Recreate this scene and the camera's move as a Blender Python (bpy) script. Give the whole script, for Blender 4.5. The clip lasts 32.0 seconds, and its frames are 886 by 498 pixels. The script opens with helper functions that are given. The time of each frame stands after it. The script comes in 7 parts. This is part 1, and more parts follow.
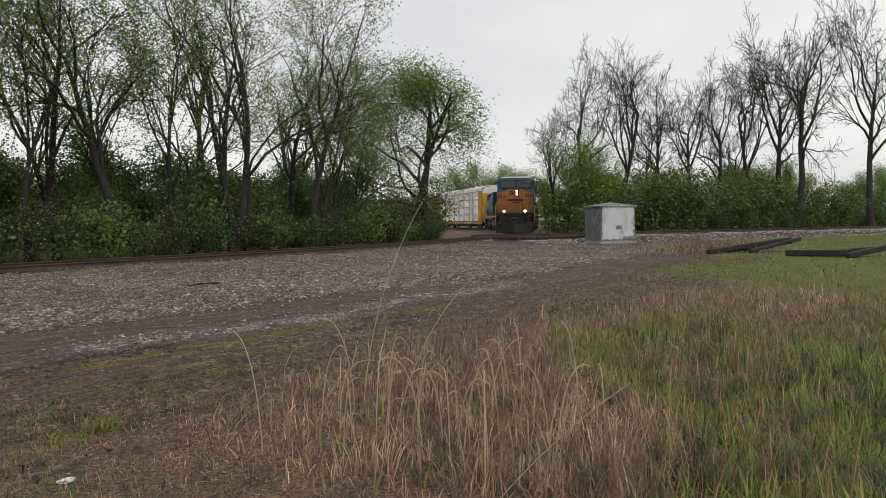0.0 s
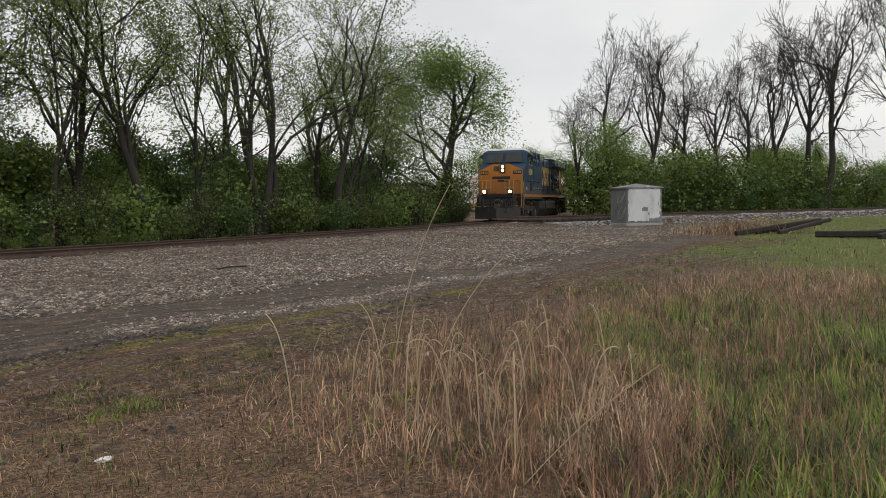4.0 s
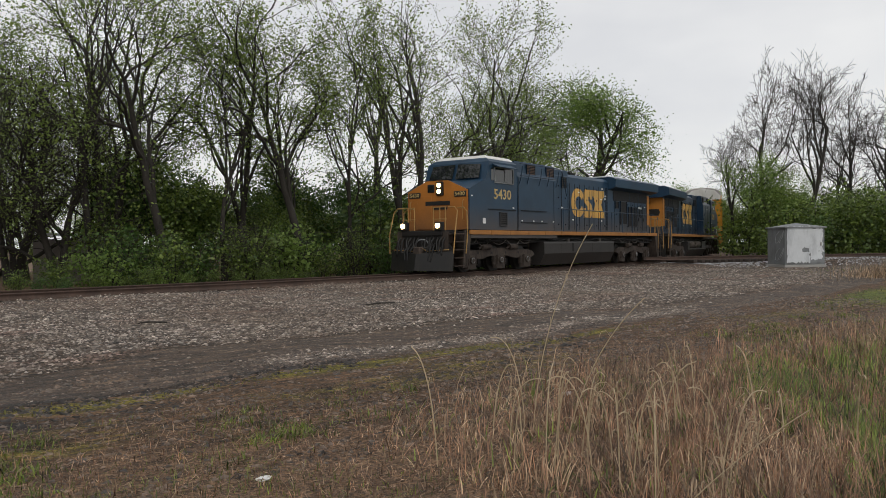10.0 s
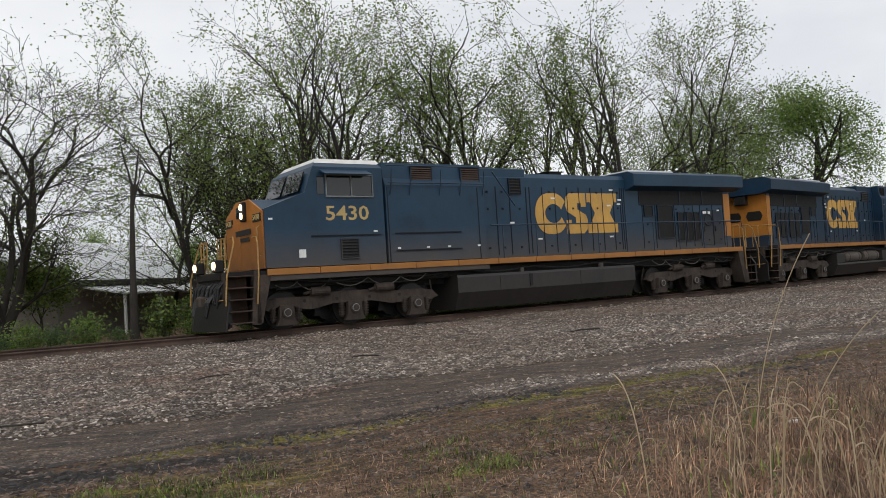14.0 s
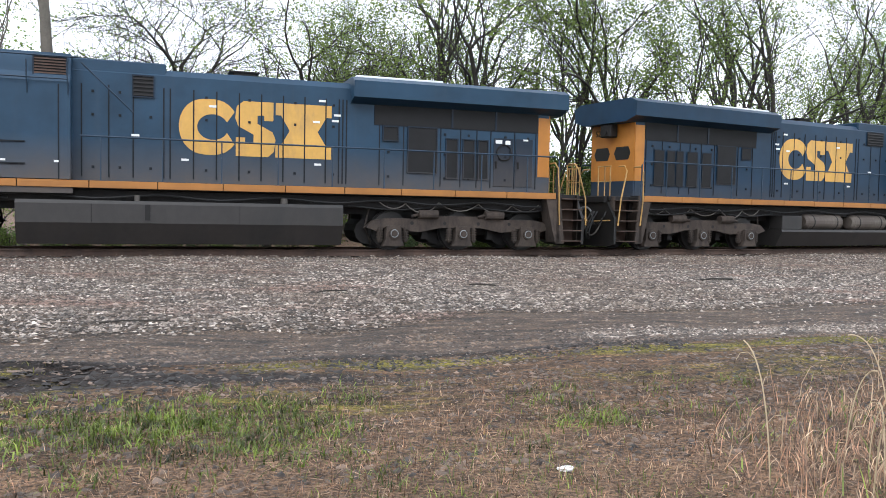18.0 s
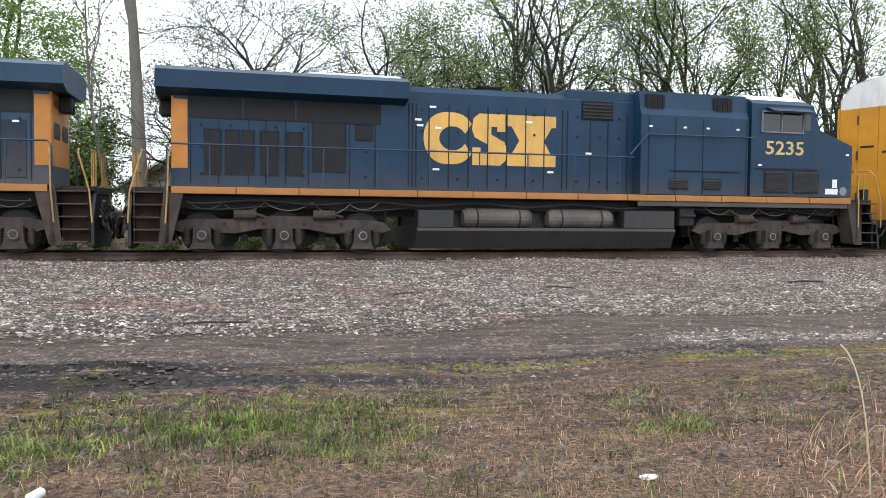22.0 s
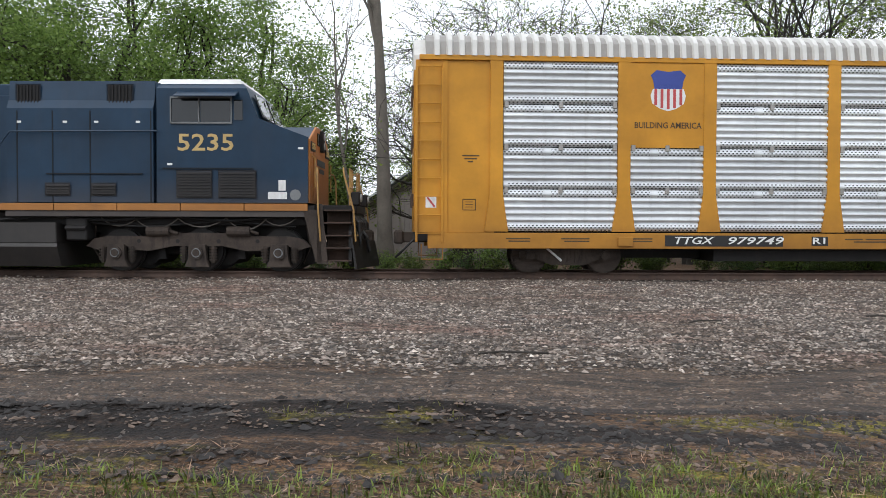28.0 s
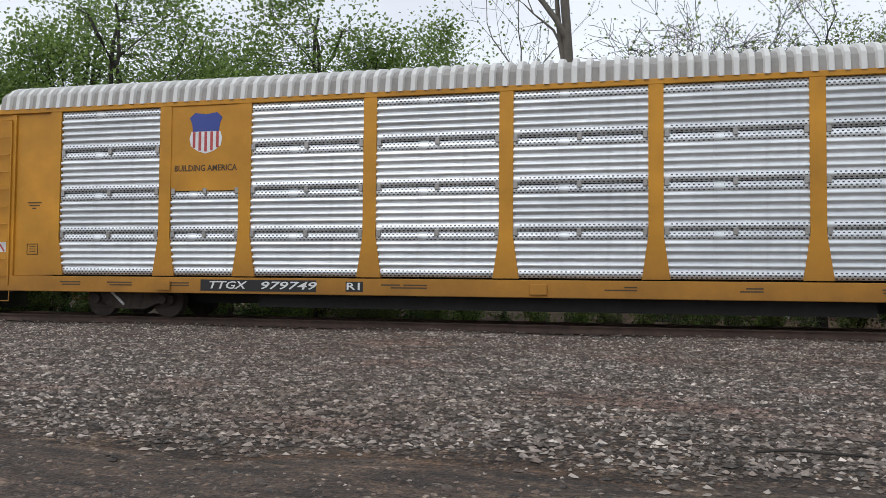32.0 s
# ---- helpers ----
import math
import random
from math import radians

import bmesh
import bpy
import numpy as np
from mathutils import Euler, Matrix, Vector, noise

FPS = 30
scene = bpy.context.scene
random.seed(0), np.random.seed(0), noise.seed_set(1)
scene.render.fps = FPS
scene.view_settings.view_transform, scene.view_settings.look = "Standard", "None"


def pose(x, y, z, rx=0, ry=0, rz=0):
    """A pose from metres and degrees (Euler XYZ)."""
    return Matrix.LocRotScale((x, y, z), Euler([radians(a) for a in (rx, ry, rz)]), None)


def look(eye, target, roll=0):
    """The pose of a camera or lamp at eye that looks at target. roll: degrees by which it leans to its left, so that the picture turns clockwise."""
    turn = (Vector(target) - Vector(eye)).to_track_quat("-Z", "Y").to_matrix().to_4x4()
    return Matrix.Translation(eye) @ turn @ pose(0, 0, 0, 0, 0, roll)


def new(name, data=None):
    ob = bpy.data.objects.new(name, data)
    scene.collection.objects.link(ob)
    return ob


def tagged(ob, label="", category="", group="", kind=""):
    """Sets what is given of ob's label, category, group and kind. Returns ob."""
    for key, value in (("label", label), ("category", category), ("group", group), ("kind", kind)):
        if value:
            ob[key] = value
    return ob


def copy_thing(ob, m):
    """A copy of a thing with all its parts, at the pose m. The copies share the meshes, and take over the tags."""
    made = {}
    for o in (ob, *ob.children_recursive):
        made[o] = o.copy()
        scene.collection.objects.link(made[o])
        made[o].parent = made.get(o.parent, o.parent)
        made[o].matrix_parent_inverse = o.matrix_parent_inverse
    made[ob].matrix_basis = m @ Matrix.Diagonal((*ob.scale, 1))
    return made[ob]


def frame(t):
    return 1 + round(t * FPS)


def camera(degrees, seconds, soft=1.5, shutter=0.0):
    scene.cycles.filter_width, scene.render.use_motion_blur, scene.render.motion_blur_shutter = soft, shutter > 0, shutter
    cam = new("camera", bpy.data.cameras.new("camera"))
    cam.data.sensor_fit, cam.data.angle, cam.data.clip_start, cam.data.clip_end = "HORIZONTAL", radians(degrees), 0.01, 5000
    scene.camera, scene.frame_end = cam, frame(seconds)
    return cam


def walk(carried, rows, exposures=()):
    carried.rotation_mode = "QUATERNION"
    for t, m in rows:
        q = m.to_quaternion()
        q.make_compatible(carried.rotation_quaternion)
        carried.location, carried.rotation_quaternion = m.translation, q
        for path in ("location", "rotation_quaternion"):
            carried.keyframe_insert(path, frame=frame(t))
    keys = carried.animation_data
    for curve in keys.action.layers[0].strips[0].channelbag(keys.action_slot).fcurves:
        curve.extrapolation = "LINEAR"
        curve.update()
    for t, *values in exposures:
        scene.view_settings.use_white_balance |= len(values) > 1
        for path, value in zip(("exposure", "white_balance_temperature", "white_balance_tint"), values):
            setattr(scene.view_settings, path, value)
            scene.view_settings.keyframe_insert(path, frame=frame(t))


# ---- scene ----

# ---------- camera ----------
cam = camera(57.22, 32.0, soft=0.7)
ROWS = [
    (0.0, 0.016, -0.004, 1.360, 49.36, -1.97, -0.54), (0.5, 0.025, 0.015, 1.371, 48.55, -2.31, -0.49), (1.0, 0.021, 0.023, 1.366, 47.97, -2.43, -1.03),
    (1.5, 0.007, 0.031, 1.371, 47.84, -2.46, -1.50), (2.0, -0.036, -0.004, 1.356, 46.05, -1.63, -3.26), (2.5, -0.035, -0.022, 1.364, 45.60, -1.92, -2.41),
    (3.0, -0.015, -0.003, 1.366, 47.32, -2.70, -1.69), (3.5, -0.007, 0.007, 1.361, 47.92, -3.01, -0.90), (5.5, -0.026, -0.005, 1.357, 45.44, -3.64, -1.20),
    (6.0, -0.021, 0.001, 1.353, 44.77, -3.82, -1.28), (6.5, -0.005, 0.009, 1.361, 44.75, -4.12, -1.47), (7.0, -0.012, -0.001, 1.351, 43.68, -3.73, -1.55),
    (7.5, -0.017, -0.014, 1.353, 42.62, -3.98, -1.14), (8.0, -0.044, -0.043, 1.337, 42.46, -2.58, -2.51), (8.5, -0.076, -0.049, 1.357, 39.28, -1.82, -3.71),
    (9.0, -0.086, -0.078, 1.367, 34.09, -0.32, -2.79), (9.5, -0.090, -0.138, 1.357, 34.42, 1.20, -2.74), (10.0, -0.102, -0.116, 1.360, 37.46, -0.29, -0.56),
    (10.5, -0.093, -0.091, 1.361, 37.90, -2.56, 1.39), (11.0, -0.114, -0.066, 1.361, 36.75, -4.87, 1.22), (11.5, -0.111, -0.086, 1.371, 36.19, -4.36, 0.62),
    (12.0, -0.103, -0.080, 1.369, 35.23, -2.95, 0.35), (12.5, -0.132, -0.095, 1.390, 32.15, -1.86, -2.45), (13.0, -0.142, -0.107, 1.361, 28.23, 2.26, 4.24),
    (13.5, -0.098, -0.097, 1.333, 24.17, 2.36, -2.78), (15.5, 0.308, 0.176, 1.430, 22.32, 0.37, -3.65), (16.0, 0.281, 0.213, 1.420, 24.54, -2.80, 0.14),
    (16.5, 0.256, 0.231, 1.392, 23.78, -3.27, 0.48), (17.0, 0.291, 0.303, 1.388, 21.82, -4.06, 0.89), (17.5, 0.281, 0.317, 1.382, 20.84, -3.96, 0.79),
    (18.0, 0.222, 0.280, 1.381, 14.17, -2.73, 1.10), (18.5, 0.156, 0.290, 1.347, 0.47, -3.07, 0.90), (19.0, 0.145, 0.275, 1.341, -11.31, -4.19, 1.00),
    (19.5, 0.161, 0.264, 1.350, -14.54, -4.35, 0.68), (20.0, 0.177, 0.276, 1.349, -10.67, -4.01, 0.68), (20.5, 0.249, 0.312, 1.360, 0.02, -3.31, 0.99),
    (21.0, 0.288, 0.359, 1.355, 11.81, -2.29, 1.19), (21.5, 0.260, 0.336, 1.358, 13.73, -4.26, 2.24), (22.0, 0.237, 0.356, 1.364, 8.82, -2.59, 0.62),
    (22.5, 0.172, 0.381, 1.392, 4.84, -3.23, 1.15), (23.0, 0.116, 0.381, 1.398, 0.07, -2.45, -0.80), (23.5, 0.092, 0.391, 1.397, 0.66, 0.57, -1.30),
    (24.0, 0.058, 0.396, 1.416, -0.21, 0.61, -0.89), (24.5, 0.021, 0.387, 1.402, -2.78, 0.64, -0.80), (26.5, -0.484, 0.935, 1.367, -6.34, -0.64, -2.49),
    (27.0, -0.661, 1.114, 1.318, -10.53, -4.41, 0.46), (27.5, -0.752, 1.407, 1.311, -7.45, -3.73, -0.13), (28.0, -0.829, 1.681, 1.323, -5.80, -1.38, 0.19),
    (28.5, -0.985, 1.954, 1.307, 5.05, -3.68, -0.27), (29.0, -1.103, 2.137, 1.312, 3.13, -1.70, 0.79), (29.5, -1.124, 2.473, 1.263, -2.67, -0.18, 1.58),
    (30.0, -1.229, 2.801, 1.231, -4.35, -1.56, 0.37), (30.5, -1.359, 3.091, 1.241, -6.68, -2.56, 1.05), (31.0, -1.469, 3.413, 1.238, -14.45, 1.22, -0.90),
    (31.5, -1.492, 3.642, 1.233, -16.20, -1.24, -0.51), (32.0, -1.625, 3.908, 1.228, -18.25, 2.21, 0.51),
]


def aim(x, y, z, yaw, pitch, roll):
    a, b = radians(yaw), radians(pitch)
    return look((x, y, z), (x + math.sin(a) * math.cos(b), y + math.cos(a) * math.cos(b), z + math.sin(b)), roll)


EXPOSURES = [(0, -0.3, 6800, 10), (3.5, -0.3, 6850, 10), (6, -0.15, 6850, 10), (7, 0.0, 6850, 10), (8, -0.02, 6800, 10), (9, -0.3, 6750, 10), (10, -0.33, 6750, 10), (11, 0.28, 6850, 10), (12, 0.4, 6750, 10), (13, -0.27, 6550, 10), (13.5, -0.25, 6550, 10), (15.5, 0.1, 6800, 10), (16, 0.5, 6800, 10), (17, 0.8, 6300, 10), (18, 0.86, 6050, 10), (18.6, 1.12, 5950, 10), (20, 1.08, 5950, 10), (21, 0.72, 6050, 10), (22, 0.85, 6050, 10), (23, 0.8, 6100, 10), (23.5, 0.15, 6250, 10), (26.5, 0.42, 6350, 10), (28, 0.28, 6250, 10), (29, -0.1, 6250, 10), (30, -0.1, 6250, 10), (31, 0.03, 6250, 10), (32, -0.15, 6200, 10)]
walk(cam, [(r[0], aim(*r[1:])) for r in ROWS], EXPOSURES)

# ---------- world and sun ----------
world = bpy.data.worlds.new("overcast_sky")
scene.world = world
world.use_nodes = True
wn, wl = world.node_tree.nodes, world.node_tree.links
wn.clear()
w_out = wn.new("ShaderNodeOutputWorld")
w_sky = wn.new("ShaderNodeTexSky")
w_sky.sky_type, w_sky.sun_disc = "NISHITA", False
w_sky.sun_elevation, w_sky.sun_rotation = radians(48), radians(200)
w_b1 = wn.new("ShaderNodeBackground")
w_b1.inputs["Strength"].default_value = 0.1
w_co = wn.new("ShaderNodeTexCoord")
w_map = wn.new("ShaderNodeMapping")
w_map.inputs["Scale"].default_value = (1.3, 1.3, 3.2)
w_no = wn.new("ShaderNodeTexNoise")
w_no.inputs["Scale"].default_value, w_no.inputs["Detail"].default_value = 1.6, 5.0
w_no.inputs["Roughness"].default_value = 0.5
w_ra = wn.new("ShaderNodeValToRGB")
w_ra.color_ramp.elements[0].position, w_ra.color_ramp.elements[1].position = 0.36, 0.62
w_ra.color_ramp.elements[0].color = (0.78, 0.80, 0.84, 1)
w_ra.color_ramp.elements[1].color = (0.97, 0.985, 1.0, 1)
w_b2 = wn.new("ShaderNodeBackground")
w_b2.inputs["Strength"].default_value = 1.25
w_mix = wn.new("ShaderNodeMixShader")
w_mix.inputs[0].default_value = 0.86
wl.new(w_sky.outputs[0], w_b1.inputs[0])
wl.new(w_co.outputs["Generated"], w_map.inputs[0])
wl.new(w_map.outputs[0], w_no.inputs["Vector"])
wl.new(w_no.outputs["Fac"], w_ra.inputs[0])
wl.new(w_ra.outputs[0], w_b2.inputs[0])
wl.new(w_b1.outputs[0], w_mix.inputs[1])
wl.new(w_b2.outputs[0], w_mix.inputs[2])
wl.new(w_mix.outputs[0], w_out.inputs[0])
sun_data = bpy.data.lights.new("sun", "SUN")
sun_data.energy, sun_data.angle, sun_data.color = 0.7, radians(25), (1.0, 0.97, 0.92)
sun = new("sun", sun_data)
sun.matrix_world = look((-30, -60, 75), (0, 20, 0))

# ---------- materials ----------
def ramp(nt, src, stops):
    n = nt.nodes.new("ShaderNodeValToRGB")
    el = n.color_ramp.elements
    while len(el) < len(stops):
        el.new(0.5)
    for e, (p, c) in zip(el, stops):
        e.position, e.color = p, (*c, 1) if len(c) == 3 else c
    nt.links.new(src, n.inputs[0])
    return n.outputs[0]


def noise_out(nt, scale, detail=4.0, rough=0.55, space="Object", stretch=(1, 1, 1)):
    co = nt.nodes.new("ShaderNodeTexCoord")
    mp = nt.nodes.new("ShaderNodeMapping")
    mp.inputs["Scale"].default_value = stretch
    n = nt.nodes.new("ShaderNodeTexNoise")
    n.inputs["Scale"].default_value, n.inputs["Detail"].default_value, n.inputs["Roughness"].default_value = scale, detail, rough
    nt.links.new(co.outputs[space], mp.inputs[0])
    nt.links.new(mp.outputs[0], n.inputs["Vector"])
    return n.outputs["Fac"]


def mixc(nt, fac, a, b, kind="MIX"):
    n = nt.nodes.new("ShaderNodeMix")
    n.data_type, n.blend_type = "RGBA", kind
    for sock, v in ((n.inputs[0], fac), (n.inputs[6], a), (n.inputs[7], b)):
        if isinstance(v, (int, float)):
            sock.default_value = v
        elif isinstance(v, tuple):
            sock.default_value = (*v, 1)
        else:
            nt.links.new(v, sock)
    return n.outputs[2]


def mathn(nt, op, a, b=0.0, clamp=False):
    n = nt.nodes.new("ShaderNodeMath")
    n.operation, n.use_clamp = op, clamp
    for sock, v in zip(n.inputs, (a, b)):
        if isinstance(v, (int, float)):
            sock.default_value = v
        else:
            nt.links.new(v, sock)
    return n.outputs[0]


def material(name, rough=0.6, metal=0.0):
    m = bpy.data.materials.new(name)
    m.use_nodes = True
    b = m.node_tree.nodes["Principled BSDF"]
    b.inputs["Roughness"].default_value, b.inputs["Metallic"].default_value = rough, metal
    return m, m.node_tree, b


def add_bump(nt, b, h, strength=0.4, dist=0.02):
    n = nt.nodes.new("ShaderNodeBump")
    n.inputs["Strength"].default_value, n.inputs["Distance"].default_value = strength, dist
    nt.links.new(h, n.inputs["Height"])
    nt.links.new(n.outputs[0], b.inputs["Normal"])


def plain(name, col, rough=0.6, metal=0.0, var=0.25, scale=6.0, bump=0.15, grime=None, amount=0.5):
    """A weathered surface: two scales of tone, a grime colour in patches, a fine relief."""
    m, nt, b = material(name, rough, metal)
    big, fine = noise_out(nt, scale * 0.18, 5), noise_out(nt, scale * 3, 3)
    lo, hi = tuple(c * (1 - var) for c in col), tuple(min(1, c * (1 + var)) for c in col)
    c = ramp(nt, big, [(0.3, lo), (0.7, hi)])
    c = mixc(nt, 0.25, c, ramp(nt, fine, [(0.3, lo), (0.7, hi)]))
    if grime:
        g = noise_out(nt, scale * 0.6, 6, 0.7, stretch=(1, 1, 0.35))
        f = ramp(nt, g, [(0.48, (0, 0, 0)), (0.72, (amount,) * 3)])
        c = mixc(nt, f, c, grime)
    nt.links.new(c, b.inputs["Base Color"])
    if bump:
        add_bump(nt, b, fine, bump, 0.01)
    return m


def painted(name, col, dust=(0.16, 0.125, 0.095), low=1.4, high=3.0, rough=0.42, amount=0.75):
    """Rolling-stock paint: road dust thrown up from below, rain streaks and chalky patches."""
    m, nt, b = material(name, rough)
    b.inputs["Specular IOR Level"].default_value = 0.3
    co = nt.nodes.new("ShaderNodeTexCoord")
    sep = nt.nodes.new("ShaderNodeSeparateXYZ")
    nt.links.new(co.outputs["Object"], sep.inputs[0])
    tone = noise_out(nt, 0.9, 5, 0.6)
    c = ramp(nt, tone, [(0.3, tuple(v * 0.8 for v in col)), (0.7, tuple(min(1, v * 1.2) for v in col))])
    streak = noise_out(nt, 3.0, 5, 0.65, stretch=(1, 1, 0.06))
    height = nt.nodes.new("ShaderNodeMapRange")
    for k, v in ((1, high), (2, low), (3, 0.0), (4, 1.0)):
        height.inputs[k].default_value = v
    nt.links.new(sep.outputs[2], height.inputs[0])
    patch = noise_out(nt, 1.7, 6, 0.7)
    f = mathn(nt, "MULTIPLY", mathn(nt, "MULTIPLY", height.outputs[0], mathn(nt, "ADD", patch, 0.35)), amount, True)
    f2 = ramp(nt, streak, [(0.52, (0, 0, 0)), (0.85, (0.1,) * 3)])
    c = mixc(nt, f2, c, dust)
    c = mixc(nt, f, c, dust)
    nt.links.new(c, b.inputs["Base Color"])
    r = nt.nodes.new("ShaderNodeMapRange")
    r.inputs[3].default_value, r.inputs[4].default_value = rough, 0.85
    nt.links.new(f, r.inputs[0])
    nt.links.new(r.outputs[0], b.inputs["Roughness"])
    add_bump(nt, b, noise_out(nt, 2.2, 3), 0.08, 0.02)
    return m


M = {}
M["blue"] = painted("weathered_blue_paint", (0.017, 0.047, 0.086), dust=(0.105, 0.088, 0.076), low=1.55, high=2.7, amount=0.95)
M["blue_clean"] = painted("washed_blue_paint", (0.0085, 0.031, 0.064), dust=(0.085, 0.07, 0.06), amount=0.6, high=2.3)
M["blue_dark"] = painted("dark_blue_paint", (0.008, 0.017, 0.032), amount=0.5)
M["yellow"] = painted("faded_gold_paint", (0.45, 0.185, 0.036), dust=(0.13, 0.08, 0.05), low=0.9, high=2.3, amount=0.75)
M["gold"] = plain("gold_lettering", (0.60, 0.34, 0.075), 0.5, var=0.14, scale=4, bump=0.05, grime=(0.2, 0.15, 0.1), amount=0.4)
M["cream"] = plain("pale_gold_numerals", (0.52, 0.375, 0.15), 0.5, var=0.12, bump=0.05)
M["rack_yellow"] = painted("freight_yellow_paint", (0.55, 0.255, 0.024), dust=(0.16, 0.075, 0.03), low=0.5, high=1.9, amount=0.7)
M["rust_nose"] = painted("sooty_orange_paint", (0.46, 0.17, 0.03), dust=(0.09, 0.06, 0.04), low=1.4, high=3.2, amount=0.8)
M["under"] = plain("dusty_running_gear_steel", (0.05, 0.037, 0.029), 0.85, var=0.55, scale=9, bump=0.4, grime=(0.014, 0.011, 0.010), amount=0.9)
M["black"] = plain("sooty_black_steel", (0.007, 0.006, 0.006), 0.75, var=0.4, scale=6, bump=0.2, grime=(0.02, 0.015, 0.012), amount=0.5)
M["tank"] = plain("dusty_tank_steel", (0.026, 0.023, 0.0215), 0.55, var=0.3, scale=2, bump=0.15, grime=(0.012, 0.013, 0.013), amount=0.75)
M["soot"] = plain("soot_black_pilot_steel", (0.008, 0.0075, 0.007), 0.55, var=0.4, scale=5, bump=0.25, grime=(0.04, 0.028, 0.022), amount=0.45)
M["screen"] = plain("dark_intake_screen", (0.008, 0.008, 0.009), 0.8, var=0.3, scale=20, bump=0.5)
M["white"] = plain("off_white_paint", (0.78, 0.79, 0.78), 0.55, var=0.06, scale=5, bump=0.05, grime=(0.35, 0.33, 0.3), amount=0.5)
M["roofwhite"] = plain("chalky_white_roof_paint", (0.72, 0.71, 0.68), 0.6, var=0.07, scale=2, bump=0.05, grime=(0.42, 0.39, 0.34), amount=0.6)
M["roofgrey"] = plain("grey_roof_sheet", (0.36, 0.345, 0.325), 0.7, var=0.15, scale=3, bump=0.08, grime=(0.2, 0.18, 0.16), amount=0.6)
M["rail_yellow"] = plain("worn_yellow_handrail", (0.38, 0.225, 0.07), 0.6, var=0.3, scale=12, bump=0.1, grime=(0.14, 0.09, 0.05), amount=0.8)
M["blue_rail"] = plain("blue_handrail_paint", (0.014, 0.034, 0.062), 0.5, var=0.3, scale=12, bump=0.05)
M["steel"] = plain("polished_tread_steel", (0.35, 0.33, 0.31), 0.35, 1.0, var=0.2, scale=14, bump=0.05)
M["joint"] = plain("dark_panel_joint", (0.003, 0.006, 0.011), 0.8, var=0.3, bump=0.0)
M["rusty"] = plain("rusty_rail_steel", (0.072, 0.044, 0.032), 0.8, var=0.4, scale=8, bump=0.3, grime=(0.035, 0.026, 0.022), amount=0.7)
M["tie"] = plain("creosoted_tie_wood", (0.055, 0.043, 0.036), 0.9, var=0.45, scale=5, bump=0.5, grime=(0.13, 0.11, 0.09), amount=0.6)
M["old_tie"] = plain("rain_dark_old_tie_wood", (0.02, 0.016, 0.014), 0.85, var=0.5, scale=5, bump=0.5, grime=(0.06, 0.05, 0.042), amount=0.5)
M["blackplate"] = plain("black_stencil_panel", (0.012, 0.012, 0.012), 0.5, var=0.2, bump=0.02)
M["red"] = plain("faded_red_paint", (0.45, 0.06, 0.06), 0.5, var=0.15, bump=0.03)
M["royal"] = plain("faded_royal_blue_paint", (0.035, 0.06, 0.28), 0.5, var=0.15, bump=0.03)
M["stencil"] = plain("dark_brown_stencil_ink", (0.07, 0.045, 0.02), 0.7, var=0.2, bump=0.02)
M["rubber"] = plain("black_rubber_hose", (0.01, 0.01, 0.0105), 0.55, var=0.2, scale=20, bump=0.1)
M["cable"] = plain("dusty_grey_cable", (0.10, 0.09, 0.08), 0.7, var=0.3, scale=14, bump=0.05)
M["grey"] = plain("weathered_grey_cabinet", (0.20, 0.21, 0.215), 0.7, var=0.25, scale=3, bump=0.2, grime=(0.09, 0.09, 0.09), amount=0.6)
M["patchwhite"] = plain("patchy_white_cover_paint", (0.62, 0.64, 0.66), 0.7, var=0.12, scale=3, bump=0.15, grime=(0.3, 0.31, 0.33), amount=0.7)
M["siding"] = plain("grey_mauve_metal_siding", (0.27, 0.235, 0.225), 0.6, var=0.1, scale=2, bump=0.1)
M["metalroof"] = plain("pale_galvanised_roofing", (0.66, 0.68, 0.70), 0.45, 0.2, var=0.1, scale=2, bump=0.1, grime=(0.35, 0.33, 0.3), amount=0.4)
M["concrete"] = plain("pale_concrete", (0.36, 0.35, 0.33), 0.9, var=0.2, scale=5, bump=0.3)
M["can"] = plain("crumpled_aluminium", (0.75, 0.75, 0.76), 0.35, 0.6, var=0.15, scale=20, bump=0.3)
M["litter"] = plain("white_litter_plastic", (0.72, 0.71, 0.70), 0.6, var=0.1, scale=20, bump=0.3)


def glass_mat(name, tint, rough=0.08):
    m, nt, b = material(name, rough)
    b.inputs["Base Color"].default_value = (*tint, 1)
    b.inputs["Specular IOR Level"].default_value = 0.6
    fine = noise_out(nt, 3.0, 3)
    add_bump(nt, b, fine, 0.05, 0.01)
    return m


M["glass"] = glass_mat("dark_cab_glass", (0.012, 0.014, 0.016), 0.03)


def glow_mat(name, col, strength):
    m, nt, b = material(name, 0.3)
    b.inputs["Base Color"].default_value = (0.8, 0.8, 0.75, 1)
    b.inputs["Emission Color"].default_value = (*col, 1)
    b.inputs["Emission Strength"].default_value = strength
    return m


M["lamp"] = glow_mat("lit_headlight_lens", (1.0, 0.68, 0.32), 9.0)
M["lens_off"] = plain("unlit_lamp_lens", (0.35, 0.34, 0.32), 0.2, var=0.1, bump=0.0)
M["reservoir"] = plain("dusty_tan_grey_reservoir", (0.075, 0.06, 0.05), 0.7, var=0.25, scale=4, bump=0.15, grime=(0.3, 0.27, 0.22), amount=0.25)


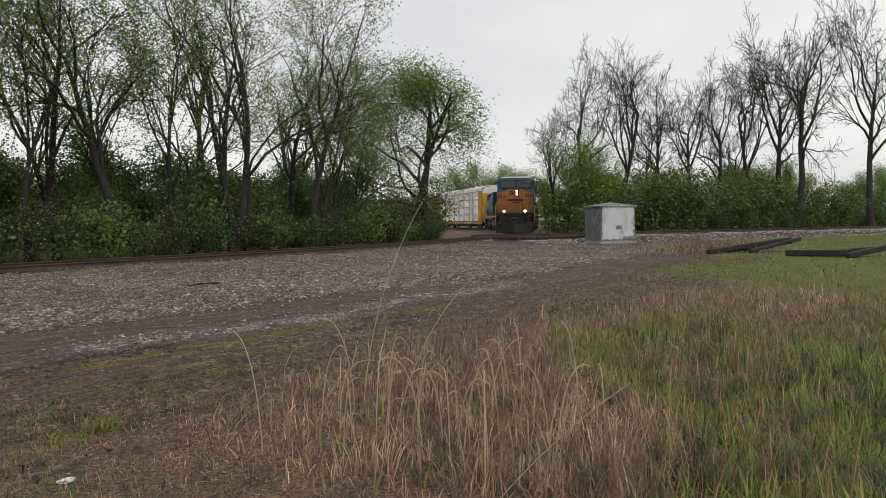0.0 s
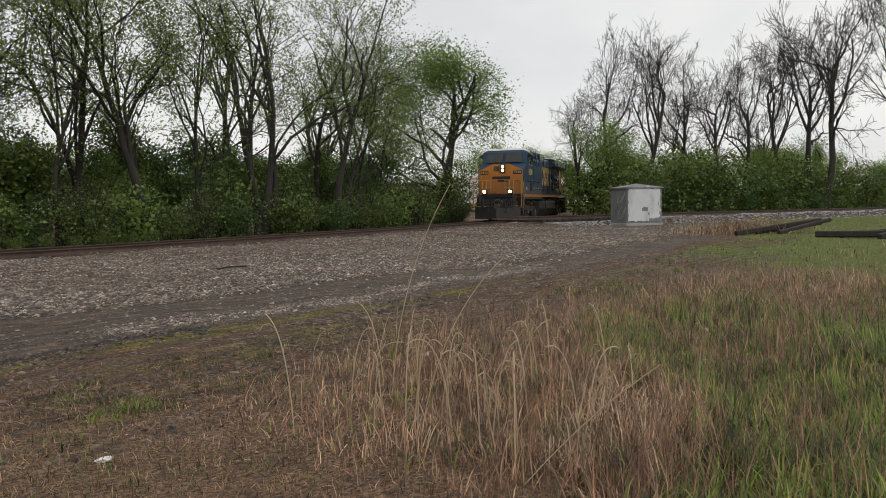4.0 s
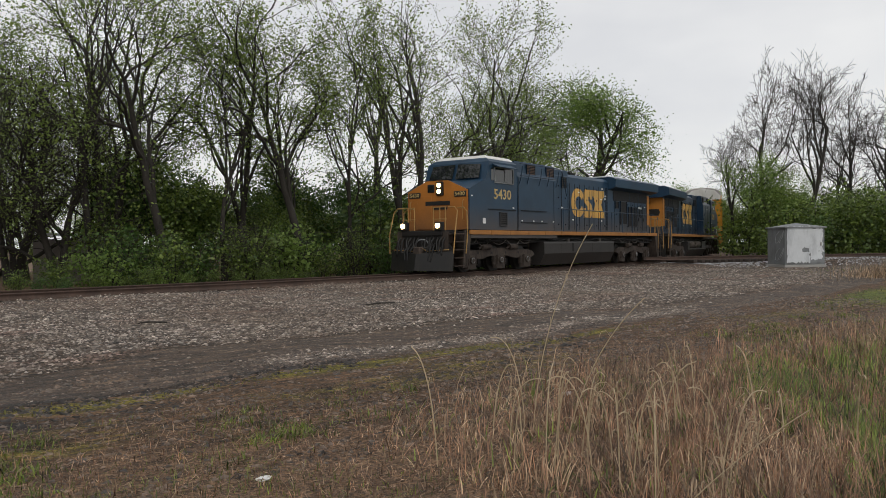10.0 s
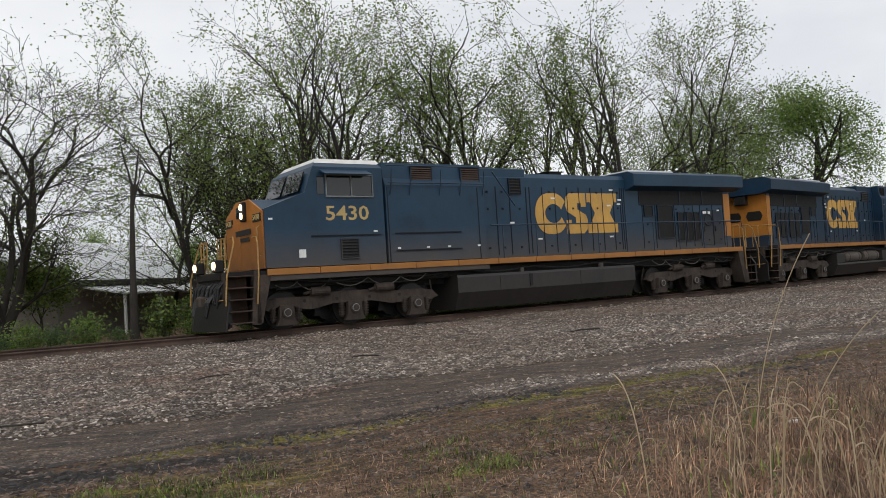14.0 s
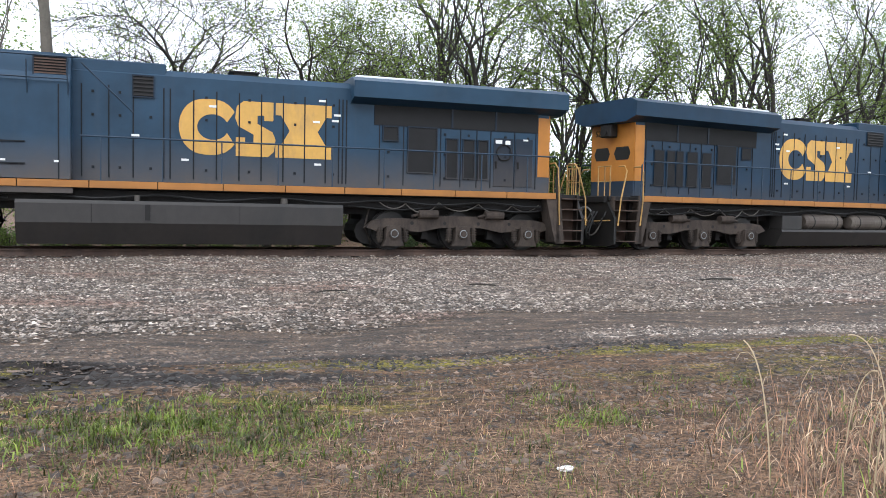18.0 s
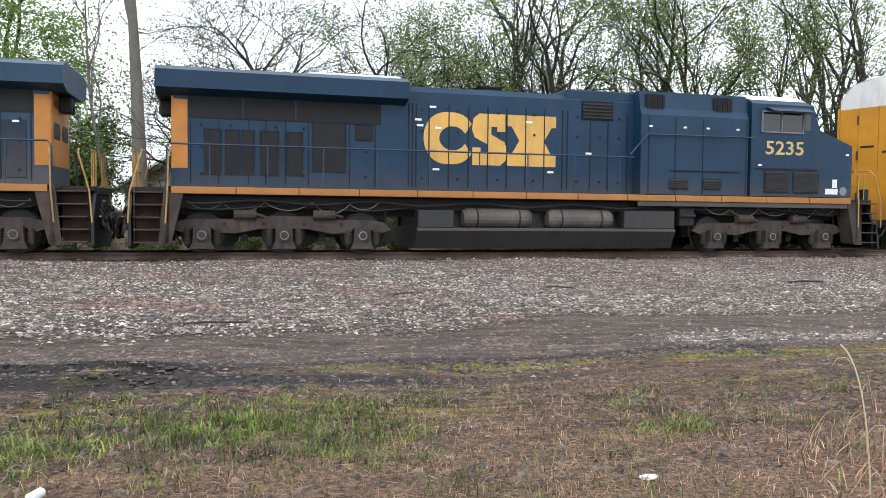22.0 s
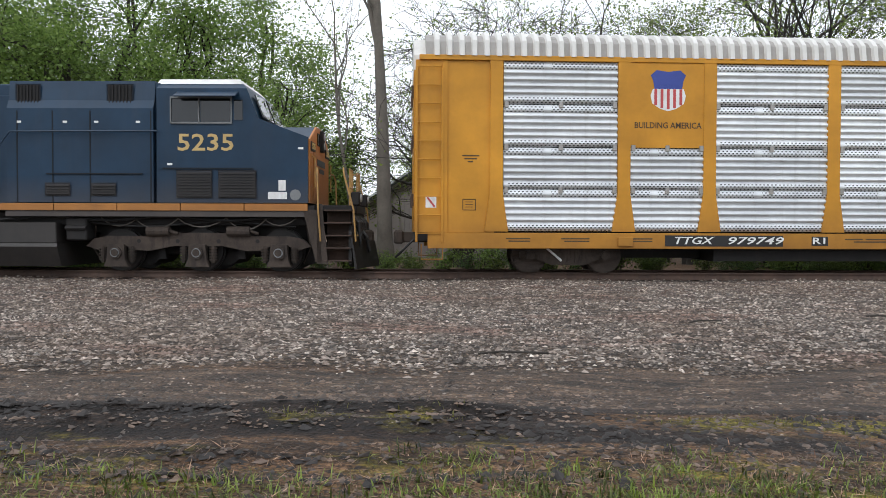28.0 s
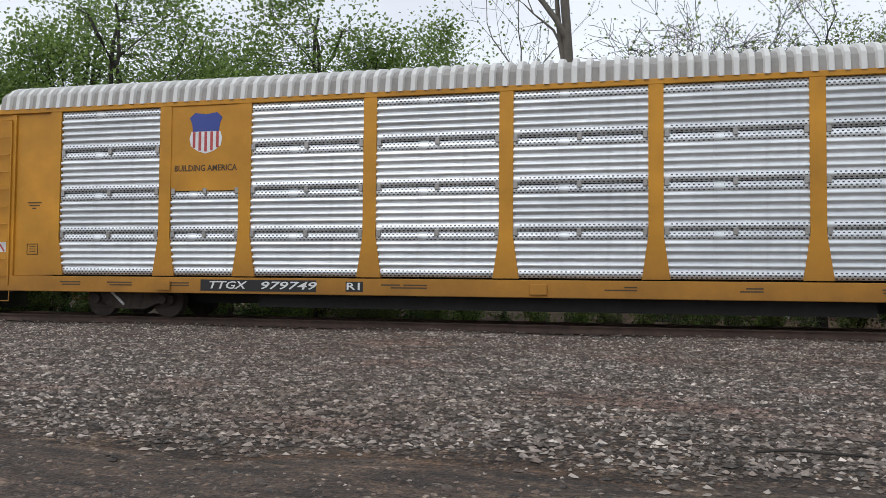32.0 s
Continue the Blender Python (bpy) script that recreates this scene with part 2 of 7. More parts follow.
def galv_mat():
    """Galvanised corrugated screen with rows of punched holes."""
    m, nt, b = material("galvanised_screen_panel", 0.36, 0.6)
    co = nt.nodes.new("ShaderNodeTexCoord")
    sep = nt.nodes.new("ShaderNodeSeparateXYZ")
    nt.links.new(co.outputs["Object"], sep.inputs[0])
    x, z = sep.outputs[0], sep.outputs[2]
    row = mathn(nt, "FLOOR", mathn(nt, "MULTIPLY", z, 19.0))
    shift = mathn(nt, "MULTIPLY", mathn(nt, "MODULO", row, 2.0), math.pi)
    band = mathn(nt, "GREATER_THAN", mathn(nt, "ABSOLUTE", z), 0.315)
    hx = mathn(nt, "GREATER_THAN", mathn(nt, "SINE", mathn(nt, "ADD", mathn(nt, "MULTIPLY", x, 66.0), shift)), 0.15)
    hz = mathn(nt, "GREATER_THAN", mathn(nt, "SINE", mathn(nt, "MULTIPLY", z, 119.4)), 0.05)
    gap = mathn(nt, "GREATER_THAN", noise_out(nt, 1.1, 0, stretch=(1.6, 1, 0.3)), 0.36)
    holes = mathn(nt, "MULTIPLY", mathn(nt, "MULTIPLY", hx, hz), mathn(nt, "MULTIPLY", band, gap))
    info = nt.nodes.new("ShaderNodeObjectInfo")
    shade = mathn(nt, "ADD", mathn(nt, "MULTIPLY", noise_out(nt, 0.9, 5, 0.65), 0.75), mathn(nt, "MULTIPLY", info.outputs["Random"], 0.25))
    c = ramp(nt, shade, [(0.3, (0.60, 0.62, 0.64)), (0.7, (0.93, 0.95, 0.96))])
    streak = noise_out(nt, 4.0, 5, 0.65, stretch=(1, 1, 0.1))
    c = mixc(nt, ramp(nt, streak, [(0.55, (0, 0, 0)), (0.8, (0.35,) * 3)]), c, (0.22, 0.20, 0.17))
    c = mixc(nt, holes, c, (0.02, 0.02, 0.025))
    nt.links.new(c, b.inputs["Base Color"])
    nt.links.new(mathn(nt, "MULTIPLY", mathn(nt, "SUBTRACT", 1.0, holes), 0.6), b.inputs["Metallic"])
    return m


M["galv"] = galv_mat()


def leaf_mat(name, a, bcol, light=0.35, gap_shade=0.0):
    m, nt, b = material(name, 0.5)
    geo = nt.nodes.new("ShaderNodeNewGeometry")
    big = noise_out(nt, 0.35, 3)
    c = ramp(nt, geo.outputs["Random Per Island"], [(0.0, a), (1.0, bcol)])
    c = mixc(nt, ramp(nt, big, [(0.35, (0, 0, 0)), (0.65, (0.4,) * 3)]), c, tuple(v * 0.75 for v in a))
    # clump tone, with shade in the gaps and lit tops put into the colour
    if gap_shade:
        t = noise_out(nt, gap_shade, 3, 0.6)
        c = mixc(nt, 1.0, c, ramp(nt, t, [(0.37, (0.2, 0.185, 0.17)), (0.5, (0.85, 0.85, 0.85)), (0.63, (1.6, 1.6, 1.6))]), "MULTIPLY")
    nt.links.new(c, b.inputs["Base Color"])
    tr = nt.nodes.new("ShaderNodeBsdfTranslucent")
    nt.links.new(c, tr.inputs[0])
    mx = nt.nodes.new("ShaderNodeMixShader")
    mx.inputs[0].default_value = light
    nt.links.new(b.outputs[0], mx.inputs[1])
    nt.links.new(tr.outputs[0], mx.inputs[2])
    nt.links.new(mx.outputs[0], nt.nodes["Material Output"].inputs[0])
    return m


M["leaf_spring"] = leaf_mat("spring_leaf", (0.125, 0.19, 0.03), (0.26, 0.345, 0.075), 0.45)
M["leaf_maple"] = leaf_mat("fresh_maple_leaf", (0.11, 0.19, 0.036), (0.31, 0.43, 0.11), 0.5)
M["leaf_dark"] = leaf_mat("deep_green_leaf", (0.035, 0.085, 0.018), (0.12, 0.21, 0.045), 0.25)
M["leaf_shrub"] = leaf_mat("shrub_leaf", (0.035, 0.075, 0.012), (0.215, 0.29, 0.055), 0.25)
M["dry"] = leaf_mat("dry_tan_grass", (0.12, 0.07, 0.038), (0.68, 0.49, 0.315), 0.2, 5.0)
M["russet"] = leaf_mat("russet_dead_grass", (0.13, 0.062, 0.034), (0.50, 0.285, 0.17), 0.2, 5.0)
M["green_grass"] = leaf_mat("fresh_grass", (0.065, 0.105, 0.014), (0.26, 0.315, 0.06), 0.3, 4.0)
M["stalk"] = leaf_mat("pale_dry_stalk", (0.42, 0.32, 0.20), (0.6, 0.48, 0.32), 0.1)
M["straw"] = leaf_mat("bleached_straw", (0.075, 0.038, 0.024), (0.46, 0.30, 0.19), 0.15, 6.0)
M["moss_blade"] = leaf_mat("yellow_green_moss", (0.10, 0.10, 0.02), (0.21, 0.20, 0.045), 0.3)
M["crumb"] = leaf_mat("dry_brown_soil_crumb", (0.025, 0.016, 0.011), (0.2, 0.132, 0.09), 0.0, 5.0)
M["clod"] = plain("wet_black_mud", (0.016, 0.012, 0.01), 0.7, var=0.4, scale=8, bump=0.6)
M["bark"] = plain("furrowed_grey_bark", (0.036, 0.031, 0.026), 0.95, var=0.45, scale=6, bump=0.8, grime=(0.058, 0.056, 0.045), amount=0.5)
M["bark_pale"] = plain("pale_grey_bark", (0.15, 0.132, 0.112), 0.95, var=0.35, scale=6, bump=0.7, grime=(0.08, 0.08, 0.06), amount=0.5)


def stone_mat():
    m, nt, b = material("ballast_stone", 0.85)
    geo = nt.nodes.new("ShaderNodeNewGeometry")
    big = noise_out(nt, 0.22, 4)
    fine = noise_out(nt, 40, 3)
    c = ramp(nt, geo.outputs["Random Per Island"], [(0.0, (0.02, 0.015, 0.012)), (0.4, (0.085, 0.067, 0.056)), (0.66, (0.215, 0.178, 0.152)), (0.9, (0.42, 0.375, 0.335)), (1.0, (0.62, 0.575, 0.53))])
    c = mixc(nt, ramp(nt, big, [(0.46, (0, 0, 0)), (0.64, (0.5,) * 3)]), c, (0.13, 0.085, 0.055))
    rust = noise_out(nt, 0.55, 5, 0.65, stretch=(0.45, 1, 1))
    c = mixc(nt, ramp(nt, rust, [(0.53, (0, 0, 0)), (0.66, (0.7,) * 3)]), c, (0.16, 0.07, 0.046))
    c = mixc(nt, 0.25, c, ramp(nt, fine, [(0.3, (0.08, 0.07, 0.06)), (0.7, (0.4, 0.37, 0.34))]))
    heap = noise_out(nt, 6.0, 4, 0.65, stretch=(0.4, 1, 1))
    c = mixc(nt, 1.0, c, ramp(nt, heap, [(0.36, (0.34, 0.335, 0.33)), (0.5, (1.0, 0.96, 0.91)), (0.64, (1.62, 1.54, 1.46))]), "MULTIPLY")
    nt.links.new(c, b.inputs["Base Color"])
    add_bump(nt, b, fine, 0.3, 0.01)
    return m


M["stone"] = stone_mat()
M["pale_stone"] = plain("pale_grey_ballast", (0.36, 0.36, 0.37), 0.9, var=0.4, scale=8, bump=0.4)


def ground_mat():
    """Soil, gravel, wet wheel tracks and moss, each where its own cover lies."""
    m, nt, b = material("railside_ground", 0.95)

    def cover(name):
        n = nt.nodes.new("ShaderNodeAttribute")
        n.attribute_name = name
        return n.outputs["Fac"]

    n1, n2, n3 = noise_out(nt, 0.5, 6, 0.65, stretch=(0.5, 1, 1)), noise_out(nt, 4.0, 7, 0.72, stretch=(0.35, 1, 1)), noise_out(nt, 26, 5, 0.75, stretch=(0.7, 1, 1))
    vor = nt.nodes.new("ShaderNodeTexVoronoi")
    vor.inputs["Scale"].default_value = 16.0
    co = nt.nodes.new("ShaderNodeTexCoord")
    nt.links.new(co.outputs["Object"], vor.inputs["Vector"])
    soil = mixc(nt, n1, ramp(nt, n3, [(0.32, (0.028, 0.018, 0.011)), (0.68, (0.19, 0.12, 0.073))]), ramp(nt, n2, [(0.38, (0.024, 0.016, 0.01)), (0.64, (0.135, 0.088, 0.052))]))
    edge = nt.nodes.new("ShaderNodeTexVoronoi")
    edge.feature = "DISTANCE_TO_EDGE"
    for v in (vor, edge):
        v.inputs["Scale"].default_value = 21.0
        nt.links.new(co.outputs["Object"], v.inputs["Vector"])
    cell = nt.nodes.new("ShaderNodeSeparateColor")
    nt.links.new(vor.outputs["Color"], cell.inputs[0])
    pebble = ramp(nt, cell.outputs[0], [(0.0, (0.03, 0.023, 0.018)), (0.4, (0.085, 0.068, 0.056)), (0.75, (0.19, 0.165, 0.145)), (1.0, (0.42, 0.40, 0.38))])
    # cell edges go near black: shade between pebbles, painted in
    cell_gap = ramp(nt, edge.outputs["Distance"], [(0.02, (0, 0, 0)), (0.16, (1, 1, 1))])
    pebble = mixc(nt, cell_gap, (0.015, 0.012, 0.01), pebble)
    old = mixc(nt, 0.55, ramp(nt, n3, [(0.32, (0.025, 0.02, 0.016)), (0.68, (0.19, 0.165, 0.145))]), vor.outputs["Color"], "MULTIPLY")
    grav = mixc(nt, 0.5, old, ramp(nt, n2, [(0.35, (0.04, 0.03, 0.024)), (0.65, (0.14, 0.118, 0.10))]))
    grav = mixc(nt, ramp(nt, n2, [(0.35, (0.95,) * 3), (0.7, (0.45,) * 3)]), grav, pebble)
    grav = mixc(nt, 1.0, grav, (0.74, 0.68, 0.62), "MULTIPLY")
    grav = mixc(nt, mathn(nt, "MULTIPLY", cover("dusty"), ramp(nt, n1, [(0.4, (0.15,) * 3), (0.6, (0.8,) * 3)])), grav, ramp(nt, n3, [(0.35, (0.03, 0.017, 0.012)), (0.68, (0.19, 0.115, 0.085))]))
    speck = ramp(nt, cell.outputs[1], [(0.9, (0, 0, 0)), (0.94, (1, 1, 1))])
    mud = ramp(nt, n2, [(0.35, (0.034, 0.0245, 0.018)), (0.55, (0.074, 0.055, 0.041)), (0.75, (0.135, 0.104, 0.08))])
    rut = ramp(nt, n3, [(0.35, (0.006, 0.004, 0.003)), (0.55, (0.018, 0.012, 0.009)), (0.75, (0.034, 0.024, 0.018))])
    mud = mixc(nt, mathn(nt, "MULTIPLY", speck, cell_gap), mud, (0.20, 0.18, 0.165))
    moss = ramp(nt, n3, [(0.3, (0.06, 0.058, 0.01)), (0.7, (0.19, 0.18, 0.025))])
    n4 = noise_out(nt, 75, 4, 0.7, stretch=(1, 1, 1))
    turf = mixc(nt, 0.5, ramp(nt, n4, [(0.36, (0.026, 0.017, 0.011)), (0.64, (0.25, 0.17, 0.115))]), ramp(nt, n2, [(0.35, (0.05, 0.035, 0.022)), (0.65, (0.21, 0.145, 0.10))]))

    def over(base, top, name, sharp=0.25):
        f = mathn(nt, "ADD", cover(name), mathn(nt, "MULTIPLY", mathn(nt, "SUBTRACT", mathn(nt, "ADD", mathn(nt, "MULTIPLY", n2, 0.5), mathn(nt, "MULTIPLY", n1, 0.5)), 0.5), 2.4))
        f = ramp(nt, f, [(0.5 - sharp, (0, 0, 0)), (0.5 + sharp, (1, 1, 1))])
        return mixc(nt, f, base, top), f

    c, ft = over(soil, turf, "turf")
    c, _ = over(c, mixc(nt, n4, (0.03, 0.055, 0.008), (0.15, 0.21, 0.03)), "lawn", 0.2)
    c, _ = over(c, grav, "gravel")
    c, fm = over(c, mud, "mud", 0.18)
    c, _ = over(c, rut, "rut", 0.15)
    c, _ = over(c, moss, "moss", 0.12)
    scrape = noise_out(nt, 7.0, 5, 0.7, stretch=(0.22, 1, 1))
    c = mixc(nt, 1.0, c, (1.10, 0.96, 0.81), "MULTIPLY")
    crumb = noise_out(nt, 38.0, 3, 0.7, stretch=(0.7, 1, 1))
    c = mixc(nt, 1.0, c, ramp(nt, crumb, [(0.38, (0.3, 0.29, 0.28)), (0.5, (0.9, 0.9, 0.9)), (0.62, (1.6, 1.58, 1.55))]), "MULTIPLY")
    c = mixc(nt, mathn(nt, "SUBTRACT", 1.0, mathn(nt, "MULTIPLY", ft, 0.75)), c, ramp(nt, scrape, [(0.36, (0.28, 0.27, 0.26)), (0.5, (0.9, 0.9, 0.9)), (0.64, (1.65, 1.62, 1.6))]), "MULTIPLY")
    nt.links.new(c, b.inputs["Base Color"])
    r = nt.nodes.new("ShaderNodeMapRange")
    r.inputs[3].default_value, r.inputs[4].default_value = 0.95, 0.75
    nt.links.new(fm, r.inputs[0])
    nt.links.new(r.outputs[0], b.inputs["Roughness"])
    add_bump(nt, b, mixc(nt, 0.5, mixc(nt, 0.5, n3, n2), edge.outputs["Distance"]), 0.9, 0.06)
    return m


M["ground"] = ground_mat()

# ---------- mesh helpers ----------
def part(name, bm, mat, parent=None, label="", smooth=False, matrix=None):
    me = bpy.data.meshes.new(name)
    bm.to_mesh(me)
    bm.free()
    return put(name, me, mat, parent, label, smooth, matrix)


def put(name, me, mat, parent=None, label="", smooth=False, matrix=None):
    if not me.materials:
        me.materials.append(M[mat])
    if smooth:
        me.polygons.foreach_set("use_smooth", [True] * len(me.polygons))
    ob = new(name, me)
    ob.parent = parent
    if matrix is not None:
        ob.matrix_basis = matrix
    return tagged(ob, label)


def thing(name, label, category, group="", kind="", at=None):
    ob = new(name)
    ob.empty_display_size = 0.2
    if at is not None:
        ob.matrix_basis = at
    return tagged(ob, label, category, group, kind)


def mk(name, mat, parent, *prims, label="", smooth=False, matrix=None):
    """One mesh from several primitives."""
    bm = bmesh.new()
    for p in prims:
        p(bm)
    bmesh.ops.recalc_face_normals(bm, faces=bm.faces[:])
    return part(name, bm, mat, parent, label, smooth, matrix)


def each(name, mat, parent, *prims, **kw):
    """One object for each primitive; gives back the first."""
    return [mk(name, mat, parent, p, **kw) for p in prims][0]


def B(x0, x1, y0, y1, z0, z1, bev=0.0):
    def run(bm):
        v = bmesh.ops.create_cube(bm, size=1)["verts"]
        for q in v:
            q.co = Vector((x0 + (q.co.x + 0.5) * (x1 - x0), y0 + (q.co.y + 0.5) * (y1 - y0), z0 + (q.co.z + 0.5) * (z1 - z0)))
        if bev:
            bmesh.ops.bevel(bm, geom=list({e for q in v for e in q.link_edges}), offset=bev, segments=1, affect="EDGES")
    return run


def C(a, b, r, n=10, r2=None):
    def run(bm):
        p, q = Vector(a), Vector(b)
        d = q - p
        m = Matrix.Translation((p + q) / 2) @ d.to_track_quat("Z", "Y").to_matrix().to_4x4()
        bmesh.ops.create_cone(bm, cap_ends=True, segments=n, radius1=r, radius2=r if r2 is None else r2, depth=d.length, matrix=m)
    return run


def T(pts, r, n=6, closed=False):
    """A bent pipe through points."""
    def run(bm):
        ps = [Vector(p) for p in pts]
        rings = []
        for i, p in enumerate(ps):
            d = (ps[min(i + 1, len(ps) - 1)] - ps[max(i - 1, 0)]).normalized()
            u = d.cross(Vector((0, 0, 1)) if abs(d.z) < 0.9 else Vector((1, 0, 0))).normalized()
            w = d.cross(u)
            rings.append([bm.verts.new(p + (u * math.cos(k * math.tau / n) + w * math.sin(k * math.tau / n)) * r) for k in range(n)])
        for a, b in zip(rings, rings[1:]):
            for k in range(n):
                bm.faces.new((a[k], a[(k + 1) % n], b[(k + 1) % n], b[k]))
        bm.faces.new(rings[0])
        bm.faces.new(rings[-1])
    return run


def X(profile, y0, y1, plane="xz"):
    """A profile drawn through the thickness y0 to y1 (or x0 to x1 for a yz profile, z0 to z1 for xy)."""
    def run(bm):
        if plane == "xz":
            f = lambda p, d: (p[0], d, p[1])
        elif plane == "yz":
            f = lambda p, d: (d, p[0], p[1])
        else:
            f = lambda p, d: (p[0], p[1], d)
        a = [bm.verts.new(f(p, y0)) for p in profile]
        b = [bm.verts.new(f(p, y1)) for p in profile]
        n = len(a)
        bm.faces.new(a)
        bm.faces.new(b)
        for k in range(n):
            bm.faces.new((a[k], a[(k + 1) % n], b[(k + 1) % n], b[k]))
    return run


def mesh_np(name, verts, faces):
    """A mesh from an array of vertices and an array of equal polygons."""
    me = bpy.data.meshes.new(name)
    verts, faces = np.asarray(verts, np.float32), np.asarray(faces, np.int32)
    k = faces.shape[1]
    me.vertices.add(len(verts))
    me.vertices.foreach_set("co", verts.ravel())
    me.loops.add(faces.size)
    me.loops.foreach_set("vertex_index", faces.ravel())
    me.polygons.add(len(faces))
    me.polygons.foreach_set("loop_start", np.arange(0, faces.size, k, dtype=np.int32))
    me.update(calc_edges=True)
    me.validate()
    return me


def lettering(name, text, mat, parent, size, matrix, label="", shear=0.0, width=None, depth=0.006):
    cu = bpy.data.curves.new(name, "FONT")
    cu.body, cu.size, cu.extrude, cu.shear = text, size, depth, shear
    cu.align_x, cu.align_y = "CENTER", "CENTER"
    cu.offset = size * 0.012
    cu.resolution_u = 2
    tmp = bpy.data.objects.new("tmp", cu)
    scene.collection.objects.link(tmp)
    me = bpy.data.meshes.new_from_object(tmp.evaluated_get(bpy.context.evaluated_depsgraph_get()))
    bpy.data.objects.remove(tmp)
    if width:
        xs = [v.co.x for v in me.vertices]
        k = width / (max(xs) - min(xs))
        for v in me.vertices:
            v.co.x *= k
    me.materials.clear()
    return put(name, me, mat, parent, label, matrix=matrix)


# ---------- the line of the track ----------
TRACK_X, TRACK_Y, TRACK_A = 0.0, 22.450, 0.08609
BENDS = [(-60, -0.00400), (-40, -0.00400), (-15, -0.00410), (0, 0.00422), (15, 0.00942), (30, 0.00664), (45, 0.00608), (60, 0.00968), (80, 0.00916), (110, 0.00439), (400, 0.00439)]
RAIL = 0.28
LU = np.arange(-120, 330, 0.5)
_k = np.interp(LU, [b[0] for b in BENDS], [b[1] for b in BENDS])
_th = np.cumsum(_k) * 0.5
_i0 = 240
LT = _th - _th[_i0] + TRACK_A
LX, LY = np.cumsum(np.cos(LT)) * 0.5, np.cumsum(np.sin(LT)) * 0.5
LX, LY = LX - LX[_i0] + TRACK_X, LY - LY[_i0] + TRACK_Y


def on_line(u, off=0.0):
    """Place and heading on the track at arc length u, off metres towards the field."""
    x, y, a = np.interp(u, LU, LX), np.interp(u, LU, LY), np.interp(u, LU, LT)
    return x + off * np.sin(a), y - off * np.cos(a), a


def line_offset(x, y):
    """Arc length and offset (positive towards the field) of places."""
    x, y = np.atleast_1d(np.asarray(x, float)), np.atleast_1d(np.asarray(y, float))
    uu, dd = np.empty(len(x)), np.empty(len(x))
    for k in range(0, len(x), 4000):
        sx, sy = x[k:k + 4000, None], y[k:k + 4000, None]
        i = np.argmin((sx - LX[::2]) ** 2 + (sy - LY[::2]) ** 2, axis=1) * 2
        uu[k:k + 4000] = LU[i] + (sx[:, 0] - LX[i]) * np.cos(LT[i]) + (sy[:, 0] - LY[i]) * np.sin(LT[i])
        dd[k:k + 4000] = (sx[:, 0] - LX[i]) * np.sin(LT[i]) - (sy[:, 0] - LY[i]) * np.cos(LT[i])
    return uu, dd


# second line: from the junction away to the east
SIDE_A, SIDE_B = (37.0, 29.0), (325.6, -55.2)


def side_offset(x, y):
    dx, dy = SIDE_B[0] - SIDE_A[0], SIDE_B[1] - SIDE_A[1]
    n = math.hypot(dx, dy)
    return ((x - SIDE_A[0]) * dx + (y - SIDE_A[1]) * dy) / n, ((x - SIDE_A[0]) * dy - (y - SIDE_A[1]) * dx) / n


def smoothstep(a, b, v):
    t = np.clip((v - a) / (b - a), 0, 1)
    return t * t * (3 - 2 * t)


def height(x, y):
    """Height of the ground."""
    x, y = np.atleast_1d(np.asarray(x, float)), np.atleast_1d(np.asarray(y, float))
    u, d = line_offset(x, y)
    z = 0.10 * (1 - smoothstep(1.7, 8.0, np.abs(d)))
    z = z - 0.12 * (1 - smoothstep(-6.0, -2.6, d))
    z += 0.02 * np.sin(x * 0.9 + y * 0.4) + 0.015 * np.sin(x * 2.3 - y * 1.7) * smoothstep(8, 14, d)
    z -= 0.05 * np.exp(-((d - 13.7) / 0.9) ** 2)
    west = 1 - smoothstep(-2.6, -1.0, u)
    for lane, deep in ((14.95, 0.07), (15.55, 0.04), (16.2, 0.035)):
        o = d - lane - 0.08 * np.sin(u * 0.9 + lane)
        z += west * deep * (np.exp(-((np.abs(o) - 0.24) / 0.12) ** 2) - np.exp(-(o / 0.14) ** 2)) * (0.7 + 0.3 * np.sin(u * 5.3 + lane))
    s, e = side_offset(x, y)
    z = z + 0.34 * (1 - smoothstep(1.4, 3.5, np.abs(e))) * smoothstep(-2, 14, s)
    return z


def road_edge(u):
    """Offset at which the ballast ends and the muddy track begins."""
    return 13.0 - 0.75 * smoothstep(0, 2.5, u) * (1 - smoothstep(8, 13, u)) + 0.1 * np.sin(u * 1.7) + 0.07 * np.sin(u * 4.1 + 1)


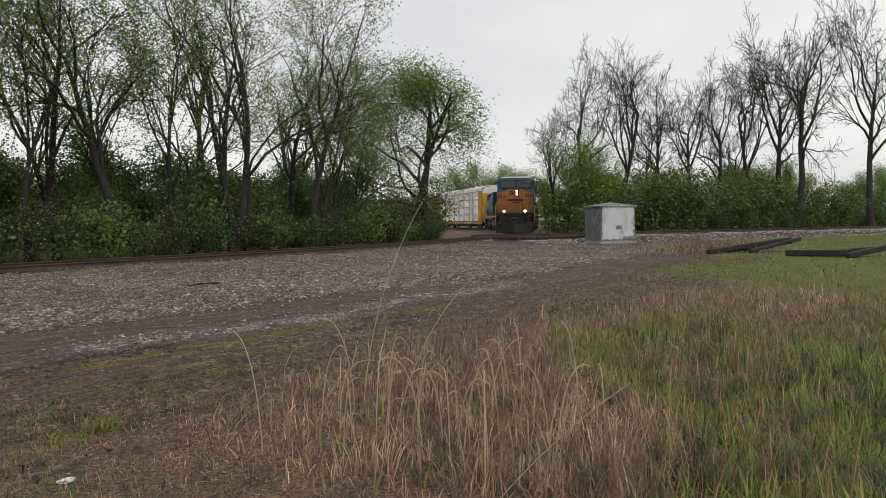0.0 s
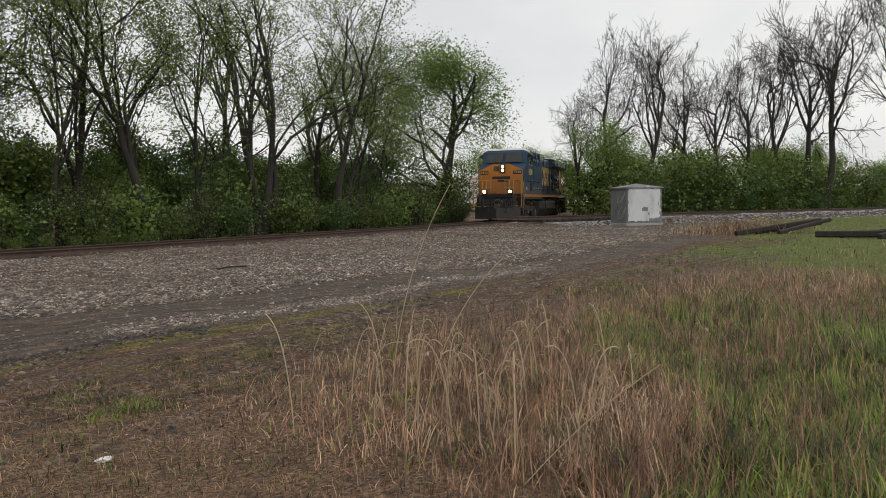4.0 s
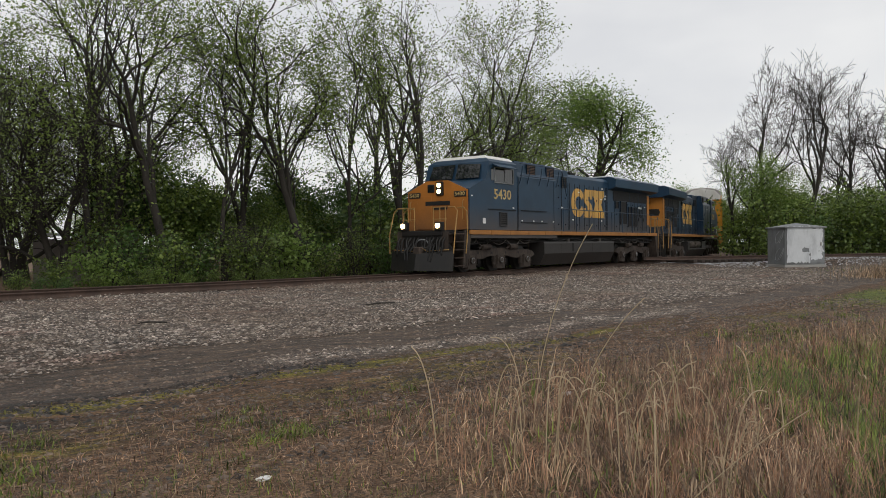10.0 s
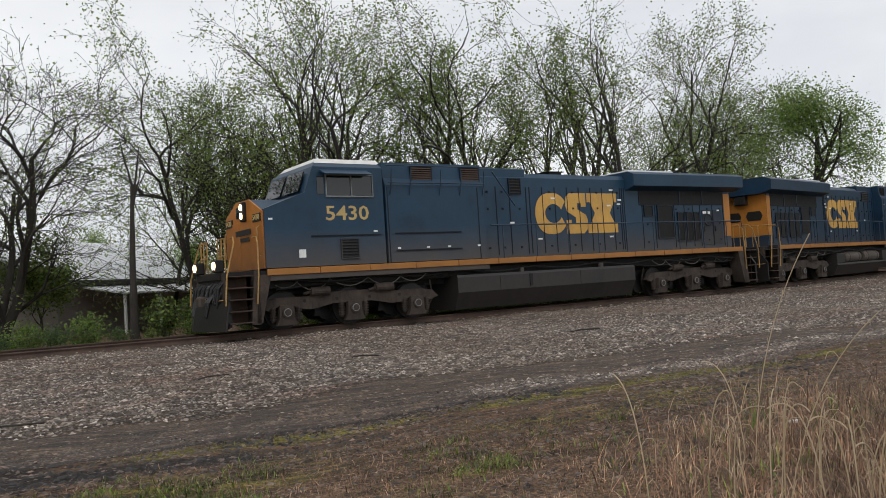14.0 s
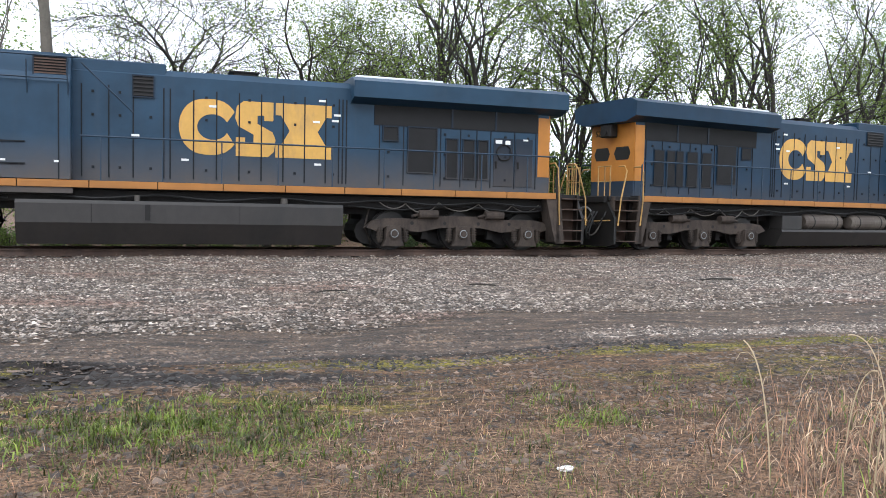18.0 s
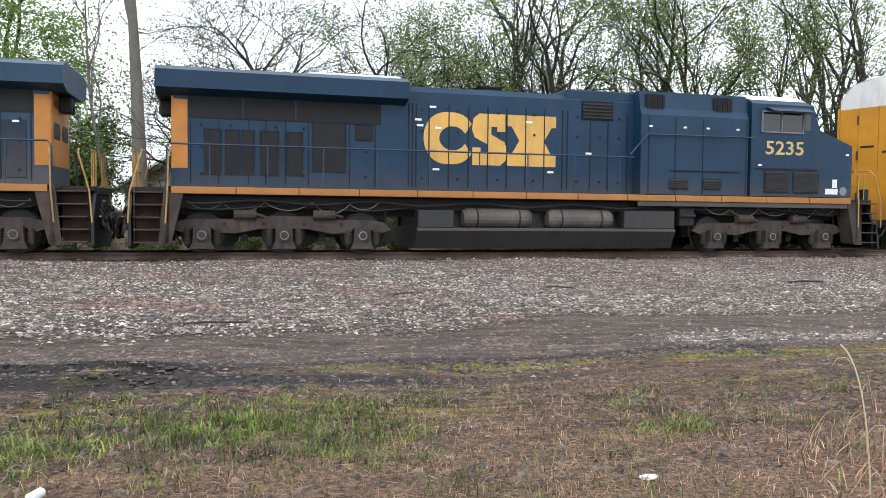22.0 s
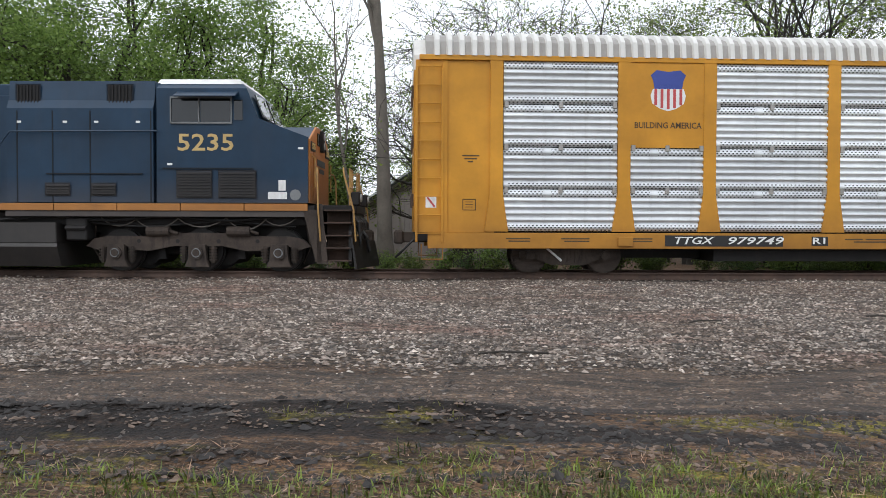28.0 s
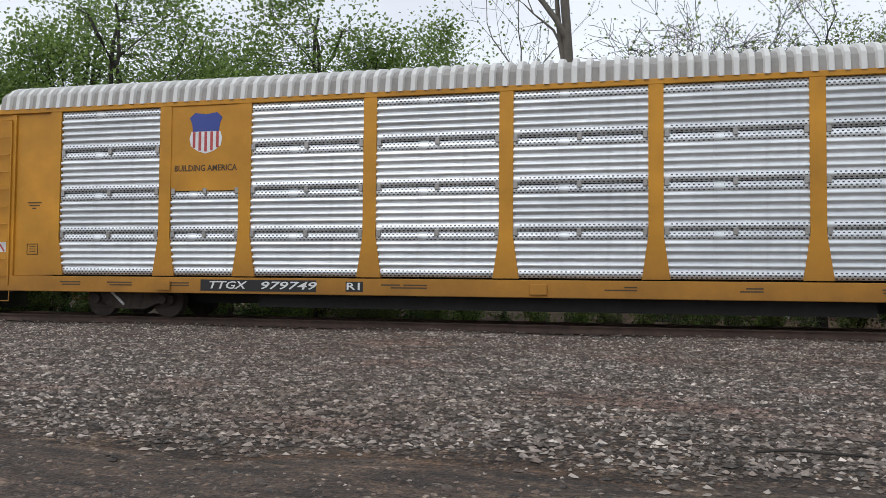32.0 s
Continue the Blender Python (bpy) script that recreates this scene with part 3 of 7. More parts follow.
# ---------- ground ----------
def build_ground():
    def axis(fine0, fine1, step, far0, far1):
        a = list(np.arange(fine0, fine1, step))
        lo, hi, g = [], [], step
        v = fine0
        while v > far0:
            g *= 1.22
            v -= g
            lo.append(v)
        v, g = a[-1], step
        while v < far1:
            g *= 1.22
            v += g
            hi.append(v)
        return np.array(lo[::-1] + a + hi)
    gx, gy = axis(-26, 62, 0.4, -1500, 1500), axis(-3, 38, 0.2, -1500, 1500)
    xx, yy = np.meshgrid(gx, gy)
    x, y = xx.ravel(), yy.ravel()
    z = height(x, y)
    u, d = line_offset(x, y)
    far = smoothstep(70, 200, np.hypot(x, y))
    n = len(gx)
    i = np.arange(len(x)).reshape(len(gy), n)
    faces = np.stack([i[:-1, :-1], i[:-1, 1:], i[1:, 1:], i[1:, :-1]], -1).reshape(-1, 4)
    me = mesh_np("ground", np.stack([x, y, z], -1), faces)
    wob = 0.5 * np.sin(x * 0.31 + 1) + 0.35 * np.sin(x * 0.83 + y * 0.2) + 0.25 * np.sin(x * 1.9)
    right = smoothstep(22, 40, u)
    edge = road_edge(u) - 2.0 * right
    gravel = (1 - smoothstep(edge - 0.3, edge + 0.3, d)) * smoothstep(-4.2, -2.6, d)
    s, e = side_offset(x, y)
    lawn = smoothstep(12, 20, x) * smoothstep(14.9, 15.9, d + 0.4 * wob) * (0.62 + 0.2 * np.sin(x * 0.4 + y * 0.7)) + 0.5 * smoothstep(6, 9, x) * smoothstep(17, 18.5, d)
    dusty = 1 - smoothstep(3.0, 6.5, d + 1.2 * wob)
    gravel = np.maximum(gravel, (1 - smoothstep(2.2, 5.5, np.abs(e))) * smoothstep(-5, 5, s))
    mud = smoothstep(edge - 0.25, edge + 0.25, d) * (1 - smoothstep(14.35, 14.75, d - 0.1 * wob)) * (1 - 0.5 * smoothstep(40, 60, u))
    rut = 1.8 * np.exp(-((d - 14.95 - 0.1 * wob) / 0.34) ** 2) * (1 - smoothstep(-2.6, -1.2, u)) + 0.9 * np.exp(-((d - 14.6) / 0.15) ** 2) * (1 - smoothstep(2, 6, u)) + 1.2 * np.exp(-((d - 15.5 - 0.15 * np.sin(x * 0.9)) / 0.2) ** 2) * (1 - smoothstep(-1, 5, x)) + 0.9 * np.exp(-((d - 16.2 - 0.2 * np.sin(x * 0.7)) / 0.18) ** 2) * (1 - smoothstep(-4, 2, x))
    moss = (smoothstep(-1.5, -0.9, u) * (1 - smoothstep(6, 10, u)) * (0.75 + 0.2 * np.sin(u * 2.7) + 0.15 * np.sin(u * 6.1)) + 0.8 * np.exp(-((u + 3.45) / 0.3) ** 2) + 0.8 * np.exp(-((u + 2.65) / 0.25) ** 2)) * np.exp(-((d - 15.0 - 0.06 * wob) / 0.26) ** 2) + 0.42 * np.exp(-((d - 16.1 - 0.2 * wob) / 0.9) ** 2)
    turf = smoothstep(16.6, 18.4, d + 0.4 * wob) * 0.9 + right * smoothstep(11.5, 13.5, d) * 0.5
    turf = np.maximum(turf, (1 - smoothstep(-4.6, -3.4, d)))
    for name, v in (("gravel", gravel), ("mud", mud), ("rut", rut), ("moss", moss), ("dusty", dusty), ("lawn", lawn), ("turf", np.clip(turf + far, 0, 1))):
        at = me.attributes.new(name, "FLOAT", "POINT")
        at.data.foreach_set("value", np.clip(v, 0, 1).astype(np.float32))
    ob = put("ground", me, "ground", smooth=True)
    tagged(ob, "gravelly railside ground with muddy wheel tracks and turf", "ground", kind="structure")


build_ground()


# ---------- rails and ties ----------
def sweep(profile, us, off, z0, place):
    """A profile (across, up) carried along a line."""
    vs, n = [], len(profile)
    for u in us:
        x, y, a = place(u)
        for c, h in profile:
            vs.append((x + (off + c) * math.sin(a), y - (off + c) * math.cos(a), z0 + h))
    faces = []
    for i in range(len(us) - 1):
        for k in range(n):
            faces.append((i * n + k, i * n + (k + 1) % n, (i + 1) * n + (k + 1) % n, (i + 1) * n + k))
    return vs, faces


RAIL_PROFILE = [(-0.07, -0.17), (0.07, -0.17), (0.07, -0.155), (0.012, -0.13), (0.012, -0.045), (0.036, -0.03), (0.036, -0.004), (0.028, 0.0), (-0.028, 0.0), (-0.036, -0.004), (-0.036, -0.03), (-0.012, -0.045), (-0.012, -0.13), (-0.07, -0.155)]


def side_place(s):
    dx, dy = SIDE_B[0] - SIDE_A[0], SIDE_B[1] - SIDE_A[1]
    a = math.atan2(dy, dx)
    return SIDE_A[0] + s * math.cos(a), SIDE_A[1] + s * math.sin(a), a


def build_track(us, place, top, tie_from, tie_to, label):
    track = thing("railway_track", label, "railway track", kind="structure")
    for off in (-0.754, 0.754):
        vs, fs = sweep(RAIL_PROFILE, us, off, top, place)
        put("rail", mesh_np("rail", vs, fs), "rusty", track, "rust-brown steel rail")
    bm = bmesh.new()
    B(-0.11, 0.11, -1.3, 1.3, -0.16, 0.0, 0.012)(bm)
    tie = bpy.data.meshes.new("tie")
    bm.to_mesh(tie)
    bm.free()
    bm = bmesh.new()
    B(-0.09, 0.09, -0.17, 0.17, 0.0, 0.018)(bm)
    B(-0.015, 0.015, 0.085, 0.115, 0.018, 0.05)(bm)
    B(-0.015, 0.015, -0.115, -0.085, 0.018, 0.05)(bm)
    plate = bpy.data.meshes.new("tie_plate")
    bm.to_mesh(plate)
    bm.free()
    rng = random.Random(4)
    for u in np.arange(tie_from, tie_to, 0.53):
        x, y, a = place(u)
        t = put("tie", tie, "tie", track, matrix=pose(x, y, top - 0.172 - rng.uniform(0, 0.012), 0, 0, math.degrees(a) + rng.uniform(-1.5, 1.5)))
        if -22 < u < 45 and top == RAIL:
            for off in (0.754,):
                put("tie_plate", plate, "rusty", t, matrix=pose(0, -off, 0.0))
    return track


build_track(np.arange(-60, 190, 1.5), lambda u: on_line(u), RAIL, -30, 80, "curving single railway track on worn wooden ties")
build_track(np.arange(0, 250, 6.0), side_place, 0.55, 2, 60, "second railway track on a low gravel bank")

# ---------- the train ----------
WHEELSETS = []
TRUCKS = []
CARS = []


def wheel_mesh(r, gauge=0.7175):
    bm = bmesh.new()
    for s in (-1, 1):
        C((0, s * (gauge + 0.02), 0), (0, s * (gauge + 0.15), 0), r, 24)(bm)
        C((0, s * (gauge - 0.015), 0), (0, s * (gauge + 0.02), 0), r + 0.028, 24)(bm)
        C((0, s * (gauge + 0.15), 0), (0, s * (gauge + 0.2), 0), 0.16, 12)(bm)
    C((0, -0.95, 0), (0, 0.95, 0), 0.085, 10)(bm)
    me = bpy.data.meshes.new("wheelset")
    bm.to_mesh(me)
    bm.free()
    return me


WHEEL_BIG, WHEEL_SMALL = wheel_mesh(0.52), wheel_mesh(0.42)
PITCH = 1.985


def loco_truck(parent, x, flip):
    """Three-axle truck: cast side frames, springs, journal boxes, brake gear."""
    t = thing("truck", "dusty cast steel three-axle truck", "")
    t.parent = parent
    t.matrix_basis = pose(x, 0, 0)
    TRUCKS.append((t, parent, x))
    for s in (-1, 1):
        y0, y1 = sorted((s * 1.02, s * 1.16))
        prof = [(-2.75, 0.62), (-2.55, 0.80), (-2.2, 0.86), (-1.3, 0.86), (-0.95, 0.94), (0.95, 0.94), (1.3, 0.86), (2.2, 0.86), (2.55, 0.80), (2.75, 0.62)]
        low = [(2.45, 0.52), (2.2, 0.62), (1.75, 0.62), (1.55, 0.52), (1.2, 0.50), (0.6, 0.62), (-0.6, 0.62), (-1.2, 0.50), (-1.55, 0.52), (-1.75, 0.62), (-2.2, 0.62), (-2.45, 0.52)]
        mk("side_frame", "under", t, X(prof + low, y0, y1))
        for hx in (-1.45, -0.5, 0.5, 1.45):
            mk("frame_hole", "black", t, C((hx, s * 1.155, 0.74), (hx, s * 1.166, 0.74), 0.05, 10))
        for ax in (-PITCH, 0, PITCH):
            c0, c1 = sorted((s * 1.06, s * 1.26))
            mk("journal_box", "under", t, X([(ax - 0.3, 0.12), (ax + 0.3, 0.12), (ax + 0.22, 0.3), (ax + 0.2, 0.66), (ax - 0.2, 0.66), (ax - 0.22, 0.3)], c0, c1), C((ax, s * 1.24, 0.46), (ax, s * 1.31, 0.46), 0.15, 14), C((ax, s * 1.3, 0.46), (ax, s * 1.335, 0.46), 0.085, 10))
            mk("bearing_ring", "grey", t, T([(ax + 0.1 * math.cos(k * math.tau / 14), s * 1.325, 0.46 + 0.1 * math.sin(k * math.tau / 14)) for k in range(15)], 0.014, 4))
            for sx in (-0.36, 0.36):
                mk("coil_spring", "under", t, *[C((ax + sx, s * 1.13, 0.27 + k * 0.07), (ax + sx, s * 1.13, 0.305 + k * 0.07), 0.095, 10) for k in range(5)], C((ax + sx, s * 1.13, 0.22), (ax + sx, s * 1.13, 0.62), 0.055, 8))
        for cx in (-0.98, 0.98):
            mk("brake_cylinder", "under", t, C((cx - 0.25, s * 1.2, 0.98), (cx + 0.3, s * 1.2, 0.98), 0.12, 12), C((cx + 0.3, s * 1.2, 0.98), (cx + 0.5, s * 1.2, 0.92), 0.04, 8))
            mk("brake_shoe", "black", t, X([(cx - 0.1, 0.3), (cx + 0.1, 0.3), (cx + 0.06, 0.62), (cx - 0.06, 0.62)], *sorted((s * 0.72, s * 0.88))))
        for g in (1, -1):
            mk("sand_pipe", "under", t, T([(g * 2.6, s * 0.95, 1.1), (g * 2.7, s * 0.9, 0.6), (g * 2.5, s * 0.8, 0.2)], 0.025))
        for a, w, dip in ((-1.9, 0.45, 0.2), (-1.0, 0.55, 0.26), (0.1, 0.6, 0.22), (1.2, 0.5, 0.28), (2.0, 0.4, 0.18)):
            mk("cable", "cable", t, T([(a + w * q, s * (1.2 + 0.05 * (1 - q * q)), 1.3 - dip * (1 - q * q)) for q in (-1, -0.66, -0.33, 0, 0.33, 0.66, 1)], 0.016, 5), label="drooping grey cable")
    mk("bolster", "black", t, B(-2.7, 2.7, -0.6, 0.6, 0.4, 1.0, 0.04))
    for g in (-1, 0, 1):
        mk("traction_motor", "black", t, C((g * PITCH + 0.55, -0.6, 0.5), (g * PITCH + 0.55, 0.6, 0.5), 0.36, 12))
    for ax in (-PITCH, 0, PITCH):
        w = put("wheelset", WHEEL_BIG, "soot", t, matrix=pose(ax, 0, 0.52))
        WHEELSETS.append((w, ax, 0.52, 0.52, parent))
    return t


def slats(name, mat, parent, x0, x1, y, z0, z1, n, s, vertical=False, label=""):
    """A framed louvre or intake screen on a side wall."""
    ya, yb = sorted((y, y + s * 0.03))
    f = mk(name, mat, parent, B(x0, x1, ya, yb, z0, z1), label=label)
    yc, yd = sorted((y + s * 0.03, y + s * 0.055))
    g = 0.03
    mk("frame", "blue_dark", f, B(x0 - g, x0, ya, yd, z0 - g, z1 + g), B(x1, x1 + g, ya, yd, z0 - g, z1 + g), B(x0, x1, ya, yd, z1, z1 + g), B(x0, x1, ya, yd, z0 - g, z0))
    for k in range(n):
        if vertical:
            a = x0 + (k + 0.5) * (x1 - x0) / n
            mk("slat", "black", f, B(a - 0.012, a + 0.012, yc, yd, z0, z1))
        else:
            a = z0 + (k + 0.5) * (z1 - z0) / n
            mk("slat", "rusty" if name == "intake" else "black", f, X([(y + s * 0.03, a - 0.02), (y + s * 0.055, a - 0.03), (y + s * 0.03, a + 0.012)], x0, x1, "yz"))
    return f


def emblem(parent, s, y, x0, x1, z0, z1):
    """Three plain gold shapes across the hood side."""
    d = 1 if s > 0 else -1
    start = x1 if s > 0 else x0
    L = x1 - x0
    pos = lambda q: start - d * q * L
    ya, yb = sorted((y, y + s * 0.008))
    zc, h = (z0 + z1) / 2, (z1 - z0) / 2
    bm = bmesh.new()
    # a broad ring, open towards the other shapes
    cx, rx = pos(0.19), 0.19 * L
    n, g0 = 30, 0.62
    rings = []
    for yy in (ya, yb):
        outer, inner = [], []
        for k in range(n + 1):
            q = g0 + (math.tau - 2 * g0) * k / n
            ex = math.copysign(abs(math.cos(q)) ** 0.8, math.cos(q))
            outer.append(bm.verts.new((cx - d * rx * ex, yy, zc + h * math.sin(q))))
            q = 0.42 + (math.tau - 0.84) * k / n
            inner.append(bm.verts.new((cx - d * rx * (0.12 + 0.52 * math.cos(q)), yy, zc + h * 0.46 * math.sin(q))))
        rings.append((outer, inner))
    (o0, i0), (o1, i1) = rings
    for k in range(n):
        j = k + 1
        for a, b, c, e in ((o0[k], o0[j], i0[j], i0[k]), (o1[k], o1[j], i1[j], i1[k]), (o0[k], o0[j], o1[j], o1[k]), (i0[k], i0[j], i1[j], i1[k])):
            bm.faces.new((a, b, c, e))
    for k in (0, n):
        bm.faces.new((o0[k], i0[k], i1[k], o1[k]))
    bmesh.ops.recalc_face_normals(bm, faces=bm.faces[:])
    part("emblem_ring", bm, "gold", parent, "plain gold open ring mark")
    # a leaning lozenge band and an hourglass
    X3 = lambda pts: X([(pos(q), zc + h * v) for q, v in pts], ya, yb)
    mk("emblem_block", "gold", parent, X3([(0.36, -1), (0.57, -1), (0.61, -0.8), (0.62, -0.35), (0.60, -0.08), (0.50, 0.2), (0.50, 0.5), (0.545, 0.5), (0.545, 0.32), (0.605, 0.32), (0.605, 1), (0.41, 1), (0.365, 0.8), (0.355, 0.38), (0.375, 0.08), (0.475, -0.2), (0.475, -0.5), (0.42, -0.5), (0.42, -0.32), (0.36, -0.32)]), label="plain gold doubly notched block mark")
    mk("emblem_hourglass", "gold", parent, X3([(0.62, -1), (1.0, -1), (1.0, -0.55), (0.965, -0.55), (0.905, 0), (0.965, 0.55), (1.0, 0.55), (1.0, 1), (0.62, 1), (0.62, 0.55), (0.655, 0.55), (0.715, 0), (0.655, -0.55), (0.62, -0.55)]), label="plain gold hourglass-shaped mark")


def locomotive(number, second):
    loco = thing("locomotive", "cleaner blue and gold diesel locomotive coupled behind, with air reservoirs" if second else "dusty blue and gold diesel locomotive leading the train, headlights lit", "locomotive", "coupled locomotives")
    blue = "blue_clean" if second else "blue"
    # frame and running board
    mk("underframe", "black", loco, B(-10.1, 10.0, -1.1, 1.1, 1.12, 1.45, 0.02), B(-9.9, 9.8, -0.7, 0.7, 0.95, 1.15), B(-10.1, 10.0, -1.42, 1.42, 1.45, 1.6, 0.01))
    for s in (-1, 1):
        ya, yb = sorted((s * 1.44, s * 1.5))
        bounds = list(np.linspace(-9.9, 9.85, 14))
        for a, b in zip(bounds, bounds[1:]):
            mk("sill_stripe", "yellow", loco, B(a + 0.01, b - 0.01, ya, yb, 1.47, 1.64, 0.006), label="worn gold sill stripe")
        mk("sill", "blue_dark", loco, B(2.6, 9.8, *sorted((s * 1.40, s * 1.46)), 1.33, 1.47))
        mk("piping", "rubber", loco, T([(x, s * 1.3, 1.28 + 0.05 * math.sin(x * 2.2)) for x in np.linspace(-9.5, 9.5, 40)], 0.03), T([(x, s * 1.2, 1.15 + 0.06 * math.sin(x * 1.7 + 1)) for x in np.linspace(4.0, 9.5, 16)], 0.025), T([(x, s * 1.2, 1.15 + 0.06 * math.sin(x * 1.7 + 1)) for x in np.linspace(-9.5, -4.0, 16)], 0.025))
    # cab and nose
    cab = mk("cab", blue, loco, X([(9.85, 1.66), (9.85, 3.22), (8.67, 3.66), (8.40, 4.37), (6.25, 4.37), (6.25, 1.66)], -1.48, 1.48), label="weathered blue cab and nose")

    def loft(bm, lo=(6.25, 8.40, 1.48, 4.37), hi=(6.25, 8.15, 1.12, 4.61)):
        a, b = [[bm.verts.new(p) for p in ((q[0], -q[2], q[3]), (q[1], -q[2], q[3]), (q[1], q[2], q[3]), (q[0], q[2], q[3]))] for q in (lo, hi)]
        for k in range(4):
            bm.faces.new((a[k], a[(k + 1) % 4], b[(k + 1) % 4], b[k]))
        bm.faces.new(a)
        bm.faces.new(b)

    mk("roof_edge", blue, cab, loft)
    mk("cab_roof", "roofwhite", cab, lambda bm: loft(bm, (6.2, 8.26, 1.3, 4.50), (6.2, 8.12, 1.06, 4.655)), label="chalky white cab roof")
    # gold nose face with its darker door
    mk("nose_face", "rust_nose", cab, X([(-1.42, 1.66), (1.42, 1.66), (1.42, 3.18), (0.5, 3.58), (-0.5, 3.58), (-1.42, 3.18)], 9.845, 9.89, "yz"), label="sooty gold nose front")
    mk("nose_hood", blue, cab, X([(-1.46, 3.17), (1.46, 3.17), (0.5, 3.57), (-0.5, 3.57)], 8.75, 9.846, "yz"), label="sloping blue nose top")
    mk("nose_door", "rust_nose", cab, B(9.89, 9.91, -0.95, -0.25, 1.7, 3.0, 0.005))
    each("nose_emblem", "blackplate", cab, B(9.91, 9.918, -0.55, 0.62, 2.62, 2.78), B(9.91, 9.918, -0.2, 0.5, 2.45, 2.56), label="dark plain mark on the nose")
    hl = mk("headlight_housing", "black", cab, B(9.86, 9.98, -0.02, 0.31, 3.0, 3.54, 0.03))
    for z in (3.16, 3.39):
        mk("headlight", "lamp" if not second else "lens_off", hl, C((9.97, 0.145, z), (10.005, 0.145, z), 0.088, 16), label="round headlight lens")
    mk("nose_window", "glass", cab, B(9.885, 9.92, -0.45, -0.12, 3.12, 3.44, 0.02))
    for s in (-1, 1):
        nb = mk("number_board", "blackplate", cab, B(9.87, 9.92, *sorted((s * 0.8, s * 1.36)), 2.92, 3.14, 0.01))
        lettering("digits", number, "cream", nb, 0.2, pose(9.925, s * 1.08, 3.03, 90, 0, 90), width=0.46)
        mk("windshield", "glass", cab, X([(s * 0.08, 3.7), (s * 1.2, 3.7), (s * 1.15, 4.3), (s * 0.08, 4.34)], 0, 0.03, "yz"), matrix=pose(8.7, 0, 3.68) @ pose(0, 0, 0, 0, -22, 0) @ pose(-0.0, 0, -3.68) @ pose(0.03, 0, 0))
        mk("wiper", "black", cab, T([(8.72, s * 0.6, 3.72), (8.56, s * 0.4, 4.2)], 0.012))
        # side windows
        yw = s * 1.475
        wn2 = each("side_window", "glass", cab, B(7.3, 8.0, *sorted((yw, yw + s * 0.02)), 3.58, 4.12), B(6.62, 7.24, *sorted((yw, yw + s * 0.02)), 3.58, 4.12), B(8.1, 8.3, *sorted((yw, yw + s * 0.02)), 3.62, 4.1))
        mk("window_frame", "grey", wn2, *[B(x, x + 0.028, *sorted((yw, yw + s * 0.05)), 3.55, 4.16) for x in (6.58, 7.25, 8.02)], B(6.58, 8.05, *sorted((yw, yw + s * 0.05)), 3.53, 3.57), B(6.58, 8.05, *sorted((yw, yw + s * 0.05)), 4.13, 4.17))
        mk("sun_visor", blue, cab, X([(s * 1.47, 4.24), (s * 1.82, 4.12), (s * 1.83, 4.14), (s * 1.47, 4.30)], 6.75, 8.2, "yz"))
        lettering("road_number", number, "cream", cab, 0.56, pose(7.42, s * 1.487, 3.07, 90, 0, 180 if s > 0 else 0), "pale gold numerals", width=1.33)
        slats("cab_vent", "screen", cab, 7.15, 7.65, s * 1.48, 1.85, 2.35, 6, s) if not second else None
        if second:
            slats("cab_louvre", "blue_dark", cab, 6.75, 7.55, s * 1.48, 1.8, 2.4, 9, s)
            slats("cab_louvre", "blue_dark", cab, 7.75, 8.6, s * 1.48, 1.8, 2.4, 9, s)
            each("builder_plate", "white", cab, B(9.15, 9.32, *sorted((s * 1.48, s * 1.488)), 1.95, 2.2), B(8.9, 9.35, *sorted((s * 1.48, s * 1.489)), 1.75, 1.92))
            mk("round_decal", "grey", cab, C((9.55, s * 1.478, 1.85), (9.55, s * 1.488, 1.85), 0.13, 20))
        else:
            each("builder_plate", "white", cab, B(8.72, 8.92, *sorted((s * 1.48, s * 1.488)), 1.9, 2.12))
        mk("reflector", "white", cab, B(9.62, 9.74, *sorted((s * 1.44, s * 1.482)), 2.93, 2.98))
        mk("reflector", "white", cab, B(6.5, 6.62, *sorted((s * 1.47, s * 1.49)), 2.55, 2.6))
        mk("ledge", "joint", cab, B(6.4, 8.55, *sorted((s * 1.48, s * 1.52)), 2.46, 2.49))
        mk("nose_grab_iron", "rail_yellow", cab, T([(9.9, s * 1.25, 2.0), (9.98, s * 1.25, 2.05), (9.98, s * 1.25, 2.75), (9.9, s * 1.25, 2.8)], 0.016))
        for k in range(6):
            a, w = 0.2 + 0.17 * k, 0.1 * math.sin(k * 2.4)
            mk("brake_hose", "rubber", loco, T([(10.86, s * a, 1.36), (11.0, s * a + w * 0.4, 1.2), (11.06, s * a + w, 0.9 - 0.08 * (k % 3)), (11.0, s * a + w * 1.5, 0.66 - 0.09 * (k % 2)), (10.92, s * a + w * 1.8, 0.74)], 0.032, 7), label="black air hose with coupling")
        # ditch lamps
        dl = mk("ditch_light_housing", "black", loco, B(10.8, 11.02, *sorted((s * 0.66, s * 0.98)), 1.62, 1.95, 0.03))
        mk("ditch_light", "lamp" if not second else "lens_off", dl, C((11.02, s * 0.82, 1.8), (11.06, s * 0.82, 1.8), 0.1, 16), label="lit round ditch light")
    # flush hood behind the cab
    top = 4.57
    fore = mk("front_hood", blue, loco, X([(-1.46, 1.66), (1.46, 1.66), (1.46, 3.9), (1.36, 4.1), (1.30, top), (-1.30, top), (-1.36, 4.1), (-1.46, 3.9)], 2.65, 6.16, "yz"), B(6.14, 6.28, -1.3, 1.3, 1.66, 4.52), label="weathered blue equipment hood")
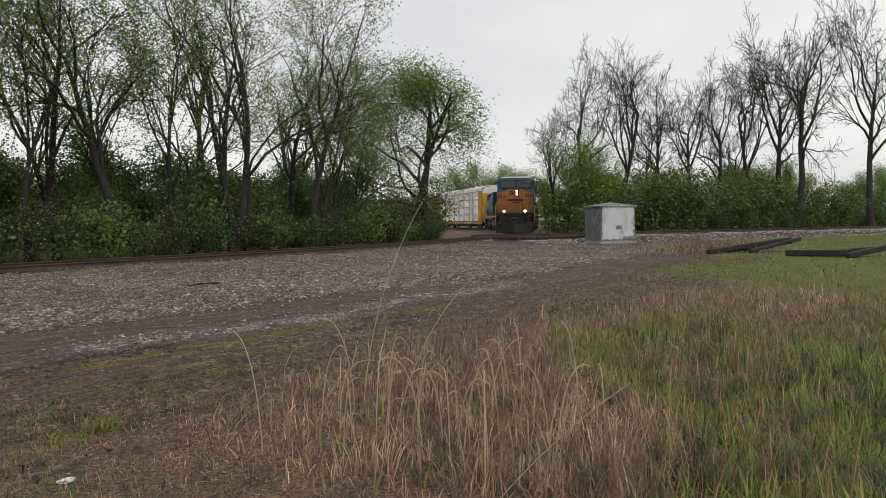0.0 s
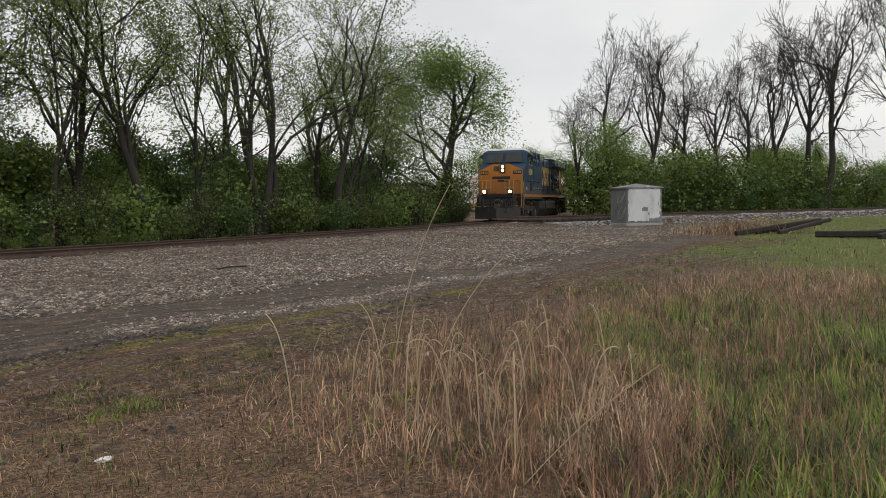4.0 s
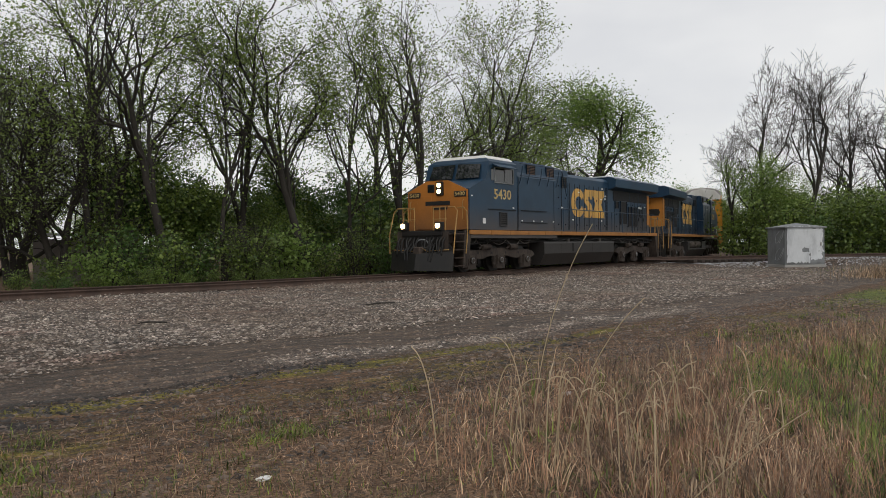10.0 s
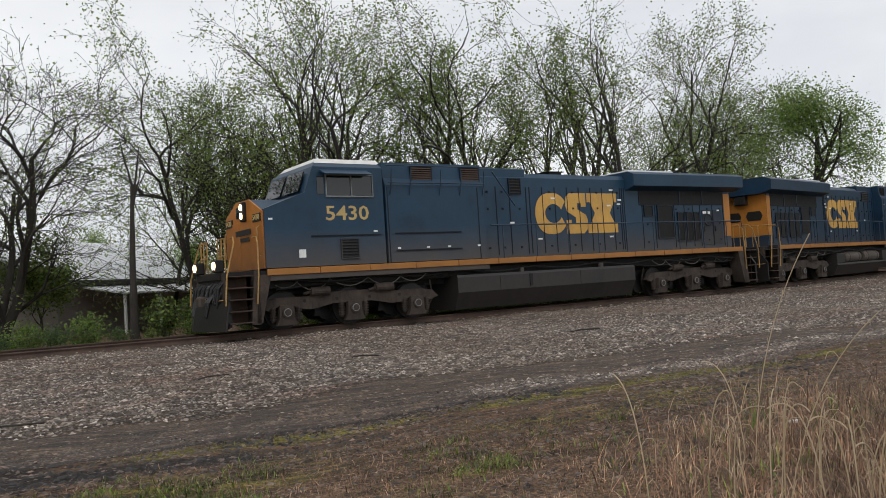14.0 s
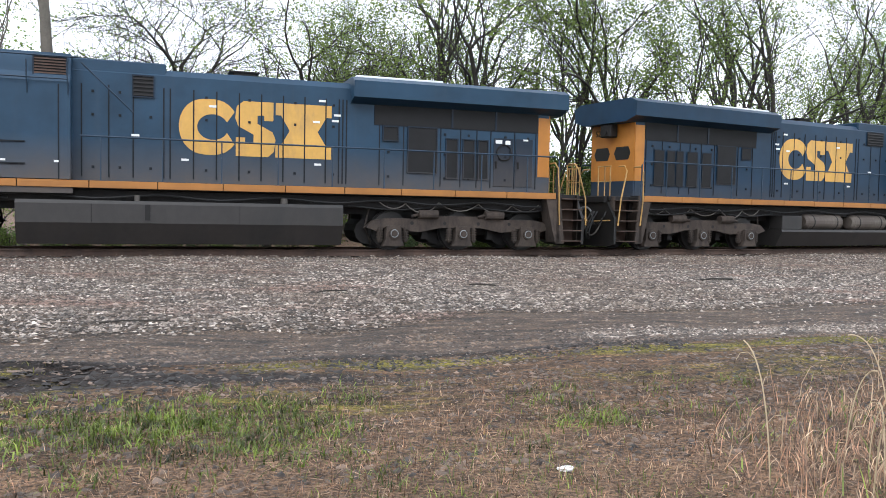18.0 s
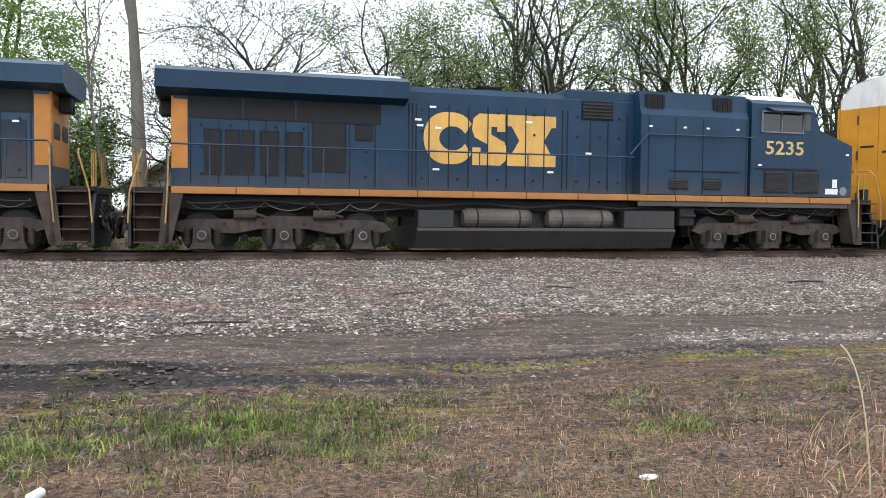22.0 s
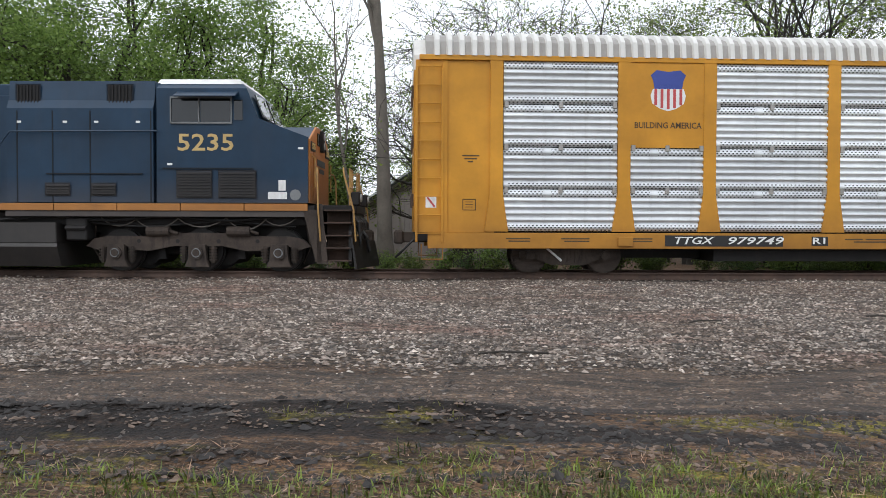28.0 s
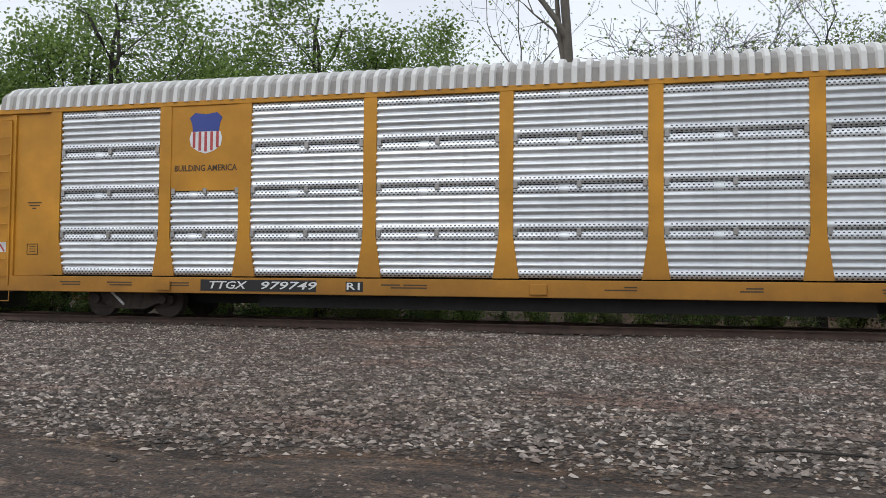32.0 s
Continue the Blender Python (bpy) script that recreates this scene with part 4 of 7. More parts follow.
    for s in (-1, 1):
        y = s * 1.31
        v1 = slats("intake", "screen", fore, 4.5 if not second else 5.04, 5.2 if not second else 5.63, s * 1.335, 3.96 if second else 4.0, 4.46, 7, s, vertical=second, label="louvred intake")
        v2 = slats("intake", "screen", fore, 2.75 if not second else 2.85, 3.42 if not second else 3.4, s * 1.335, 3.96 if second else 4.0, 4.46, 7, s, vertical=second, label="louvred intake")
        for x in (2.9, 4.0, 4.75, 5.75):
            each("latch", "white", fore, B(x, x + 0.1, *sorted((s * 1.46, s * 1.472)), 2.04, 2.09) if not second else B(x, x + 0.1, *sorted((s * 1.46, s * 1.47)), 3.55, 3.6))
        for z in (2.48, 1.98) if not second else (2.33,):
            mk("rib", "joint", fore, B(3.6, 5.9, *sorted((s * 1.46, s * 1.5)), z, z + 0.03))
        for x in (3.9, 5.0):
            if second:
                slats("louvre", "blue_dark", fore, x - 0.3, x + 0.25, s * 1.46, 1.85, 2.1, 4, s)
        for x in (6.1, 2.9) if not second else (6.1, 4.65, 3.75, 2.9):
            mk("seam", "joint", fore, B(x - 0.015, x + 0.015, *sorted((s * 1.45, s * 1.468)), 1.66, 3.84))
        # grab rail along the top edge
        mk("roof_handrail", "blue_rail", fore, T([(6.2, s * 1.62, 4.44), (2.4, s * 1.62, 4.45)], 0.02), T([(6.1, s * 1.56, 3.95), (2.7, s * 1.56, 3.95)], 0.02), *[T([(x, s * 1.62, 4.33), (x, s * 1.56, 3.95), (x, s * 1.46, 3.6)], 0.018) for x in (6.0, 5.35, 4.3, 3.55, 2.7)]) if not second else None
        mk("grab_rail", "blue_rail", fore, T([(6.3, s * 1.58, 3.35), (2.78, s * 1.58, 3.33), (2.3, s * 1.52, 2.75)], 0.022)) if second else mk("grab_rail", "blue_rail", fore, T([(2.4, s * 1.62, 4.34), (1.3, s * 1.3, 3.3)], 0.02))
    # engine hood
    hw = 1.02
    hood = mk("engine_hood", blue, loco, X([(-hw, 1.6), (hw, 1.6), (hw, 4.25), (hw - 0.12, 4.4), (-hw + 0.12, 4.4), (-hw, 4.25)], -9.85, 2.68, "yz"), label="blue engine hood")
    mk("raised_roof", blue, hood, B(0.55, 2.7, -1.0, 1.0, 4.1, 4.55, 0.03), B(-2.2, -0.4, -0.6, 0.6, 4.38, 4.46, 0.02))
    mk("exhaust_pipe", "black", hood, B(-1.7, -1.1, -0.3, 0.3, 4.44, 4.58, 0.02), X([(-1.75, 4.58), (-1.05, 4.58), (-1.0, 4.61), (-1.8, 4.61)], -0.34, 0.34))
    for s in (-1, 1):
        y = s * hw
        for x in (2.45, 1.85, 1.3, 0.6, 0.45, -0.1, -0.65, -1.2, -1.75, -2.3, -2.85, -3.4, -3.75, -3.85, -3.95):
            mk("door_seam", "joint", hood, B(x - 0.016, x + 0.016, *sorted((y, y + s * 0.014)), 1.75, 3.95))
        for x in (2.2, 1.6, 0.9, -0.4, -1.45, -2.6, -3.6):
            for z in (1.95, 3.2, 3.75):
                mk("door_latch", "joint", hood, B(x - 0.03, x + 0.03, *sorted((y, y + s * 0.03)), z, z + 0.06))
        slats("small_screen", "screen", hood, 0.85, 1.3, y, 3.72, 4.2, 5, s) if not second else slats("small_screen", "screen", hood, 1.05, 1.95, y, 3.75, 4.22, 5, s)
        emblem(hood, s, y + s * 0.001, -3.55, 0.25, 2.37, 3.76)
        rng = random.Random(7 + s)
        for x, z in ((-3.65, 3.35), (-3.7, 3.5), (-3.15, 3.3), (-0.55, 3.55), (-3.3, 3.85), (-3.2, 2.2), (1.25, 2.75), (0.1, 2.2)):
            each("notice_plate", "white", hood, B(x - 0.09, x + 0.09, *sorted((y + s * 0.012, y + s * 0.018)), z, z + 0.055))
        # radiator section: doors, screens and dark band below the overhang
        for x in (-4.85, -5.52, -6.58, -7.16, -7.64, -8.06, -8.79, -9.45):
            mk("panel_joint", "joint", hood, B(x - 0.012, x + 0.012, *sorted((y, y + s * 0.016)), 1.75, 3.34))
        for x in (-5.1, -6.7, -7.4, -8.5, -9.2):
            for z in (1.95, 2.6, 3.15):
                mk("door_latch", "joint", hood, B(x - 0.03, x + 0.03, *sorted((y, y + s * 0.03)), z, z + 0.06))
        mk("panel_joint", "joint", hood, B(-9.5, -4.7, *sorted((y, y + s * 0.018)), 3.335, 3.36))
        # one even sheet in the screens' dark colour spans this zone
        mk("radiator_band", "screen", hood, B(-9.5, -4.7, *sorted((y, y + s * 0.02)), 3.36, 3.9))
        each("band_divider", "blue_dark", hood, *[B(x - 0.03, x + 0.03, *sorted((y, y + s * 0.04)), 3.36, 3.9) for x in (-6.9, -8.2)])
        slats("small_screen", "screen", hood, -5.35, -4.95, y, 2.95, 3.3, 0, s)
        slats("large_screen", "screen", hood, -6.45, -5.65, y, 2.12, 3.32, 0, s)
        for x0, x1 in ((-7.05, -6.75), (-7.55, -7.25), (-7.95, -7.7)) if not second else ((-7.1, -6.75), (-7.75, -7.35), (-8.2, -7.95), (-8.6, -8.3), (-9.1, -8.75)):
            slats("tall_screen", "screen", hood, x0, x1, y, 2.0, 3.05, 0, s)
        if not second:
            for x0, x1 in ((-8.75, -8.15), (-9.35, -8.82)):
                d = mk("access_door", "blue_dark", hood, B(x0, x1, *sorted((y, y + s * 0.02)), 1.8, 3.15, 0.005))
                mk("handle", "black", d, B(x1 - 0.1, x1 - 0.05, *sorted((y + s * 0.02, y + s * 0.05)), 2.3, 2.5))
            mk("brake_wheel", "black", hood, T([(-8.45 + 0.22 * math.cos(k * math.tau / 16), y + s * 0.06, 2.75 + 0.22 * math.sin(k * math.tau / 16)) for k in range(17)], 0.02))
            each("notice_plate", "white", hood, B(-8.4, -8.2, *sorted((y + s * 0.021, y + s * 0.027)), 3.0, 3.1), B(-8.65, -8.5, *sorted((y + s * 0.021, y + s * 0.027)), 2.98, 3.09), B(-9.2, -9.05, *sorted((y + s * 0.021, y + s * 0.027)), 3.1, 3.15))
        mk("end_panel", "yellow", hood, B(-9.88, -9.52, *sorted((y, y + s * 0.012)), 2.1, 3.78), label="gold panel at the hood end")
    mk("end_face", "yellow", hood, B(-9.90, -9.855, -1.0, 1.0, 2.1, 3.85), label="gold rear end of the hood")
    mk("end_face_low", blue, hood, B(-9.90, -9.855, -1.0, 1.0, 1.62, 2.1))
    lettering("rear_number", number, "stencil", hood, 0.26, pose(-9.91, 0.55, 3.6, 90, 0, -90), width=0.5)
    each("rear_emblem", "blackplate", hood, X([(0.2, 2.75), (0.75, 2.75), (0.85, 2.95), (0.75, 3.15), (0.2, 3.15), (0.1, 2.95)], -9.912, -9.904, "yz"), X([(-0.75, 2.75), (-0.2, 2.75), (-0.1, 2.95), (-0.2, 3.15), (-0.75, 3.15), (-0.85, 2.95)], -9.912, -9.904, "yz"), label="plain dark mark on the gold end")
    # winged radiator roof
    wing = mk("radiator_roof", blue, loco, X([(-1.0, 3.86), (-1.45, 4.0), (-1.47, 4.42), (-1.2, 4.54), (1.2, 4.54), (1.47, 4.42), (1.45, 4.0), (1.0, 3.86)], -10.25, -4.05, "yz"), label="broad overhanging radiator roof")
    mk("radiator_top", "metalroof", wing, B(-6.6, -4.2, -1.1, 1.1, 4.53, 4.61, 0.02), label="pale metal radiator cover")
    mk("rear_headlight", "black", wing, B(-10.2, -9.9, -0.25, 0.25, 3.45, 3.85, 0.03), C((-10.2, 0, 3.6), (-10.23, 0, 3.6), 0.09, 14))
    # fuel tank or air reservoirs
    if not second:
        prof = [(-1.42, 1.18), (1.42, 1.18), (1.45, 1.1), (1.45, 0.65), (1.2, 0.14), (-1.2, 0.14), (-1.45, 0.65), (-1.45, 1.1)]
        tank = mk("fuel_tank", "tank", loco, X(prof, -3.8, 3.82, "yz"), label="dusty grey fuel tank")
        for s in (-1, 1):
            mk("tank_gauge", "black", tank, B(0.9, 1.02, *sorted((s * 1.45, s * 1.47)), 0.72, 1.1))
            each("filler", "cable", tank, C((1.2, s * 1.3, 1.17), (1.2, s * 1.3, 1.32), 0.07, 10), C((-2.3, s * 1.3, 1.17), (-2.3, s * 1.3, 1.32), 0.09, 10))
            each("tank_seam", "black", tank, *[B(x, x + 0.012, *sorted((s * 1.45, s * 1.456)), 0.66, 1.1) for x in (-1.2, 2.2)])
    else:
        prof = [(-1.42, 0.68), (1.42, 0.68), (1.45, 0.6), (1.2, 0.12), (-1.2, 0.12), (-1.45, 0.6)]
        tank = mk("fuel_tank", "tank", loco, X(prof, -3.8, 3.82, "yz"), B(-3.7, 3.7, -0.9, 0.9, 0.6, 1.2), label="dusty grey fuel tank")
        for s in (-1, 1):
            each("battery_box", "tank", tank, B(-3.78, -2.8, *sorted((s * 0.9, s * 1.43)), 0.68, 1.14, 0.02))
            each("battery_box", "tank", tank, B(2.2, 3.8, *sorted((s * 0.9, s * 1.43)), 0.68, 1.18, 0.02))
            for x0, x1 in ((-2.5, -0.55), (-0.05, 1.9)):
                r = mk("air_reservoir", "reservoir", tank, C((x0 + 0.12, s * 1.15, 0.94), (x1 - 0.12, s * 1.15, 0.94), 0.27, 18), C((x0, s * 1.15, 0.94), (x0 + 0.12, s * 1.15, 0.94), 0.2, 18, 0.27), C((x1 - 0.12, s * 1.15, 0.94), (x1, s * 1.15, 0.94), 0.27, 18, 0.2), label="rounded grey air reservoir")
                mk("strap", "black", r, C((x0 + 0.35, s * 1.15, 0.94), (x0 + 0.4, s * 1.15, 0.94), 0.276, 18))
                mk("strap", "black", r, C((x1 - 0.4, s * 1.15, 0.94), (x1 - 0.35, s * 1.15, 0.94), 0.276, 18))
            mk("valve_box", "black", tank, B(4.0, 4.5, *sorted((s * 0.8, s * 1.35)), 0.75, 1.3, 0.03), C((4.0, s * 1.36, 1.05), (4.5, s * 1.36, 1.05), 0.06, 8))
    # ends: steps, handrails, pilots, couplers
    for e in (1, -1):
        X0 = 10.08 if e > 0 else 9.95
        mk("end_platform", "black", loco, B(*sorted((e * 9.85, e * 10.85)), -1.05, 1.05, 1.5, 1.62, 0.01))
        for s in (-1, 1):
            steps = thing("steps", "steel boarding steps with worn gold edges", "")
            steps.parent = loco
            ya, yb = sorted((s * 0.95, s * 1.48))
            mk("stringer", "under", steps, X([(e * X0, 1.64), (e * (X0 + 0.1), 1.64), (e * (X0 + 0.24), 0.22), (e * (X0 - 0.02), 0.22)] , *sorted((s * 1.42, s * 1.48))), X([(e * (X0 - 0.35), 1.5), (e * (X0 + 0.02), 1.5), (e * (X0 + 0.1), 0.25), (e * (X0 - 0.05), 0.25)], ya, yb), B(*sorted((e * (X0 + 0.78), e * (X0 + 0.81))), *sorted((s * 0.9, s * 1.2)), 0.25, 1.6))
            for k in range(5):
                z = 0.3 + k * 0.3
                xa, xb = sorted((e * (X0 + 0.15), e * (X0 + 0.8)))
                mk("tread", "under", steps, B(xa, xb, *sorted((s * (1.12 - 0.03 * k), s * 1.48)), z - 0.03, z), label="steel step tread")
                mk("tread_edge", "rusty", steps, B(xa, xb, *sorted((s * 1.48, s * 1.49)), z - 0.018, z + 0.004))
            mk("back_plate", "rusty", steps, B(*sorted((e * (X0 + 0.15), e * (X0 + 0.8))), *sorted((s * 0.93, s * 0.96)), 0.25, 1.5))
            # stair handrails
            for xo in (0.02, 0.86):
                mk("stair_handrail", "rail_yellow", loco, T([(e * (X0 + xo + 0.05), s * 1.5, 0.75), (e * (X0 + xo), s * 1.54, 1.5), (e * (X0 + xo * 0.75 - 0.02), s * 1.5, 2.35), (e * (X0 + xo * 0.75 - 0.05), s * 1.35, 2.5), (e * (X0 + xo * 0.7 - 0.05), s * 1.05, 2.5)], 0.022, 8))
            for yy in (1.0, 0.75, 0.45):
                mk("end_handrail_post", "rail_yellow", loco, T([(e * 10.78, s * yy, 1.6), (e * 10.78, s * yy, 2.5)], 0.018))
            for z in (2.5, 2.05):
                mk("end_handrail", "rail_yellow", loco, T([(e * 10.78, s * 1.05, z), (e * 10.78, s * 0.42, z)], 0.018))
            mk("uncoupling_lever", "rail_yellow", loco, T([(e * 11.0, s * 1.3, 0.9), (e * 11.0, s * 0.3, 0.85), (e * 11.1, s * 0.15, 0.95)], 0.018))
            each("air_hose", "rubber", loco, *[T([(e * 10.92, s * yy, 1.15), (e * 11.15, s * (yy + 0.03), 0.85), (e * 11.22, s * (yy - 0.02), 0.5), (e * 11.15, s * (yy - 0.1), 0.35)], 0.03) for yy in (0.35, 0.5, 0.62)])
        mk("anticlimber", "black", loco, B(*sorted((e * 10.8, e * 10.95)), -0.95, 0.95, 1.42, 1.62, 0.02))
        mk("pilot", "soot", loco, X([(-1.35, 0.95), (-1.35, 0.2), (-0.9, 0.12), (0.9, 0.12), (1.35, 0.2), (1.35, 0.95), (1.0, 1.45), (-1.0, 1.45)], *sorted((e * 10.8, e * 10.88)), "yz"), label="black pilot plate")
        if e > 0:
            bm = bmesh.new()
            for sgn in (-1, 1):
                vs = [bm.verts.new(p) for p in ((10.9, sgn * 1.45, 0.85), (11.3, 0, 0.75), (11.42, 0, 0.12), (11.02, sgn * 1.45, 0.1), (10.86, sgn * 1.45, 0.85), (11.22, 0, 0.75), (11.36, 0, 0.12), (10.96, sgn * 1.45, 0.1))]
                for f in ((0, 1, 2, 3), (4, 5, 6, 7), (0, 1, 5, 4), (3, 2, 6, 7), (0, 3, 7, 4)):
                    bm.faces.new([vs[k] for k in f])
            bmesh.ops.recalc_face_normals(bm, faces=bm.faces[:])
            part("snow_plow", bm, "soot", loco, "scuffed black snow plow")
        mk("coupler", "under", loco, B(*sorted((e * 10.6, e * 11.0)), -0.12, 0.12, 0.72, 0.98, 0.02), B(*sorted((e * 10.98, e * 11.26)), -0.2, 0.18, 0.68, 1.02, 0.05))
        for k, (yy, rr, zz) in enumerate(((0.55, 0.3, 1.0), (-0.5, 0.34, 0.95), (0.8, 0.22, 1.1), (-0.75, 0.26, 1.15), (0.25, 0.2, 1.25))):
            mk("jumper_hose", "cable" if k < 2 else "rubber", loco, T([(e * (10.95 + 0.12 * math.sin(q * math.pi / 10)), yy + rr * 1.1 * math.cos(math.pi + q * math.pi / 10), zz - rr * 1.5 * math.sin(q * math.pi / 10)) for q in range(11)], 0.024, 6), label="looping jumper hose")
        mk("coupler_ring", "grey", loco, T([(e * 10.9, 0.38 * math.cos(k * math.tau / 14), 0.95 + 0.34 * math.sin(k * math.tau / 14)) for k in range(15)], 0.03))
    # walkway handrails
    for s in (-1, 1):
        yr = s * 1.47
        x1 = 2.45
        pts = [(-10.0, yr, 1.5), (-9.98, yr, 2.55), (-9.9, yr, 2.66), (x1, yr, 2.68)]
        mk("walkway_handrail", "blue_rail", loco, T(pts, 0.022, 8))
        for x in np.linspace(-9.0, 2.0, 9):
            mk("handrail_post", "blue_rail", loco, T([(x, yr, 1.5), (x, yr, 2.68)], 0.018))
        mk("walkway", "black", loco, B(-10.0, 2.65, *sorted((s * 1.0, s * 1.47)), 1.6, 1.645))
    for x in (7.15, -7.15):
        loco_truck(loco, x, 1)
    return loco


def corrugated(x0, x1, z0, z1, waves, depth):
    """A corrugated board, ridged along its length."""
    # a flat punched strip below and above, bold ridges between
    ridge = [(0.0, 0.0), (0.16, 0.0), (0.34, 1.0), (0.72, 1.0), (0.9, 0.0)]
    lo, hi = z0 + (z1 - z0) * 0.19, z1 - (z1 - z0) * 0.19
    prof = [(z0, depth * 0.55), (lo - 0.012, depth * 0.55)]
    for k in range(waves):
        prof += [(lo + (hi - lo) * (k + f) / waves, depth * v) for f, v in ridge]
    prof += [(hi + 0.012, depth * 0.55), (z1, depth * 0.55)]
    n = len(prof) - 1
    vs = [(x, y, z) for x in (x0, x1) for z, y in prof]
    m = n + 1
    fs = [(k, k + 1, m + k + 1, m + k) for k in range(n)]
    base = len(vs)
    vs += [(x, -0.03, z) for x in (x0, x1) for z in (z0, z1)]
    fs += [(base, base + 1, base + 3, base + 2), (0, m, base + 2, base), (m - 1, base + 1, base + 3, 2 * m - 1)]
    return mesh_np("screen_panel", vs, fs)


_bm = bmesh.new()
B(-0.05, 0.05, -0.035, 0.035, -0.07, 0.07, 0.008)(_bm)
BRACKET = bpy.data.meshes.new("bracket")
_bm.to_mesh(BRACKET)
_bm.free()


def autorack(first):
    car = thing("autorack", "yellow covered car-carrier wagon with galvanised side screens", "rail wagon", "car carriers")
    L = 13.7
    mk("side_sill", "rack_yellow", car, B(-L + 0.3, L - 0.3, 1.42, 1.53, 0.6, 0.97, 0.01), label="yellow side sill")
    mk("side_sill", "rack_yellow", car, B(-L + 0.3, L - 0.3, -1.53, -1.42, 0.6, 0.97, 0.01), label="yellow side sill")
    mk("deck", "black", car, B(-L, L, -1.42, 1.42, 0.78, 0.95), B(-9, 9, -0.35, 0.35, 0.35, 0.8), B(-6.5, 6.5, -1.2, 1.2, 0.3, 0.62))
    mk("core", "black", car, B(-L + 0.4, L - 0.4, -1.3, 1.3, 0.95, 4.9))
    for s in (-1, 1):
        y = s * 1.46
        widths = [(8.95, 11.63), (6.88, 8.63), (3.88, 6.6), (0.83, 3.58), (-2.22, 0.56), (-5.27, -2.52), (-8.32, -5.55), (-10.2, -8.6), (-11.9, -10.5)]
        side = thing("side_wall", "row of galvanised corrugated screens between yellow posts", "")
        side.parent = car
        for n, (a, b) in enumerate(widths):
            za = [1.02, 1.98, 2.98, 3.97, 4.98]
            for k in range(4):
                if n == 1 and k >= 2 and s > 0:
                    continue
                me = corrugated(-(b - a) / 2, (b - a) / 2, -0.486, 0.486, 4, 0.06)
                put("screen_panel", me, "galv", side, matrix=(pose((a + b) / 2, y, (za[k] + za[k + 1]) / 2) if s > 0 else pose((a + b) / 2, y, (za[k] + za[k + 1]) / 2, 0, 0, 180)))
                for xx in (a + 0.06, (a + b) / 2, b - 0.06) if k < 3 else ():
                    put("bracket", BRACKET, "steel", side, matrix=pose(xx, s * 1.495, za[k + 1] - 0.01))
            if n == 1 and s > 0:
                mk("logo_board", "rack_yellow", side, B(a - 0.02, b + 0.02, 1.46, 1.51, 2.98, 4.98), label="plain yellow board")
        posts = [11.63 + 0.17] + [(widths[k][0] + widths[k + 1][1]) / 2 for k in range(len(widths) - 1)] + [-12.1]
        for n, x in enumerate(posts):
            w = 0.15
            mk("post", "rack_yellow", side, X([(x - w, 4.98), (x + w, 4.98), (x + w, 1.9), (x + w + 0.13, 1.0), (x - w - 0.13, 1.0), (x - w, 1.9)], *sorted((s * 1.45, s * 1.53))), label="yellow side post")
        mk("top_rail", "rack_yellow", side, B(-L + 0.25, L - 0.1, *sorted((s * 1.43, s * 1.54)), 4.97, 5.09, 0.01))
        # end bays with ladders
        for e in (1, -1):
            xa, xb = sorted((e * 11.85, e * 13.68))
            bay = mk("end_bay", "rack_yellow", side, B(xa, xb, *sorted((s * 1.40, s * 1.47)), 0.97, 4.98, 0.01), B(*sorted((e * 12.95, e * 13.05)), *sorted((s * 1.47, s * 1.52)), 0.9, 4.95), label="yellow end bay")
            for z in np.arange(0.95, 4.9, 0.43):
                mk("rung", "rack_yellow", bay, T([(e * 13.08, s * 1.47, z), (e * 13.1, s * 1.56, z), (e * 13.64, s * 1.56, z), (e * 13.66, s * 1.47, z)], 0.014, 5))
            each("ladder_rail", "rack_yellow", bay, B(*sorted((e * 13.04, e * 13.09)), *sorted((s * 1.47, s * 1.56)), 0.75, 4.8), B(*sorted((e * 13.64, e * 13.69)), *sorted((s * 1.47, s * 1.56)), 0.75, 4.8))
            each("stencil_mark", "stencil", bay, *[B(*sorted((e * (12.15 + d), e * (12.15 + d + l))), *sorted((s * 1.471, s * 1.476)), z, z + 0.03) for d, l, z in ((0.05, 0.4, 2.75), (0.1, 0.3, 2.68), (0.2, 0.12, 2.61))])
            fr = [(12.28, 1.5), (12.58, 1.5), (12.58, 1.75), (12.28, 1.75)]
            mk("stencil_box", "stencil", bay, *[T([(e * p[0], s * 1.474, p[1]), (e * q[0], s * 1.474, q[1])], 0.009, 4) for p, q in zip(fr, fr[1:] + fr[:1])], *[B(*sorted((e * 12.34, e * 12.52)), *sorted((s * 1.471, s * 1.476)), z, z + 0.015) for z in (1.56, 1.62, 1.68)])
            if s > 0 and e > 0:
                mk("safety_decal", "white", bay, B(13.2, 13.45, 1.47, 1.476, 1.55, 1.82))
                mk("red_bar", "red", bay, X([(13.22, 1.58), (13.26, 1.56), (13.43, 1.78), (13.39, 1.8)], 1.476, 1.48))
        # sill details
        plate = each("reporting_plate", "blackplate", side, B(4.95, 7.8, *sorted((s * 1.53, s * 1.536)), 0.66, 0.92), B(3.85, 4.25, *sorted((s * 1.53, s * 1.536)), 0.68, 0.9), label="black lettering panel")
        turn = 180 if s > 0 else 0
        if first:
            xs = (7.15, 5.65) if s > 0 else (5.6, 7.1)
            lettering("reporting_letters", "TTGX", "white", plate, 0.24, pose(xs[0], s * 1.54, 0.79, 90, 0, turn), shear=0.25, width=0.95)
            lettering("reporting_digits", "979749", "white", plate, 0.24, pose(xs[1], s * 1.54, 0.79, 90, 0, turn), shear=0.25, width=1.35)
